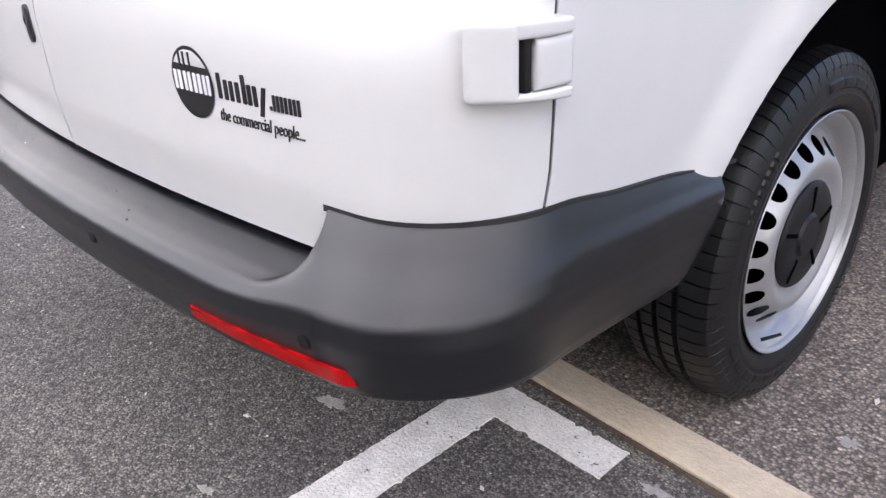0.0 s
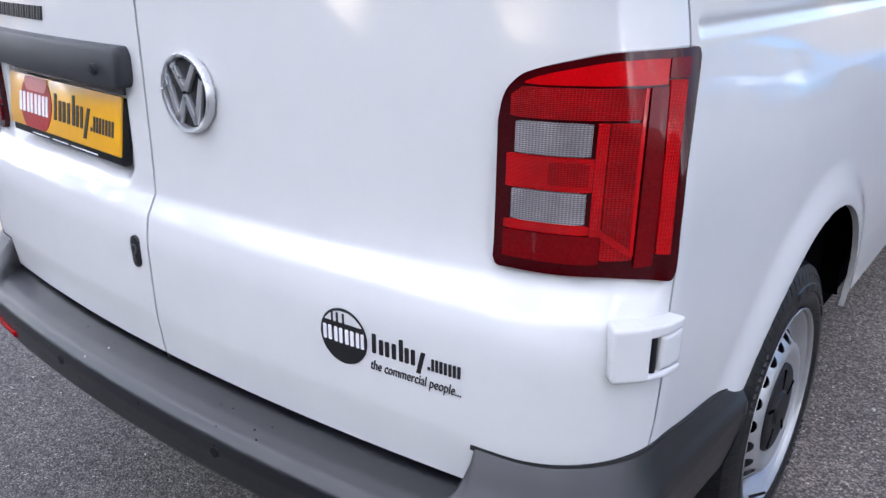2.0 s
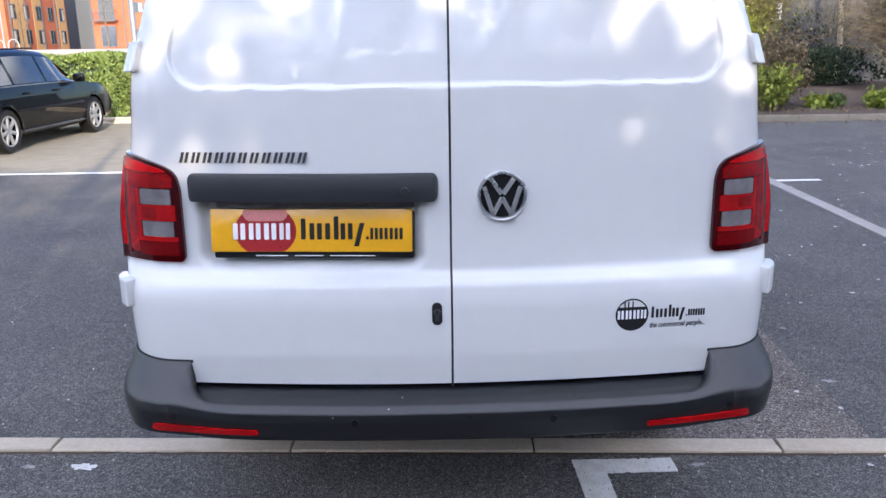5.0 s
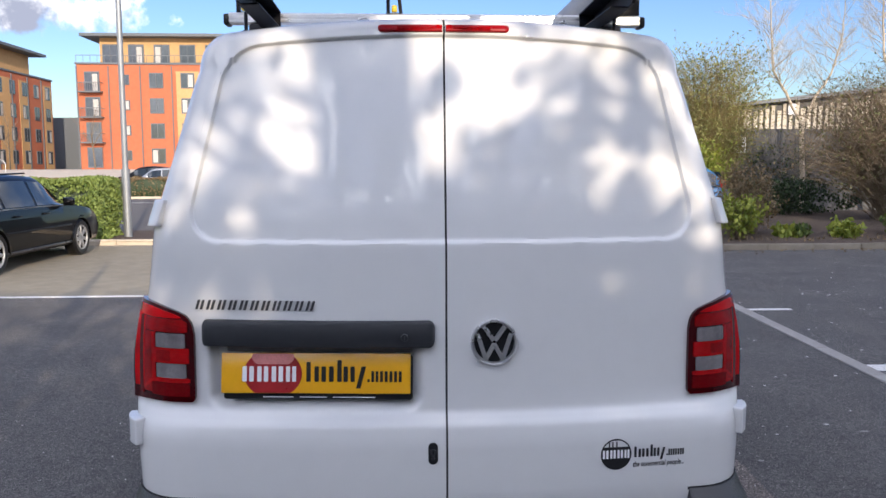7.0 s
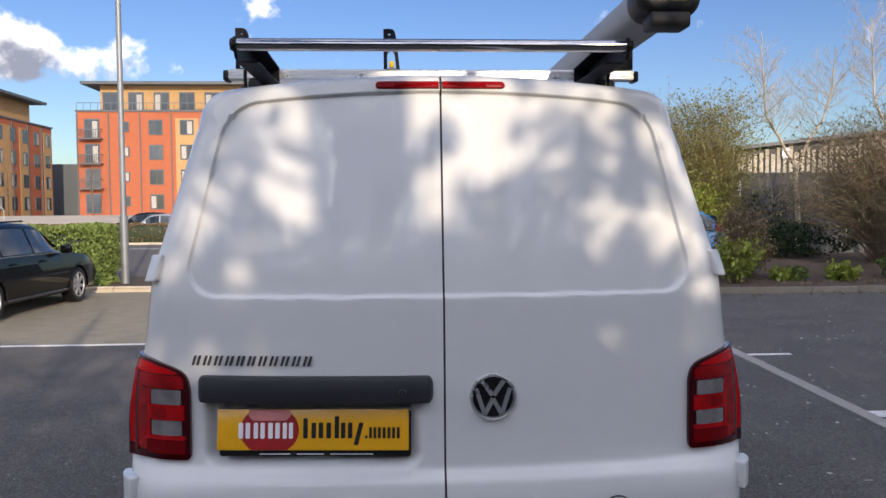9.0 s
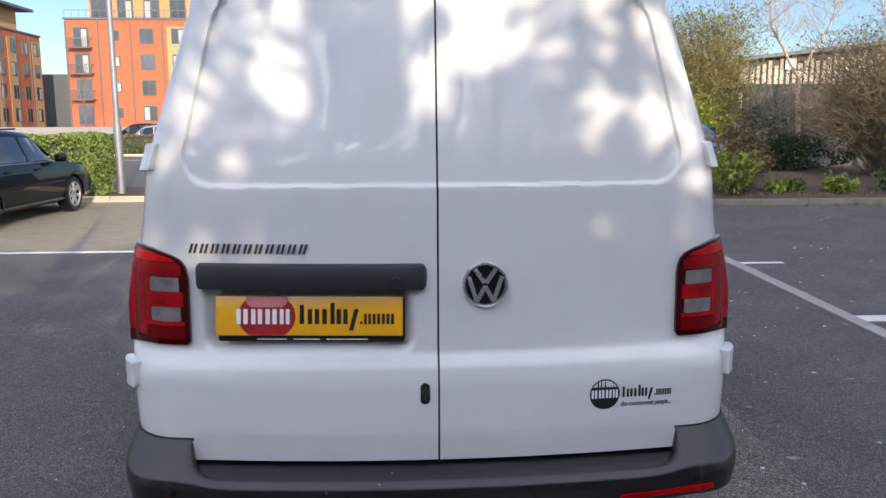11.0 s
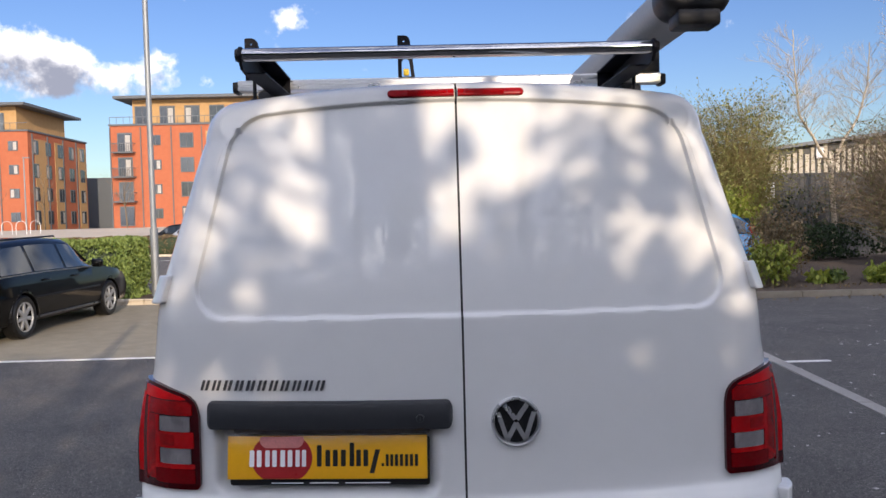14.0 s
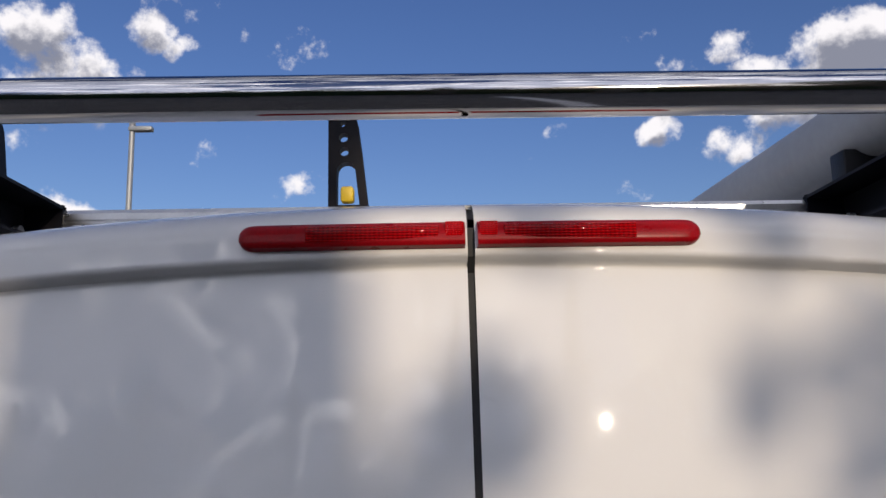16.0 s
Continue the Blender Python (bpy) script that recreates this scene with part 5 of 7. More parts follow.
for s, x in ((-1, -0.575), (1, 0.537)):
    # deep pressed channel from the bar back to the roller
    poly = [(ROLL_Y - 0.024, ROLL_Z + 0.008), (ROLL_Y - 0.010, ROLL_Z + 0.021), (ROLL_Y + 0.018, ROLL_Z + 0.021), (BAR_Y - 0.02, BAR_Z + 0.028), (BAR_Y - 0.02, BAR_Z - 0.030), (ROLL_Y + 0.06, ROLL_Z - 0.042), (ROLL_Y + 0.005, ROLL_Z - 0.037), (ROLL_Y - 0.028, ROLL_Z - 0.006)]
    arm = part("roller_arm", prism(poly, "x", x - 0.004, x + 0.004), M_BRACKET, rack, "black pressed steel arm", smooth=False)
    xi = x - s * 0.055
    for name, za, zb, ya in (("lower_flange", ROLL_Z - 0.042, BAR_Z - 0.030, ROLL_Y + 0.045), ("upper_flange", ROLL_Z + 0.020, BAR_Z + 0.022, ROLL_Y + 0.16)):
        bm = bmesh.new()
        grid_into(bm, [[(u, ya, za + h), (u, BAR_Y - 0.02, zb + h)] for u, h in ((x, 0), (xi, 0), (xi, 0.004), (x, 0.004), (x, 0))])
        part(name, bm, M_BRACKET, arm, smooth=False)
    part("end_plate", box(min(x, xi), max(x, xi), BAR_Y - 0.030, BAR_Y - 0.024, BAR_Z - 0.032, BAR_Z + 0.028), M_BRACKET, arm, smooth=False)
    xk = x - s * -0.045
    part("clamp_screw", rod((xk, BAR_Y - 0.10, BAR_Z + 0.006), (xk, BAR_Y - 0.10, BAR_Z - 0.055), 0.006, 0.006, 10), M_BLACK, arm)
    part("clamp_knob", lathe([(BAR_Z - 0.085, 0.0005), (BAR_Z - 0.083, 0.022), (BAR_Z - 0.068, 0.024), (BAR_Z - 0.050, 0.012), (BAR_Z - 0.048, 0.0005)], 16, "z"), M_BLACK, arm, "black clamp knob").location = (xk, BAR_Y - 0.10, 0)
    part("arm_bolt", rod((x - s * 0.012, BAR_Y - 0.05, BAR_Z - 0.012), (x + s * 0.004, BAR_Y - 0.05, BAR_Z - 0.012), 0.009, 0.009, 12), M_TUBE, arm)
    part("roller_cap", rod((x + s * 0.004, ROLL_Y, ROLL_Z), (x + s * 0.014, ROLL_Y, ROLL_Z), 0.020, 0.016, 24), M_BLACK, roller)


def load_stop(x):
    """An upright black ladder stop: a thick plate with a slot, round holes and a yellow thumb screw."""
    y0, y1 = BAR_Y - 0.010, BAR_Y + 0.010
    z0 = BAR_Z + 0.015
    circle = lambda cx, cz, r: [(cx + r * math.cos(6.283185 * k / 16), cz + r * math.sin(6.283185 * k / 16)) for k in range(16)]
    outline = [(0.0, 0.0), (0.056, 0.0), (0.051, 0.045), (0.046, 0.09), (0.041, 0.128), (0.038, 0.138), (0.031, 0.144), (0.022, 0.146), (0.003, 0.146), (0.0, 0.143)]
    slot = [(0.012, 0.012), (0.043, 0.012), (0.038, 0.055)] + [(0.025 + 0.0125 * math.cos(radians(a)), 0.060 + 0.0125 * math.sin(radians(a))) for a in range(10, 180, 20)] + [(0.012, 0.055)]
    bm = bmesh.new()
    edges = []
    for loop in (outline, slot, circle(0.022, 0.088, 0.0065), circle(0.021, 0.108, 0.0065), circle(0.020, 0.128, 0.0045)):
        vs = [bm.verts.new((x - 0.028 + a, y0, z0 + b)) for a, b in loop]
        edges += [bm.edges.new((vs[k], vs[(k + 1) % len(vs)])) for k in range(len(vs))]
    bmesh.ops.triangle_fill(bm, use_beauty=True, edges=edges)
    got = bmesh.ops.extrude_face_region(bm, geom=bm.faces[:])
    for v in got["geom"]:
        if isinstance(v, bmesh.types.BMVert):
            v.co.y = y1
    stop = part("load_stop", bm, M_BRACKET, rack, "upright black load stop", smooth=False)
    part("thumb_screw", box(x - 0.010, x + 0.008, y0 - 0.012, y0 + 0.008, z0 + 0.014, z0 + 0.036, 0.004), M_YPLAST, stop, "yellow thumb screw")


load_stop(-0.142)
load_stop(-0.640)

# ---- pipe carrier ----
carrier = thing("pipe_carrier", "grey metal pipe carrier tube with black end cap", "pipe carrier", pose(0, 0, 0))
CX0, CX1, CZ0, CZ1 = 0.541, 0.713, 2.150, 2.269


def tube_outline(g, n=6):
    pts = []
    for cx, cz, a0 in ((CX1 - 0.05, CZ1 - 0.05, 0), (CX0 + 0.05, CZ1 - 0.05, 90), (CX0 + 0.05, CZ0 + 0.05, 180), (CX1 - 0.05, CZ0 + 0.05, 270)):
        for k in range(n + 1):
            a = radians(a0 + 90 * k / n)
            pts.append((cx + (0.05 + g) * math.cos(a), cz + (0.05 + g) * math.sin(a)))
    return pts


part("tube", prism(tube_outline(-0.008), "y", 0.05, 3.10), M_TUBE, carrier, "grey anodised tube", angle=30)
def cap_shell():
    """A moulded cap whose front edge is rolled in softly."""
    bm = bmesh.new()
    rows = [[(x, y, z) for x, z in tube_outline(g)] for y, g in ((0.095, -0.004), (0.092, 0.003), (0.085, 0.005), (0.010, 0.005), (-0.006, 0.002), (-0.016, -0.004), (-0.023, -0.012), (-0.0255, -0.022), (-0.0260, -0.030))]
    vs = grid_into(bm, rows, closed=True)
    bm.faces.new(vs[-1])
    return bm


cap = part("end_cap", cap_shell(), M_BLACK, carrier, "black moulded end cap", angle=50)
part("cap_lip", box(0.570, 0.684, -0.026, 0.06, CZ0 - 0.034, CZ0 + 0.01, 0.010), M_BLACK, cap)
for x0, x1, z0, z1 in ((0.605, 0.622, 2.215, 2.234), (0.626, 0.643, 2.215, 2.234), (0.647, 0.664, 2.215, 2.234), (0.590, 0.604, 2.188, 2.204), (0.607, 0.621, 2.188, 2.204), (0.624, 0.638, 2.188, 2.204), (0.641, 0.655, 2.188, 2.204), (0.658, 0.672, 2.188, 2.204)):
    part("print_mark", box(x0, x1, -0.0265, -0.024, z0, z1), M_YPLAST, cap, "plain yellow print bar", smooth=False)
part("back_cap", prism(tube_outline(0.004), "y", 3.08, 3.16, 0.014), M_BLACK, carrier)
for y in (BAR_Y, 1.75, 2.95):
    part("tube_clamp", box(0.545, 0.69, y - 0.02, y + 0.02, BAR_Z + 0.012, CZ0 + 0.02, 0.004), M_BLACK, carrier)




# ---- car park ----
flat_strip("parking_line", -12.0, -2.4, 7.56, 7.66, M_LINE, "white painted bay line, worn", "road marking")
flat_strip("parking_line", 0.452, 0.558, -4.2, 0.555, M_LINE, "white painted bay line, chipped at the edges", "road marking")
flat_strip("parking_line", 0.558, 0.815, 0.462, 0.553, M_LINE, "short white end of a bay line", "road marking")
flat_strip("parking_line", 3.60, 3.70, 5.85, 6.62, M_LINE, "white paint beside the edging stones", "road marking", 3.0)
flat_strip("parking_line", 3.68, 4.20, 6.20, 6.29, M_LINE, "short white end of a bay line", "road marking")
flat_strip("parking_line", 3.50, 5.2, 3.62, 3.80, M_LINE, "white painted bay line, worn", "road marking")
bm = bmesh.new()
grid_into(bm, [[(x, y, 0.003) for x in (-30, -15, -8, -4.0, -1.0)] for y in (7.66, 10, 12, 14.0)])
tagged(part("road", bm, M_BAY), "worn tarmac of the parking bays, paled for the sunlight on it", "tarmac", kind="structure")
bm = bmesh.new()
grid_into(bm, [[(x, y, ground_z(y) + 0.02) for x in (-160, -80, -40, 10)] for y in (52, 55, 60, 65, 70, 75, 80, 96)])
tagged(part("pavement", bm, M_PAVING), "wide pale paving in front of the flats", "paving", kind="structure")
pavement = thing("pavement", "row of flush pale concrete edging stones", "edging", kind="structure")


def edging(x, y, turn, n, length=0.915, width=0.095, mat=None):
    me = None
    for k in range(n):
        if me is None:
            me = mesh_of("edging_stone", box(0.004, length - 0.004, 0, width, -0.1, 0.012, 0.004, None, 1), mat or M_CONCRETE)
        ob = new("edging_stone", me)
        ob.parent = pavement
        ob.matrix_world = pose(x, y, random.uniform(-0.002, 0.001), 0, 0, turn) @ Matrix.Translation((k * length, 0, 0))


edging(-7.9, 1.062, -3.1, 12)
flat_strip("joint", -7.9, 3.0, 1.048, 1.062, M_SOIL, "dirt-filled joint along the edging stones", "joint", -3.1, 0.0025, 0.003)
flat_strip("bay_surface", 0.10, 1.62, 0.715, 5.4, M_COARSE, "coarse brownish tarmac of the parking bay, lightened for open sky light", "tarmac", -3.1, 0.002, 0.004)
edging(3.40, 0.72, 86.85, 7, width=0.13, mat=M_EDGE)

# kerbs and beds
def kerb_run(x, y, turn, n, length=0.915, mat=None):
    run = thing("kerb", "pale concrete kerb stones along a planted bed", "kerb", kind="structure")
    me = mesh_of("kerb_stone", box(0.003, length - 0.003, 0, 0.125, -0.1, 0.115, 0.015), mat or M_CONCRETE)
    for k in range(n):
        ob = new("kerb_stone", me)
        ob.parent = run
        ob.matrix_world = pose(x, y, random.uniform(-0.004, 0.004), 0, 0, turn) @ Matrix.Translation((k * length, 0, 0))


kerb_run(-16.0, 13.90, 1.0, 13)
kerb_run(5.0, 12.30, 0.5, 22, mat=M_KERB)
kerb_run(-26.0, 38.0, 0.0, 18)
flat_strip("parking_line", -24.0, -8.0, 33.5, 33.62, M_LINE, "white painted line across the far lane", "road marking")


def bed(name, x0, x1, y0, y1, h, label):
    bm = bmesh.new()
    table = []
    for i in range(int((x1 - x0) / 0.5) + 1):
        row = []
        for j in range(int((y1 - y0) / 0.5) + 1):
            x, y = x0 + 0.5 * i, y0 + 0.5 * j
            row.append((x, y, 0.085 + h * smooth(0, 3, y - y0) + 0.05 * noise.noise((x * 1.3, y * 1.3, 0))))
        table.append(row)
    grid_into(bm, table)
    tagged(part(name, bm, M_SOIL), label, "planting bed", kind="structure")


bed("planting_bed", -16.0, -4.2, 14.05, 16.6, 0.02, "low bark-covered planting bed")
bed("planting_bed", 5.0, 25.0, 12.45, 19.5, 0.25, "sloping bed of bark mulch and leaf litter")


# ---- plants ----
def leaf_cloud(bm, spots, size, rng, stretch=1.0):
    """Small bent leaves at the given spots."""
    for p in spots:
        q = Euler((rng.uniform(0, 6.28), rng.uniform(0, 6.28), rng.uniform(0, 6.28))).to_matrix()
        s = size * rng.uniform(0.6, 1.4)
        a = [Vector((-0.5 * s, 0, 0)), Vector((0, -0.28 * s * stretch, 0.06 * s)), Vector((0.5 * s, 0, 0)), Vector((0, 0.28 * s * stretch, 0.06 * s))]
        v = [bm.verts.new(Vector(p) + q @ c) for c in a]
        bm.faces.new(v)


def shrub(name, label, x, y, z, rx, ry, h, mat, count, size, seed, stems=10, bark=None, gap=0.35, category="shrub", group=""):
    rng = random.Random(seed)
    ob = thing(name, label, category, pose(x, y, z), group)
    bm = bmesh.new()
    for k in range(stems):
        a, r = rng.uniform(0, 6.28), rng.uniform(0.2, 0.9)
        tip = (rx * r * math.cos(a), ry * r * math.sin(a), h * rng.uniform(0.6, 1.0) * math.sqrt(1 - 0.5 * r * r))
        mid = (tip[0] * 0.35 + rng.uniform(-0.1, 0.1), tip[1] * 0.35, tip[2] * 0.5)
        w = 0.012 + 0.012 * h / 2
        rod_into(bm, (tip[0] * 0.08, tip[1] * 0.08, -0.1), mid, w, w * 0.7, 5, False)
        rod_into(bm, mid, tip, w * 0.7, w * 0.2, 5, False)
        for q in range(4):
            f = rng.uniform(0.2, 0.95)
            s = Vector(mid).lerp(Vector(tip), f)
            e = s + Vector((rng.uniform(-1, 1) * rx, rng.uniform(-1, 1) * ry, rng.uniform(0.1, 0.6) * h)) * 0.3
            rod_into(bm, s, e, w * 0.35, w * 0.1, 4, False)
    part("stems", bm, bark or M_BARK, ob)
    bm = bmesh.new()
    spots = []
    while len(spots) < count:
        p = Vector((rng.uniform(-1, 1), rng.uniform(-1, 1), rng.uniform(-1, 1)))
        if p.length > 1 or p.length < 0.45 * rng.random():
            continue
        if noise.noise((p.x * 2.4 + seed, p.y * 2.4, p.z * 2.4)) < -gap * 0.4:
            continue
        bulge = 1 + 0.25 * noise.noise((p.x * 1.7, p.y * 1.7 + seed, p.z * 1.7))
        spots.append((p.x * rx * bulge, p.y * ry * bulge, h * 0.5 + p.z * h * 0.5 * bulge))
    leaf_cloud(bm, [s for s in spots if s[2] > 0.02], size, rng)
    part("foliage", bm, mat, ob, smooth=False)
    return ob


def hedge(name, label, x0, x1, y0, y1, z0, h, mat, count, size, seed):
    rng = random.Random(seed)
    ob = thing(name, label, "hedge", pose((x0 + x1) / 2, (y0 + y1) / 2, z0))
    hx, hy = (x1 - x0) / 2, (y1 - y0) / 2
    # solid dark box blocks light and stands for the hedge's shaded inside
    part("dark_core_box", box(0.12 - hx, hx - 0.12, -hy * 0.74, hy * 0.74, 0.0, h * 0.93, 0.12), M_LEAFD, ob)
    bm = bmesh.new()
    spots = []
    for k in range(count):
        x, y, z = rng.uniform(-1, 1), rng.uniform(-1, 1), rng.uniform(0.0, 1)
        f = rng.randrange(3)
        if f == 0:
            x = math.copysign(rng.uniform(0.9, 1.0), x)
        elif f == 1:
            y = math.copysign(rng.uniform(0.85, 1.0), y)
        else:
            z = rng.uniform(0.9, 1.0)
        b = 0.09 * noise.noise((x * hx * 1.6, y * hy * 2, z * h * 2 + seed)) - 0.10 * max(0.0, z - 0.8) * abs(y)
        spots.append((x * hx + b, y * hy + b, z * h + b))
    leaf_cloud(bm, spots, size, rng)
    part("foliage", bm, mat, ob, smooth=False)
    return ob


def branch(bm, a, d, length, r, depth, rng, tips, spread=0.55, lift=0.25):
    steps = 3
    p = Vector(a)
    d = Vector(d).normalized()
    for k in range(steps):
        q = p + d * (length / steps)
        r1 = r * (1 - 0.22 * (k + 1))
        rod_into(bm, p, q, r * (1 - 0.22 * k), max(r1, 0.002), 6 if r > 0.02 else 4, False)
        if depth > 0:
            for m in range(2 if k else 1):
                e = (d + Vector((rng.uniform(-1, 1), rng.uniform(-1, 1), rng.uniform(-0.4, 1) * lift * 2)) * spread * 1.5).normalized()
                branch(bm, q, e, length * rng.uniform(0.5, 0.72), max(r1 * 0.6, 0.003), depth - 1, rng, tips, spread, lift)
        p = q
        d = (d + Vector((rng.uniform(-1, 1), rng.uniform(-1, 1), rng.uniform(-0.2, 0.6))) * 0.16).normalized()
    tips.append(p)


def tree(name, label, x, y, z, h, r, seed, bark, depth=3, leaf=None, leaf_count=0, leaf_size=0.08, spread=0.55, trunk_frac=0.35, cloud=0.4, forks=3):
    rng = random.Random(seed)
    ob = thing(name, label, "tree", pose(x, y, z))
    bm = bmesh.new()
    top = Vector((rng.uniform(-0.2, 0.2), rng.uniform(-0.2, 0.2), h * trunk_frac))
    rod_into(bm, (0, 0, -0.2), top * 0.5, r * 1.15, r * 0.95, 10, False)
    rod_into(bm, top * 0.5, top, r * 0.95, r * 0.85, 10, False)
    tips = []
    branch(bm, top, (rng.uniform(-0.1, 0.1), rng.uniform(-0.1, 0.1), 1), h * 0.42, r * 0.8, depth, rng, tips, spread)
    for k in range(forks):
        a = 6.28 * k / forks + rng.uniform(0, 1)
        branch(bm, top * rng.uniform(0.7, 1.0), (math.cos(a) * 0.7, math.sin(a) * 0.7, 1), h * 0.34, r * 0.55, depth, rng, tips, spread)
    part("trunk", bm, bark, ob)
    if leaf:
        bm = bmesh.new()
        spots = []
        for k in range(leaf_count):
            t = tips[rng.randrange(len(tips))]
            spots.append(t + Vector((rng.gauss(0, cloud), rng.gauss(0, cloud), rng.gauss(0, cloud))))
        leaf_cloud(bm, spots, leaf_size, rng)
        part("crown", bm, leaf, ob, smooth=False)
    return ob


def twig_bush(name, label, x, y, z, rx, ry, h, count, seed, bark, leaf=None, leaves=0, leaf_size=0.05, upright=0.3, thick=0.012):
    """A thicket of arching shoots that spring from the base."""
    rng = random.Random(seed)
    ob = thing(name, label, "bush", pose(x, y, z))
    bm = bmesh.new()
    spots = []
    for k in range(count):
        a = rng.uniform(0, 6.283)
        reach = math.sqrt(rng.uniform(0.02, 1))
        top = h * rng.uniform(0.35, 1.0) * (1 - 0.45 * reach * (1 - upright))
        tip = Vector((rx * reach * math.cos(a), ry * reach * math.sin(a), top))
        base = Vector((tip.x * 0.15 + rng.uniform(-0.2, 0.2), tip.y * 0.15, -0.1))
        ctrl = Vector((tip.x * 0.45, tip.y * 0.45, top * rng.uniform(0.75, 1.15)))
        pts = []
        for i in range(6):
            t = i / 5
            pts.append(base * (1 - t) ** 2 + ctrl * 2 * t * (1 - t) + tip * t * t + Vector((rng.uniform(-1, 1), rng.uniform(-1, 1), rng.uniform(-1, 1))) * 0.05)
        w = thick * rng.uniform(0.6, 1.2)
        for i in range(5):
            rod_into(bm, pts[i], pts[i + 1], w * (1 - 0.17 * i), w * (1 - 0.17 * (i + 1)), 4, False)
        for i in range(7):
            t = rng.uniform(0.35, 1.0) * 4.99
            s0 = pts[int(t)].lerp(pts[int(t) + 1], t % 1)
            e = s0 + Vector((rng.uniform(-1, 1), rng.uniform(-1, 1), rng.uniform(-0.3, 1.0))) * 0.16 * h
            rod_into(bm, s0, e, w * 0.4, w * 0.15, 3, False)
            spots += [s0.lerp(e, rng.uniform(0.3, 1)), e]
    part("twig_growth", bm, bark, ob)
    if leaf:
        bm = bmesh.new()
        leaf_cloud(bm, [rng.choice(spots) + Vector((rng.gauss(0, 0.05), rng.gauss(0, 0.05), rng.gauss(0, 0.05))) for k in range(leaves)], leaf_size, rng)
        part("foliage", bm, leaf, ob, smooth=False)
    return ob


hedge("clipped_hedge", "clipped green hedge beside the car park kerb", -10.4, -6.27, 14.2, 15.6, 0.08, 1.28, M_LEAF, 30000, 0.075, 3)
hedge("brown_hedge", "low brown-green hedge beyond the far lane", -19.0, -11.5, 38.3, 39.6, 0.05, 1.0, M_LEAFB, 5000, 0.12, 4)
shrub("yellow_shrub", "small yellow shrub at the far kerb", -14.9, 38.6, 0.05, 0.5, 0.4, 0.7, M_LEAFY, 500, 0.1, 6, stems=4)
twig_bush("yellow_shrub", "yellow-green leafy shrub at the kerb", 6.62, 13.25, 0.1, 0.55, 0.42, 0.95, 70, 5, M_TWIG, M_LEAFL, 1500, 0.10, 0.5, 0.007)
twig_bush("russet_shrub", "russet and olive shrub behind the kerb", 6.95, 13.75, 0.1, 0.75, 0.50, 1.55, 110, 6, M_TWIG, M_LEAFB, 3600, 0.065, 0.7, 0.008)
twig_bush("yellow_thicket", "yellow upright thicket by the fence", 7.6, 18.1, 0.15, 1.1, 0.4, 2.0, 220, 15, M_LEAFL, M_LEAFL, 3600, 0.09, 0.9, 0.010)
twig_bush("twiggy_bush", "large dense bush of bare arching brown twigs", 11.7, 15.5, 0.15, 3.2, 2.0, 4.4, 900, 8, M_TWIG, M_LEAFO, 9000, 0.055, 0.30, 0.014)
twig_bush("olive_bush", "tall olive-green bush with upright shoots", 8.3, 19.0, 0.2, 1.5, 0.6, 4.6, 520, 9, M_OLIVESHOOT, M_LEAFS, 15000, 0.06, 0.85, 0.012)
for k, (x, y, sz) in enumerate(((7.65, 13.4, 0.24), (8.05, 13.5, 0.22), (8.95, 13.45, 0.36), (10.15, 13.4, 0.46), (11.2, 13.5, 0.42))):
    plant = twig_bush("low_plant", "low clump of broad green leaves in the bed", x, y, 0.12, sz, sz * 0.7, sz * 1.15, 26, 20 + k, M_LEAFG, M_LEAFL if k % 2 == 0 else M_LEAFG, 330, 0.13, 0.3, 0.006)
    tagged(plant, category="plant", group="low plants in the bed")
shrub("dark_undergrowth", "dark evergreen undergrowth by the fence", 9.4, 17.9, 0.2, 2.6, 0.8, 1.15, M_LEAFD, 5000, 0.09, 31, stems=20, category="bush")
shrub("ivy_growth", "dark ivy climbing the fence", 10.6, 19.7, 0.2, 1.3, 0.2, 2.1, M_LEAFD, 900, 0.09, 33, stems=8, category="climber", gap=0.9)


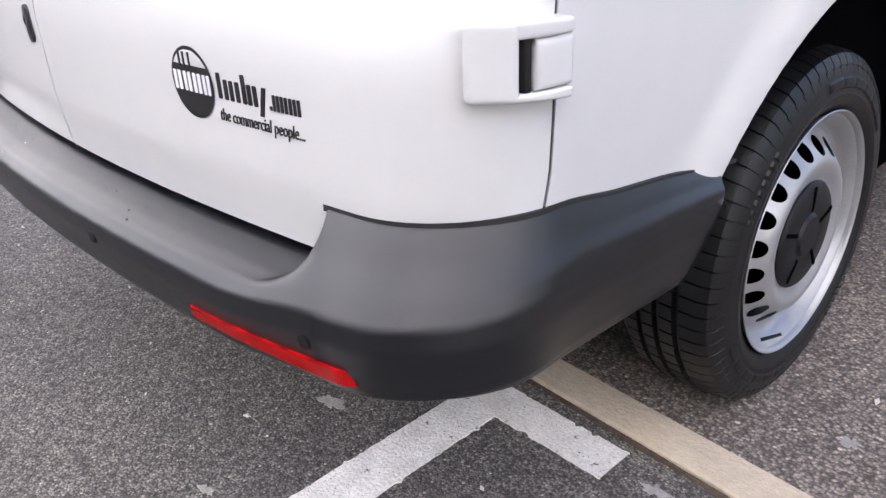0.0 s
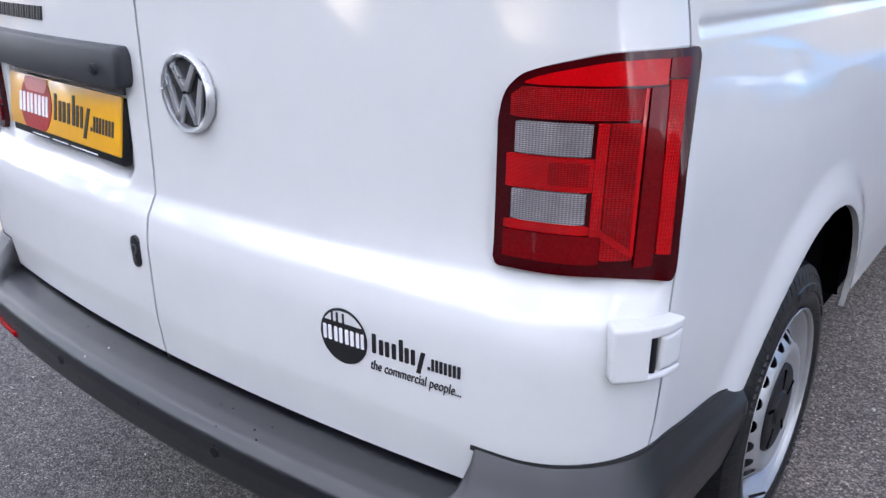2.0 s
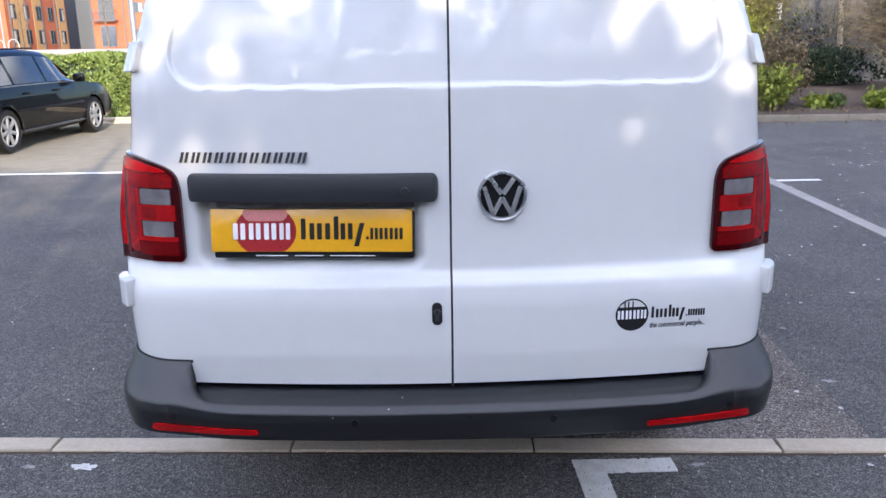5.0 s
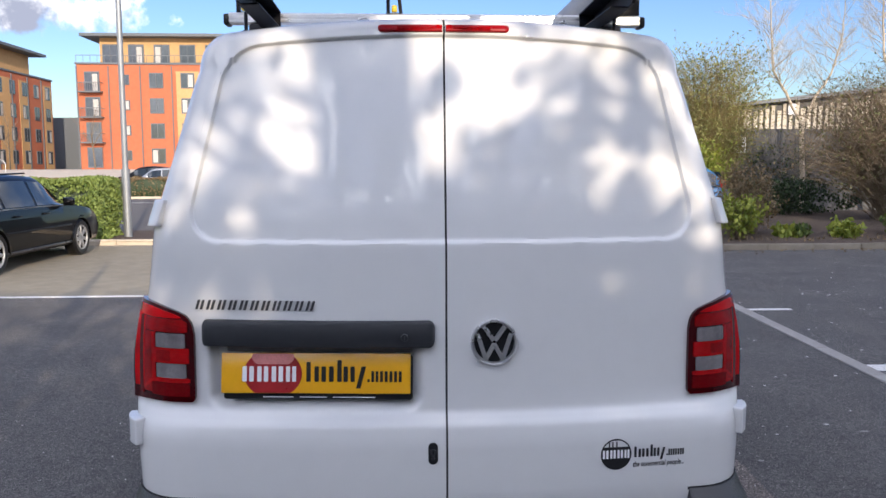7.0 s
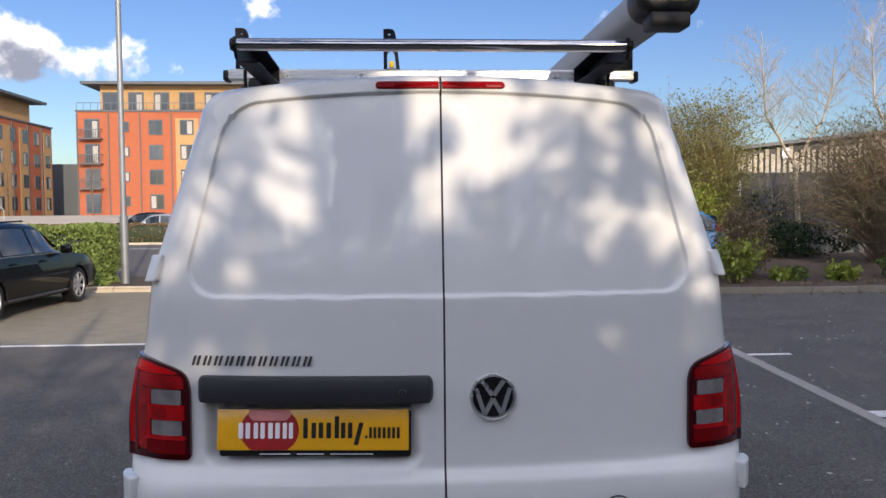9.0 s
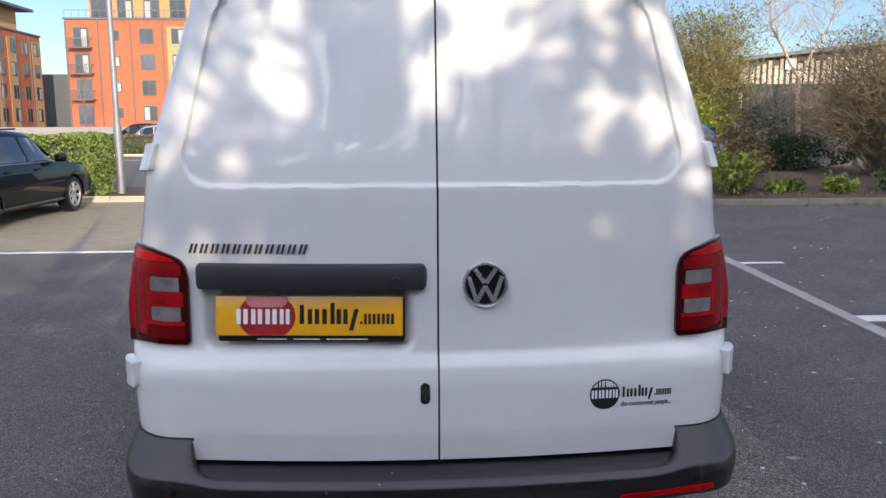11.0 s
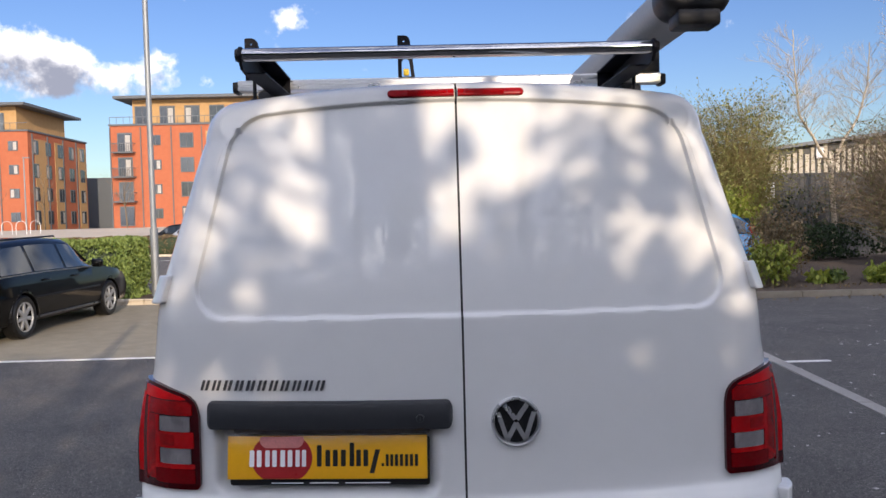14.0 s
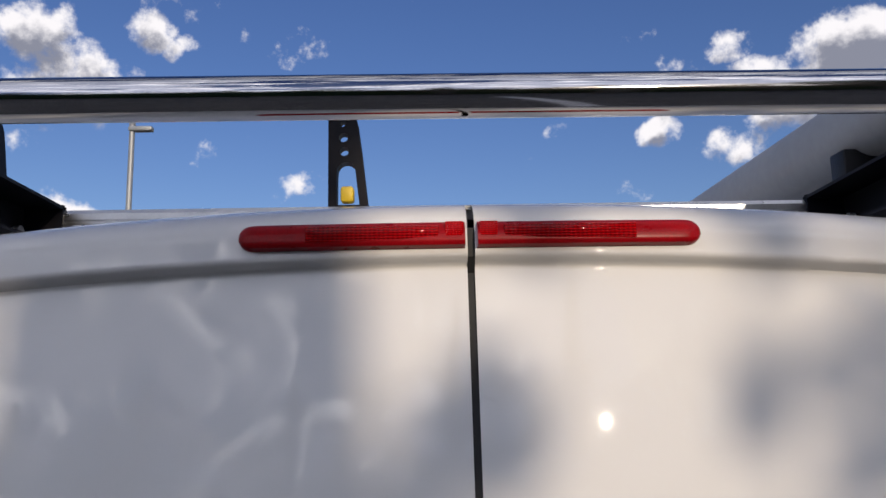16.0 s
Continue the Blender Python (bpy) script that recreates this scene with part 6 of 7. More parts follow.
def forked_tree(x, y, z, seed):
    """A slim tree whose stem forks above the fence into two arching limbs full of fine twigs."""
    rng = random.Random(seed)
    ob = thing("bare_tree", "pale bare tree with a forked trunk and fine twigs", "tree", pose(x, y, z))
    bm = bmesh.new()

    def limb(points, r0, r1, twigs, reach):
        pts = [Vector(p) for p in points]
        line = []
        for a, b in zip(pts, pts[1:]):
            line += [a.lerp(b, f / 4) + Vector((rng.uniform(-1, 1), rng.uniform(-1, 1), 0)) * 0.02 for f in range(4)]
        line.append(pts[-1])
        n = len(line) - 1
        for k in range(n):
            rod_into(bm, line[k], line[k + 1], r0 + (r1 - r0) * k / n, r0 + (r1 - r0) * (k + 1) / n, 7, False)
        for k in range(twigs):
            t = rng.uniform(0.25, 1.0) * (n - 0.01)
            p = line[int(t)].lerp(line[int(t) + 1], t % 1)
            tips = []
            a = rng.uniform(0, 6.283)
            branch(bm, p, (math.cos(a), math.sin(a), rng.uniform(0.3, 1.3)), reach * rng.uniform(0.5, 1.0) * (1.2 - 0.5 * t / n), 0.010, 2, rng, tips, 0.6, 0.5)

    limb([(0.1, 0, -0.2), (0.05, 0, 1.2), (0.0, 0, 2.5)], 0.075, 0.065, 0, 0)
    limb([(0.0, 0, 2.5), (-0.5, 0.05, 3.4), (-0.85, 0.1, 4.0), (-0.95, 0.1, 5.2), (-1.0, 0.1, 6.3)], 0.048, 0.012, 34, 1.0)
    limb([(0.0, 0, 2.5), (0.35, 0, 3.3), (0.75, 0, 3.9), (1.0, 0, 4.8), (1.05, 0, 5.9)], 0.043, 0.011, 28, 0.9)
    part("trunk", bm, M_PALEBARK, ob)


forked_tree(10.95, 19.2, 0.2, 4)
forked_tree(13.6, 18.4, 0.4, 7)
for k, (x, y) in enumerate(((-47.0, 84.0), (-33.5, 86.0), (-44.5, 90.0))):
    tree("bare_tree", "small leafless street tree", x, y, 1.3, 7.0, 0.08, 90 + k, M_TWIG, 2, spread=0.5, trunk_frac=0.4)

# fence and timber building
fence = thing("fence", "tall weathered grey timber board fence", "fence", kind="structure")
me = mesh_of("fence_board", box(0, 0.145, 0, 0.022, 0, 2.55, 0.003, None, 1), M_FENCE)
for k in range(150):
    ob = new("fence_board", me)
    ob.parent = fence
    ob.matrix_world = pose(4.0 + 0.15 * k, 20.0 + random.uniform(0, 0.01), 0.1 + random.uniform(-0.01, 0.01))
sign = thing("fence_sign", "small white notice with dark marks on the fence", "sign")
part("board", box(9.47, 9.73, 19.975, 19.995, 1.95, 2.40, 0.004), M_WHITE, sign)
for z in (2.28, 2.19, 2.08, 2.02):
    part("print_bar", box(9.52, 9.68, 19.968, 19.976, z, z + 0.05, 0.0), M_INK, sign, smooth=False)
barn = thing("timber_building", "long building clad in pale silvered upright timber boards", "building")


def eaves(x):
    return 4.14 + 0.11 * (x - 14.4)


part("wall", prism([(10.5, 0.0), (27.0, 0.0), (27.0, eaves(27.0) - 0.05), (10.5, eaves(10.5) - 0.05)], "y", 30.1, 42.0), M_FENCE, barn, smooth=False)
me = mesh_of("cladding_board", box(0, 1, 0, 0.06, 0, 1, 0.0), M_TIMBER, smooth=False)
rngb = random.Random(12)
for k in range(66):
    ob = new("cladding_board", me)
    ob.parent = barn
    x = 10.5 + 0.25 * k
    ob.matrix_world = pose(x + rngb.uniform(-0.02, 0.02), 30.02 + rngb.uniform(-0.02, 0.02), 0.1) @ Matrix.Diagonal((rngb.uniform(0.13, 0.20), 1, eaves(x) - rngb.uniform(0.15, 0.5), 1))
part("roof", prism([(10.2, eaves(10.2) - 0.04), (27.3, eaves(27.3) - 0.04), (27.3, eaves(27.3) + 0.10), (10.2, eaves(10.2) + 0.10)], "y", 29.6, 42.4), M_ROOF, barn, smooth=False)
part("wall_sign", box(15.9, 16.2, 29.9, 29.98, 3.7, 4.15, 0.004), M_WHITE, barn, smooth=False)

# lamp post
post = thing("street_lamp", "galvanised steel lamp post with a small lantern", "street lamp", pose(-6.0, 15.0, 0.1))
part("base_sleeve", rod((0, 0, -0.1), (0, 0, 1.45), 0.085, 0.085, 20), M_POST, post)
part("column", rod((0, 0, 1.45), (0, 0, 7.0), 0.062, 0.055, 20), M_POST, post)
part("lantern", box(-0.06, 0.42, -0.09, 0.09, 6.86, 6.96, 0.03), M_POST, post)
part("cap", rod((0, 0, 7.0), (0, 0, 7.06), 0.07, 0.05, 16), M_POST, post)

# ---- parked cars ----
def estate_car(name, label, m, paint, length=4.82, width=1.86, height=1.48, wb=2.82, estate=True):
    """A car facing +y; its origin is on the ground under its middle."""
    car = thing(name, label, "car", m)
    L, W, H = length / 2, width / 2, height
    rear = -L
    belt = [(-1.0, 0.60), (-0.97, 0.86), (-0.90, 0.93), (-0.3, 0.95), (0.42, 0.93), (0.70, 0.86), (0.90, 0.76), (0.97, 0.62), (1.0, 0.50)]
    roof = [(-1.0, 0.60), (-0.965, 0.92), (-0.86, 1.32), (-0.74, 1.43), (-0.2, 1.48), (0.12, 1.44), (0.42, 0.96), (0.70, 0.87), (0.90, 0.77), (0.97, 0.62), (1.0, 0.50)] if estate else [(-1.0, 0.60), (-0.95, 0.90), (-0.84, 1.20), (-0.66, 1.40), (-0.2, 1.48), (0.15, 1.42), (0.52, 0.98), (0.80, 0.84), (0.94, 0.72), (0.98, 0.6), (1.0, 0.5)]
    bm = bmesh.new()
    rows = []
    for i in range(121):
        t = -1 + 2 * i / 120
        zb, zr = curve_at(belt, t) * H / 1.48, curve_at(roof, t) * H / 1.48
        taper = 1 - 0.13 * smooth(0.65, 1.0, abs(t)) ** 1.5
        row = []
        cab = max(0.0, zr - zb)
        half = [(0.80, 0.20), (0.93, 0.24), (0.955, 0.29), (0.97, 0.34), (0.98, 0.39), (0.985, 0.44), (0.99, 0.49), (0.994, 0.54), (0.998, 0.59), (1.0, 0.63), (0.997, 0.67), (0.990, 0.72), (0.982, 0.77)]
        pts = [(W * a * taper, b if b < zb else zb) for a, b in half] + [(W * 0.955 * taper, zb)]
        if cab > 0.05:
            pts += [(W * (0.955 - 0.24 * f) * taper, zb + cab * f) for f in (0.3, 0.6, 0.85)]
            pts += [(W * 0.66 * taper, zb + cab * 0.97), (W * 0.4 * taper, zr), (0, zr + 0.01)]
        else:
            pts += [(W * 0.9 * taper, zb + 0.01), (W * 0.8 * taper, zb + 0.02), (W * 0.6 * taper, zb + 0.03), (W * 0.5 * taper, zb + 0.035), (W * 0.3 * taper, zb + 0.04), (0, zb + 0.04)]
        rows.append([Vector((x, L * t, z)) for x, z in pts] + [Vector((-x, L * t, z)) for x, z in pts[-2::-1]])
    vs = grid_into(bm, rows)
    bm.faces.new(vs[0])
    bm.faces.new(vs[-1])
    R = 0.325
    for side in (-1, 1):
        for ay in (-wb / 2, wb / 2 + 0.02):
            dead = [v for v in bm.verts if v.co.x * side > W * 0.5 and math.hypot(v.co.y - ay, v.co.z - R) < R + 0.03]
            for v in dead:
                v.co.x = side * W * 0.62
    part("body", bm, paint, car, angle=45)
    for side in (-1, 1):
        for ay in (-wb / 2, wb / 2 + 0.02):
            lip = bmesh.new()
            grid_into(lip, [[(side * (W * 0.985 + dx), ay + rr * math.cos(radians(q)), R + rr * math.sin(radians(q))) for q in range(-8, 189, 7)] for dx, rr in ((-0.10, R + 0.028), (0.006, R + 0.028), (0.013, R + 0.036), (0.010, R + 0.060), (-0.02, R + 0.078))])
            part("arch_lip", lip, paint, car)
            wh = new("wheel")
            wh.parent = car
            wh.location = (0, ay, R)
            s = side
            tyre = part("tyre", lathe([(s * (W - 0.22), 0.21), (s * (W - 0.22), 0.30), (s * (W - 0.19), R), (s * (W - 0.04), R), (s * (W - 0.008), R - 0.03), (s * (W - 0.006), 0.25), (s * (W - 0.015), 0.225)], 40), M_RUBBER, wh)
            part("rim", lathe([(s * (W - 0.02), 0.225), (s * (W - 0.012), 0.222), (s * (W - 0.03), 0.205), (s * (W - 0.07), 0.20), (s * (W - 0.09), 0.0005)], 40), M_DARK, wh)
            for k in range(7):
                a = 6.283185 * k / 7
                bm = box(min(s * (W - 0.055), s * (W - 0.018)), max(s * (W - 0.055), s * (W - 0.018)), -0.026, 0.026, 0.0, 0.21, 0.008)
                bmesh.ops.transform(bm, matrix=Matrix.Rotation(a, 4, "X"), verts=bm.verts[:])
                part("spoke", bm, M_STEEL, wh)
            part("rim_ring", lathe([(s * (W - 0.03), 0.198), (s * (W - 0.010), 0.204), (s * (W - 0.008), 0.222), (s * (W - 0.03), 0.226)], 40), M_STEEL, wh)
        # glass house
        def side_glass(y0, y1, top0, top1, zb0):
            n = 8
            bm = bmesh.new()
            table = []
            for i in range(n + 1):
                y = y0 + (y1 - y0) * i / n
                t = y / L
                zb, zr = curve_at(belt, t) * H / 1.48, curve_at(roof, t) * H / 1.48
                f1 = 0.80
                row = []
                for f in (0.05, 0.4, f1):
                    row.append((side * (W * (0.955 - 0.24 * f) + 0.006), y, zb + max(0.02, (zr - zb)) * f))
                table.append(row)
            grid_into(bm, table)
            return bm
        for y0, y1 in ((-L * 0.80, -L * 0.46), (-L * 0.43, -L * 0.06), (-L * 0.03, L * 0.33)):
            part("side_window", side_glass(y0, y1, 0, 0, 0), M_CARGLASS, car)
        bm = bmesh.new()
        table = []
        for i in range(25):
            y = -L * 0.82 + (L * 0.40 + L * 0.82) * i / 24
            zb = curve_at(belt, y / L) * H / 1.48
            xx = side * (W * 0.953 + 0.008)
            table.append([(xx - side * 0.02, y, zb - 0.008), (xx, y, zb - 0.006), (xx, y, zb + 0.010), (xx - side * 0.02, y, zb + 0.012)])
        grid_into(bm, table)
        if estate:
            part("rubbing_strip", box(min(side * (W - 0.01), side * (W + 0.012)), max(side * (W - 0.01), side * (W + 0.012)), -L * 0.47, L * 0.42, 0.575, 0.605, 0.006), M_BLACK, car)
            part("sill_strip", box(min(side * W * 0.95, side * (W * 0.975 + 0.008)), max(side * W * 0.95, side * (W * 0.975 + 0.008)), -L * 0.46, L * 0.43, 0.27, 0.305, 0.006), M_DCHROME, car, "dull metal sill strip")
        part("window_trim", bm, M_ALU if estate else M_BLACK, car, "bright window trim" if estate else "")
        part("tail_light", box(min(side * W * 0.70, side * W * 0.90), max(side * W * 0.70, side * W * 0.90), rear - 0.005, rear + 0.12, 0.74, 1.22 if estate else 0.95, 0.03, pose(0, 0.08, 0.0, -6, 0, 0)), M_RED, car, "red rear light")
        part("head_light", box(min(side * W * 0.60, side * W * 0.84), max(side * W * 0.60, side * W * 0.84), L - 0.16, L - 0.04, 0.60, 0.74, 0.04), M_CLEAR, car)
        part("door_mirror", box(min(side * (W - 0.02), side * (W + 0.17)), max(side * (W - 0.02), side * (W + 0.17)), L * 0.30, L * 0.30 + 0.10, 0.93, 1.07, 0.035), paint, car)
        for y in (-L * 0.36, L * 0.02):
            part("door_handle", box(min(side * (W - 0.03), side * (W + 0.012)), max(side * (W - 0.03), side * (W + 0.012)), y, y + 0.2, 0.82, 0.85, 0.01), paint, car)
        if estate:
            part("roof_rail", rod((side * W * 0.60, -L * 0.72, 1.46), (side * W * 0.60, L * 0.08, 1.49), 0.014, 0.014, 8), M_BLACK, car)
    bm = bmesh.new()
    grid_into(bm, [[(x, L * t - 0.012, z) for x in np.linspace(-W * k, W * k, 5)] for t, z, k in ((-0.962, 0.95, 0.70), (-0.91, 1.15, 0.64), (-0.865, 1.33, 0.58))])
    part("rear_window", bm, M_CARGLASS, car)
    bm = bmesh.new()
    grid_into(bm, [[(x, L * t + 0.02, z + 0.015) for x in np.linspace(-W * k, W * k, 5)] for t, z, k in ((0.40, 1.00, 0.80), (0.26, 1.22, 0.74), (0.15, 1.38, 0.66))])
    part("windscreen", bm, M_CARGLASS, car)
    part("rear_bumper", box(-W * 0.86, W * 0.86, rear - 0.04, rear + 0.15, 0.34, 0.60, 0.04), M_BLACK if estate else paint, car)
    part("number_plate", box(-0.26, 0.26, rear - 0.02, rear + 0.04, 0.74, 0.85, 0.004), M_YELLOW, car, "plain yellow plate")
    return car


estate_car("estate_car", "black estate car with silver alloy wheels parked in a bay", pose(-6.9, 11.0, 0, 0, 0, -2), M_CARBLACK)
estate_car("blue_car", "bright blue hatchback behind the shrubs", pose(5.75, 16.9, 0.12, 0, 0, 85), M_CARBLUE, 4.0, 1.75, 1.55, 2.5, False)
estate_car("silver_car", "silver hatchback parked in the distance", pose(-13.6, 43.0, ground_z(43.0), 0, 0, 100), M_CARSILVER, 4.0, 1.75, 1.5, 2.5, False)
estate_car("dark_car", "dark hatchback parked in the distance", pose(-15.5, 46.5, ground_z(46.5), 0, 0, 100), M_CARBLACK, 4.0, 1.75, 1.5, 2.5, False)

# ---- apartment buildings ----
def apartment(name, m, width, depth, storeys=4, buff_bays=(), seed=1, side_bands=()):
    """A brick block of flats; its front lies along x at y=0, the ground at z=0."""
    rng = random.Random(seed)
    ob = thing(name, "orange-red brick block of flats with a set-back buff top storey", "apartment building", m, "blocks of flats")
    H = 3.02
    top = storeys * H
    bays = int(width / 3.6)
    bw = width / bays
    part("wall", box(0, width, 0, depth, -2, top + 0.5), M_BRICK, ob, smooth=False)
    part("parapet", box(-0.15, width + 0.15, -0.15, depth + 0.15, top + 0.5, top + 0.72), M_ROOF, ob, smooth=False)
    part("top_storey", box(2.2, width - 2.2, 1.8, depth - 1.8, top + 0.5, top + 3.9), M_BUFF, ob, smooth=False)
    part("roof", box(0.4, width - 0.4, 0.2, depth - 0.2, top + 3.9, top + 4.25), M_ROOF, ob, smooth=False)
    win = mesh_of("window_pane", box(0, 1, -0.02, 0.02, 0, 1), M_GLASS_FAR, smooth=False)
    fra = mesh_of("window_frame", box(-0.06, 1.06, -0.05, 0.03, -0.06, 1.06), M_FRAME, smooth=False)
    cur = mesh_of("window_curtain", box(0, 1, -0.015, 0.015, 0, 1), M_CURTAIN, smooth=False)

    def window(face, a, z, w, h, y=0.0, balcony=False):
        base = Matrix.Identity(4) if face == 0 else pose(width, 0, 0, 0, 0, 90) if face == 1 else pose(0, depth, 0, 0, 0, -90)
        for me, off, k in ((fra, -0.03, 1), (win, -0.09, 1)):
            o = new("window_frame" if me is fra else "window_pane", me)
            o.parent = ob
            o.matrix_basis = base @ pose(a, y + off, z) @ Matrix.Diagonal((w, 1, h, 1))
        if rng.random() < 0.55:
            o = new("window_curtain", cur)
            o.parent = ob
            o.matrix_basis = base @ pose(a + w * rng.choice((0.05, 0.55)), y - 0.12, z + 0.05) @ Matrix.Diagonal((w * 0.38, 1, h * 0.9, 1))
        o = new("window_mullion", fra)
        o.parent = ob
        o.matrix_basis = base @ pose(a + w * 0.48, y - 0.09, z) @ Matrix.Diagonal((0.05, 1, h, 1))
        if balcony:
            bm = bmesh.new()
            box_into(bm, a - 0.5, a + w + 0.5, y - 1.1, y - 0.05, z - 0.22, z - 0.06)
            bmesh.ops.transform(bm, matrix=base, verts=bm.verts[:])
            bal = part("balcony", bm, M_FRAME, ob, smooth=False)
            bm = bmesh.new()
            for q in range(12):
                x = a - 0.48 + (w + 0.96) * q / 11
                box_into(bm, x - 0.02, x + 0.02, y - 1.09, y - 1.05, z - 0.06, z + 0.95)
            box_into(bm, a - 0.5, a + w + 0.5, y - 1.1, y - 1.04, z + 0.92, z + 1.0)
            box_into(bm, a - 0.5, a - 0.45, y - 1.1, y, z + 0.92, z + 1.0)
            box_into(bm, a + w + 0.45, a + w + 0.5, y - 1.1, y, z + 0.92, z + 1.0)
            bmesh.ops.transform(bm, matrix=base, verts=bm.verts[:])
            part("balcony_rail", bm, M_FRAME, bal, smooth=False)

    for s in range(storeys):
        z = s * H + 0.55
        for b in range(bays):
            x = b * bw + bw * 0.5
            if b == 0:
                window(0, x - 0.9, z - 0.2, 1.6, 2.2, 0, s > 0)
            elif b % 3 == 1:
                window(0, x - 0.6, z + 0.6, 1.1, 1.1)
            else:
                window(0, x - 0.75, z + 0.25, 1.5, 1.65)
        for f, face in ((0, 1), (1, 2)):
            for b in range(int(depth / 3.4)):
                x = b * 3.4 + 1.2
                window(face, x, z + 0.25, 1.3, 1.65)
    for b in range(bays):
        window(0, 2.6 + b * (width - 5.2) / bays, top + 0.8, 1.7, 2.2, 1.8)
    for b in buff_bays:
        part("buff_panel", box(b * bw + 0.5, b * bw + bw - 0.5, -0.05, 0.02, 0, top - 0.3), M_BUFF, ob, smooth=False)
    for f0, f1 in side_bands:
        part("buff_panel", box(width - 0.02, width + 0.05, depth * f0, depth * f1, 0, top - 0.3), M_BUFF, ob, smooth=False)
    for f in (0.06, 0.30, 0.56, 0.80) if side_bands else ():
        part("downpipe", box(width, width + 0.14, depth * f - 0.08, depth * f + 0.08, -1, top + 0.3), M_FRAME, ob, smooth=False)
    for b in range(bays):
        part("downpipe", box(b * bw - 0.06, b * bw + 0.06, -0.14, 0.0, -1, top + 0.3), M_FRAME, ob, smooth=False)
    bm = bmesh.new()
    for q in range(int(width * 1.2)):
        box_into(bm, q / 1.2 - 0.02, q / 1.2 + 0.02, -0.02, 0.02, top + 0.72, top + 1.6)
    box_into(bm, 0, width, -0.03, 0.03, top + 1.55, top + 1.62)
    part("roof_rail", bm, M_FRAME, ob, smooth=False)
    return ob


apartment("apartment_building", pose(-39.0, 96.0, 1.3), 30.0, 14.0, 4, (3, 6), 2)
apartment("apartment_building", pose(-79.4, 99.0, 1.3, 0, 0, 0), 28.8, 17.0, 4, (2, 5), 5, ((0.10, 0.28), (0.42, 0.55), (0.84, 0.98)))
low = thing("low_building", "low dark grey building between the blocks of flats", "building")
part("wall", box(-58.0, -36.0, 128.0, 140.0, 0, 9.5), M_ROOF, low, smooth=False)

for k in range(10):
    bm = bmesh.new()
    pts = [Vector((0.55 * math.cos(radians(a)), 0, 0.75 + 0.45 * math.sin(radians(a)))) for a in range(0, 181, 20)]
    pts = [Vector((0.55, 0, 0))] + pts + [Vector((-0.55, 0, 0))]
    for a, b in zip(pts, pts[1:]):
        rod_into(bm, a, b, 0.022, 0.022, 6, False)
    ob = tagged(part("cycle_hoop", bm, M_WHITE), "white tubular cycle stand on the paving", "cycle stand", "row of cycle stands")
    ob.matrix_world = pose(-46.0 + 1.25 * k, 68.0, ground_z(68.0), 0, 0, 70)
far_post = thing("street_lamp", "slim grey lamp post in front of the flats", "street lamp", pose(-41.6, 80.0, 1.3))
part("column", rod((0, 0, -0.2), (0, 0, 7.6), 0.09, 0.06, 10), M_POST, far_post)
part("lantern", box(-0.1, 0.6, -0.12, 0.12, 7.5, 7.62, 0.03), M_POST, far_post)

# ---- small marks on the tarmac ----
def paint_blot(x, y, r, seed, mat):
    """A thin uneven splash: a smooth wavering outline and a few droplets beside it."""
    rng = random.Random(seed)
    n = 40
    ph = [rng.uniform(0, 6.28) for k in range(4)]
    rad = lambda a: r * (0.72 + 0.16 * math.sin(2 * a + ph[0]) + 0.14 * math.sin(5 * a + ph[1]) + 0.10 * math.sin(9 * a + ph[2]) + 0.06 * math.sin(14 * a + ph[3]))
    poly = [(x + rad(6.283185 * k / n) * math.cos(6.283185 * k / n), y + 0.55 * rad(6.283185 * k / n) * math.sin(6.283185 * k / n)) for k in range(n)]
    ob = part("paint_blot", prism(poly, "z", -0.01, 0.0022), mat, smooth=False)
    tagged(ob, "small dried blot of pale paint on the tarmac", "paint blot", "paint blots", kind="structure")


for k, (x, y, r) in enumerate(((0.28, 0.263, 0.04), (0.322, -0.048, 0.022), (1.086, 0.856, 0.03), (0.90, 0.505, 0.03), (-1.331, 0.60, 0.055), (-1.536, 0.61, 0.03), (-1.66, 0.60, 0.035), (1.717, 1.181, 0.035), (2.645, 2.273, 0.03), (1.811, 1.845, 0.02))):
    paint_blot(x, y, r, 200 + k, M_LINE if k == 4 else M_BLOT)
rngs = random.Random(5)
bm = bmesh.new()
for k in range(420):
    x, y = rngs.uniform(-2.6, 3.2), rngs.uniform(-2.0, 3.0)
    r = rngs.uniform(0.002, 0.006) if k % 12 else rngs.uniform(0.006, 0.011)
    q = Euler((rngs.uniform(0, 6), rngs.uniform(0, 6), rngs.uniform(0, 6))).to_matrix()
    c = Vector((x, y, 0.004 + r * 0.4))
    vs = [bm.verts.new(c + q @ (Vector(v) * r * rngs.uniform(0.7, 1.3))) for v in ((1, 0, 0), (-1, 0, 0), (0, 0.7, 0), (0, -0.7, 0), (0, 0, 0.5), (0, 0, -0.5))]
    for f in ((0, 2, 4), (2, 1, 4), (1, 3, 4), (3, 0, 4), (2, 0, 5), (1, 2, 5), (3, 1, 5), (0, 3, 5)):
        bm.faces.new([vs[i] for i in f])
for k in range(620):
    x, y = rngs.uniform(1.5, 7.5), rngs.uniform(-1.5, 11.5)
    r = rngs.uniform(0.006, 0.018)
    c = Vector((x, y, 0.004 + r * 0.15))
    vs = [bm.verts.new(c + Vector((r * math.cos(a) * rngs.uniform(0.5, 1.4), r * math.sin(a) * rngs.uniform(0.5, 1.4), rngs.uniform(-0.1, 0.3) * r))) for a in (0, 1.2, 2.5, 3.8, 5.0)]
    bm.faces.new(vs)
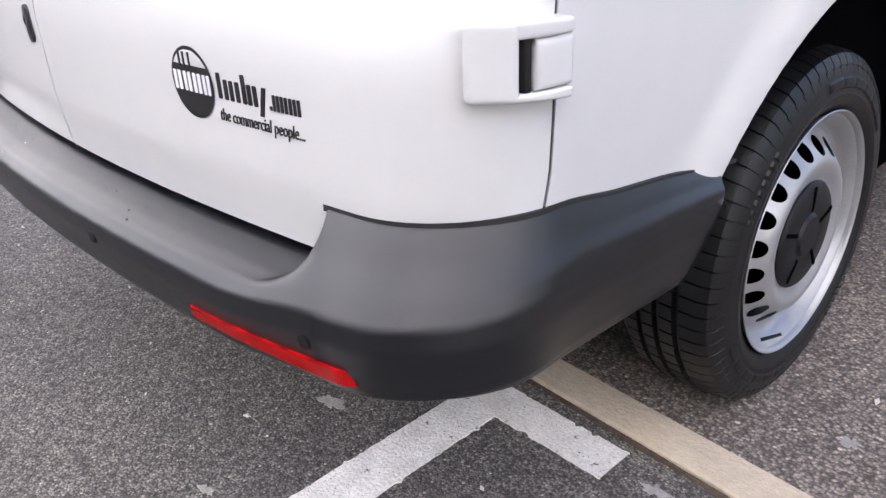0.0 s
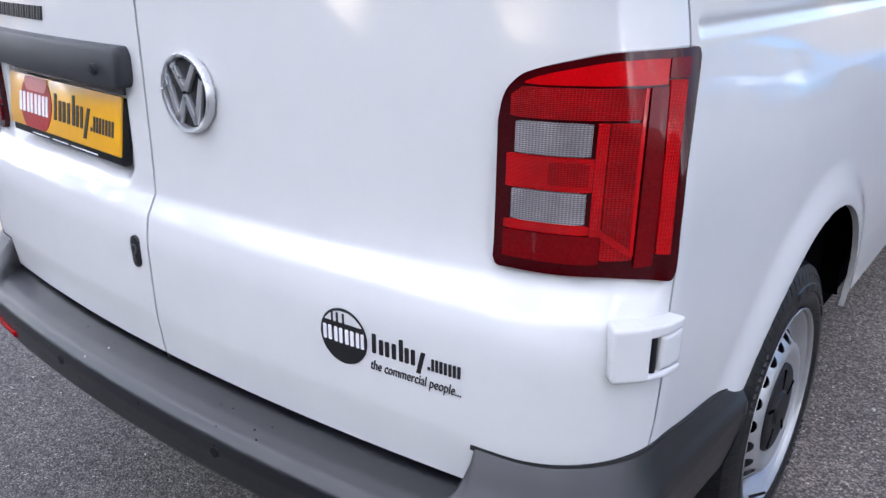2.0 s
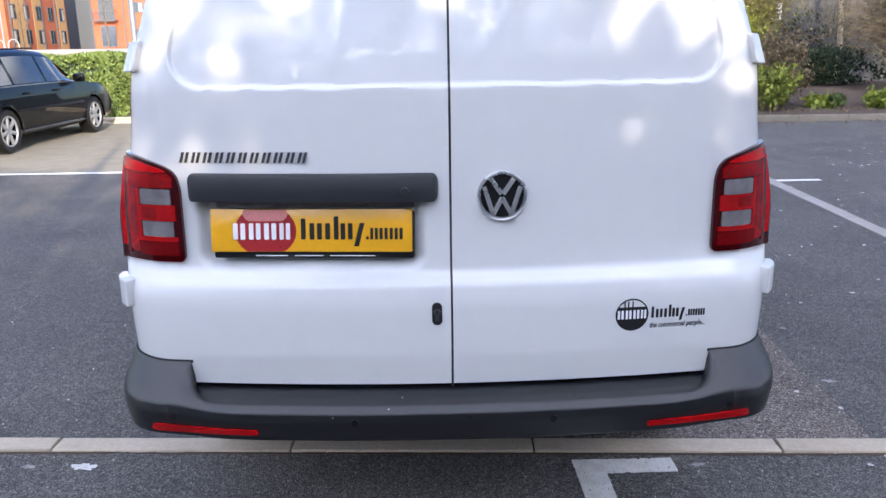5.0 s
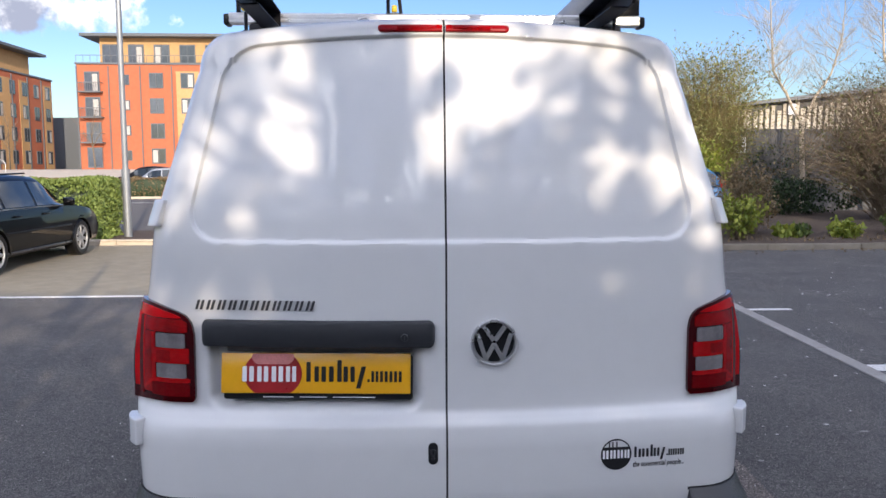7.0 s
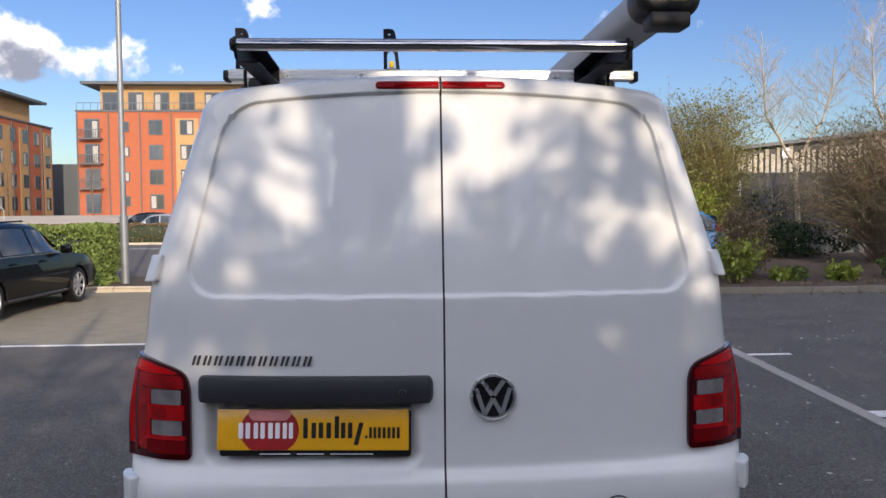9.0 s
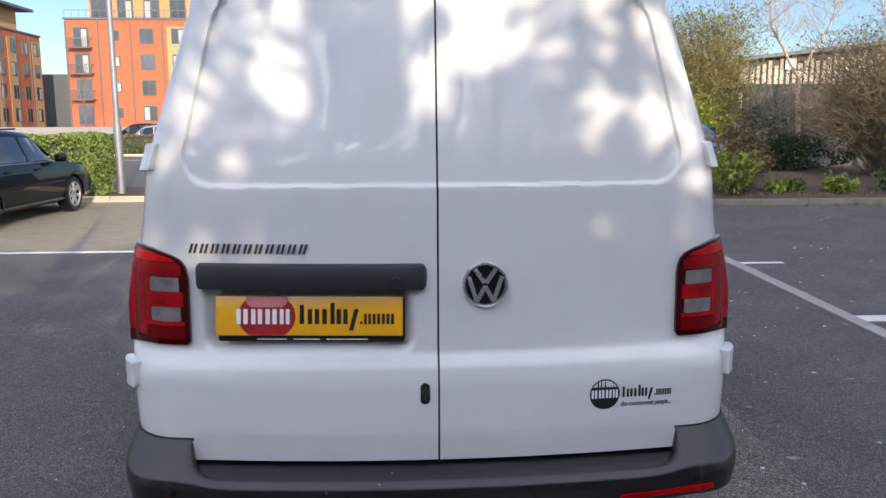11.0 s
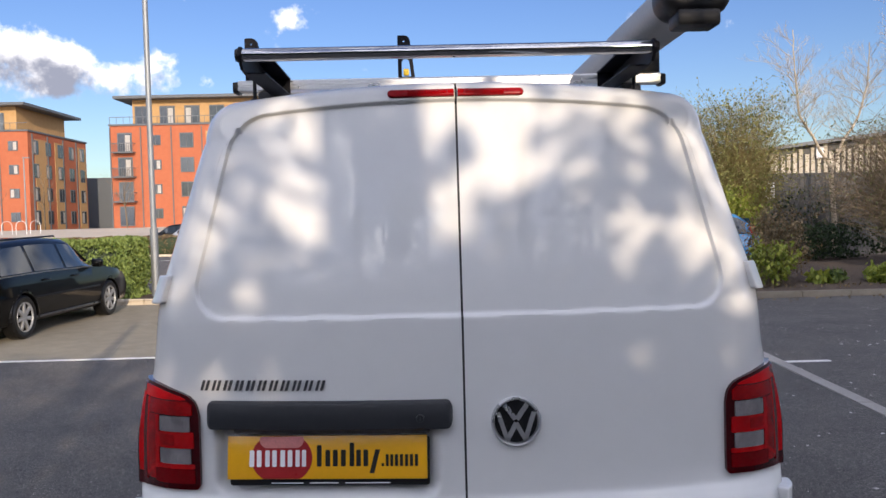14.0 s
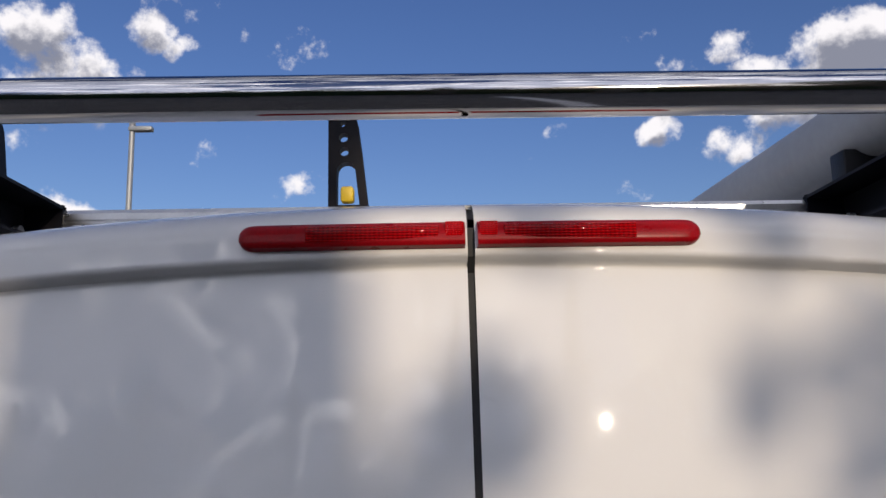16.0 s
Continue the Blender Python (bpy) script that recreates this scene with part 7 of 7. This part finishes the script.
tagged(part("loose_grit", bm, M_GRIT, smooth=False), "loose pale grit and chippings on the tarmac", "grit", kind="stuff")
bm = bmesh.new()
leaf_cloud(bm, [(rngs.uniform(5, 16), rngs.uniform(12.5, 15.0), 0.16) for k in range(900)] + [(rngs.uniform(4, 14), 12.25 - abs(rngs.gauss(0, 0.25)), 0.012) for k in range(160)], 0.06, rngs)
tagged(part("leaf_litter", bm, M_LEAFB, smooth=False), "dry leaf litter on the bed and along the kerb", "leaf litter", kind="stuff")

# ---- unseen trees and hedges behind the camera, placed to shape the shade ----
def leafy_tree(x, y, zc, rx, rz, clumps, seed, trunk_r=0.12, leaf=0.12, small=False):
    rng = random.Random(seed)
    ob = thing("evergreen_tree", "leafy evergreen tree behind the camera, placed to shade the car park", "tree", pose(x, y, 0), "trees along the edge")
    bm = bmesh.new()
    rod_into(bm, (0, 0, -0.2), (0.05, 0, zc - rz * 0.5), trunk_r * 1.2, trunk_r, 12, False)
    rod_into(bm, (0.05, 0, zc - rz * 0.5), (0, 0, zc + rz * 1.2), trunk_r, trunk_r * 0.8, 10, False)
    centres = []
    while len(centres) < clumps:
        p = Vector((rng.uniform(-1, 1), rng.uniform(-1, 1), rng.uniform(-1, 1)))
        if p.length < 1:
            centres.append(Vector((p.x * rx, p.y * 0.8, zc + p.z * rz)))
    for c in centres[::5]:
        rod_into(bm, (0, 0, c.z - 0.35 * abs(c.x) - 0.2), c, 0.025, 0.008, 5, False)
    part("trunk", bm, M_BARK, ob)
    bm = bmesh.new()
    spots = []
    for c in centres:
        r = rng.uniform(0.03, 0.06) if small else rng.uniform(0.07, 0.17)
        for k in range(4 if small else int(90 * r)):
            spots.append(c + Vector((rng.gauss(0, r), rng.gauss(0, r), rng.gauss(0, r * 0.8))))
    leaf_cloud(bm, spots, leaf, rng)
    part("crown", bm, M_LEAFD, ob, smooth=False)


def shading_tree(x, y, trunk_r, spans, seed):
    """A tall tree near the hedge: a stem, forked limbs, and a crown of many small clumps, thicker low down and with sky gaps between.
    spans: (from x, to x, from z, to z, clumps to the square metre) of each part of the crown."""
    rng = random.Random(seed)
    ob = thing("deciduous_tree", "tall broad-leaved tree behind the camera, placed to dapple the van", "tree", pose(x, y, 0), "trees along the edge")
    bm = bmesh.new()
    rod_into(bm, (0, 0, -0.2), (0.02, 0, 2.6), trunk_r * 1.12, trunk_r, 14, False)
    rod_into(bm, (0.02, 0, 2.6), (-0.01, 0, 4.6), trunk_r, trunk_r * 0.92, 14, False)
    rod_into(bm, (-0.01, 0, 4.6), (0.1, 0, 5.6), trunk_r * 0.92, trunk_r * 0.4, 12, False)
    centres = []
    for x0, x1, z0, z1, dense in spans:
        want = int((x1 - x0) * (z1 - z0) * dense)
        while want > 0:
            cx, cz = rng.uniform(x0, x1) - x, rng.uniform(z0, z1)
            patch = noise.noise((cx * 2.6 + seed, cz * 2.6, 1.7)) + 0.5 * noise.noise((cx * 6.0, cz * 6.0 + seed, 0.3))
            if rng.random() > 0.5 + 1.3 * patch:
                continue
            centres.append(Vector((cx, rng.uniform(-0.45, 0.45), cz)))
            want -= 1
    for c in centres[::9]:
        s0 = Vector((0, 0, max(1.5, c.z - 0.5 * abs(c.x) - 0.15)))
        mid = s0.lerp(c, 0.5) + Vector((0, 0, -0.06))
        rod_into(bm, s0, mid, 0.020, 0.012, 5, False)
        rod_into(bm, mid, c, 0.012, 0.004, 5, False)
    part("trunk", bm, M_BARK, ob)
    bm = bmesh.new()
    spots = []
    for c in centres:
        r = rng.uniform(0.014, 0.036)
        for k in range(7):
            spots.append(c + Vector((rng.gauss(0, r), rng.gauss(0, r), rng.gauss(0, r))))
    leaf_cloud(bm, spots, 0.07, rng, 1.5)
    part("crown", bm, M_LEAFD, ob, smooth=False)


for k, (x, zc, rx, rz, n, tr) in enumerate(((-13.0, 4.9, 2.0, 1.0, 130, 0.12), (-9.5, 4.8, 2.0, 1.0, 130, 0.12), (-6.2, 4.9, 1.9, 1.0, 130, 0.12), (-3.0, 4.8, 1.9, 0.95, 120, 0.12), (8.2, 6.8, 2.2, 3.8, 900, 0.13), (11.6, 6.8, 2.2, 3.8, 900, 0.13), (15.2, 6.8, 2.2, 3.8, 900, 0.13), (19.0, 6.8, 2.2, 3.8, 900, 0.13))):
    leafy_tree(x, -11.3 + 0.3 * math.sin(7.0 * k), zc, rx, rz, n, 60 + k, tr, leaf=0.11 if k < 4 else 0.22)
# stems and crown spans are set by the dapple they cast on the doors
shading_tree(1.75, -6.8, 0.150, ((0.75, 1.50, 3.62, 4.45, 195), (0.75, 1.52, 3.22, 3.62, 165), (0.6, 1.55, 2.98, 3.24, 170), (1.50, 1.95, 3.30, 3.66, 340), (1.75, 2.10, 3.30, 3.66, 300), (1.85, 2.05, 3.95, 4.6, 120)), 61)
shading_tree(3.35, -6.9, 0.060, ((2.10, 3.1, 3.68, 4.5, 126), (2.02, 3.1, 3.32, 3.72, 215), (1.55, 2.95, 3.0, 3.36, 420), (2.05, 2.62, 3.18, 3.48, 330)), 62)
shading_tree(0.15, -7.2, 0.085, ((-1.4, 0.8, 3.2, 4.6, 170),), 63)
shading_tree(4.6, -7.1, 0.100, ((3.05, 6.2, 3.1, 4.9, 190),), 64)
# light blockers out of view; their heights set the shade line on the van
hedge("unseen_tall_hedge", "unseen tall dense hedge added to shade the lower van", -24, 2.55, -11.6, -9.8, 0, 4.14, M_LEAFD, 18000, 0.17, 77)
hedge("unseen_tall_hedge", "unseen tall dense hedge, a little higher, added to shade the lower van", 2.3, 26, -11.65, -9.85, 0, 4.72, M_LEAFD, 17000, 0.17, 78)
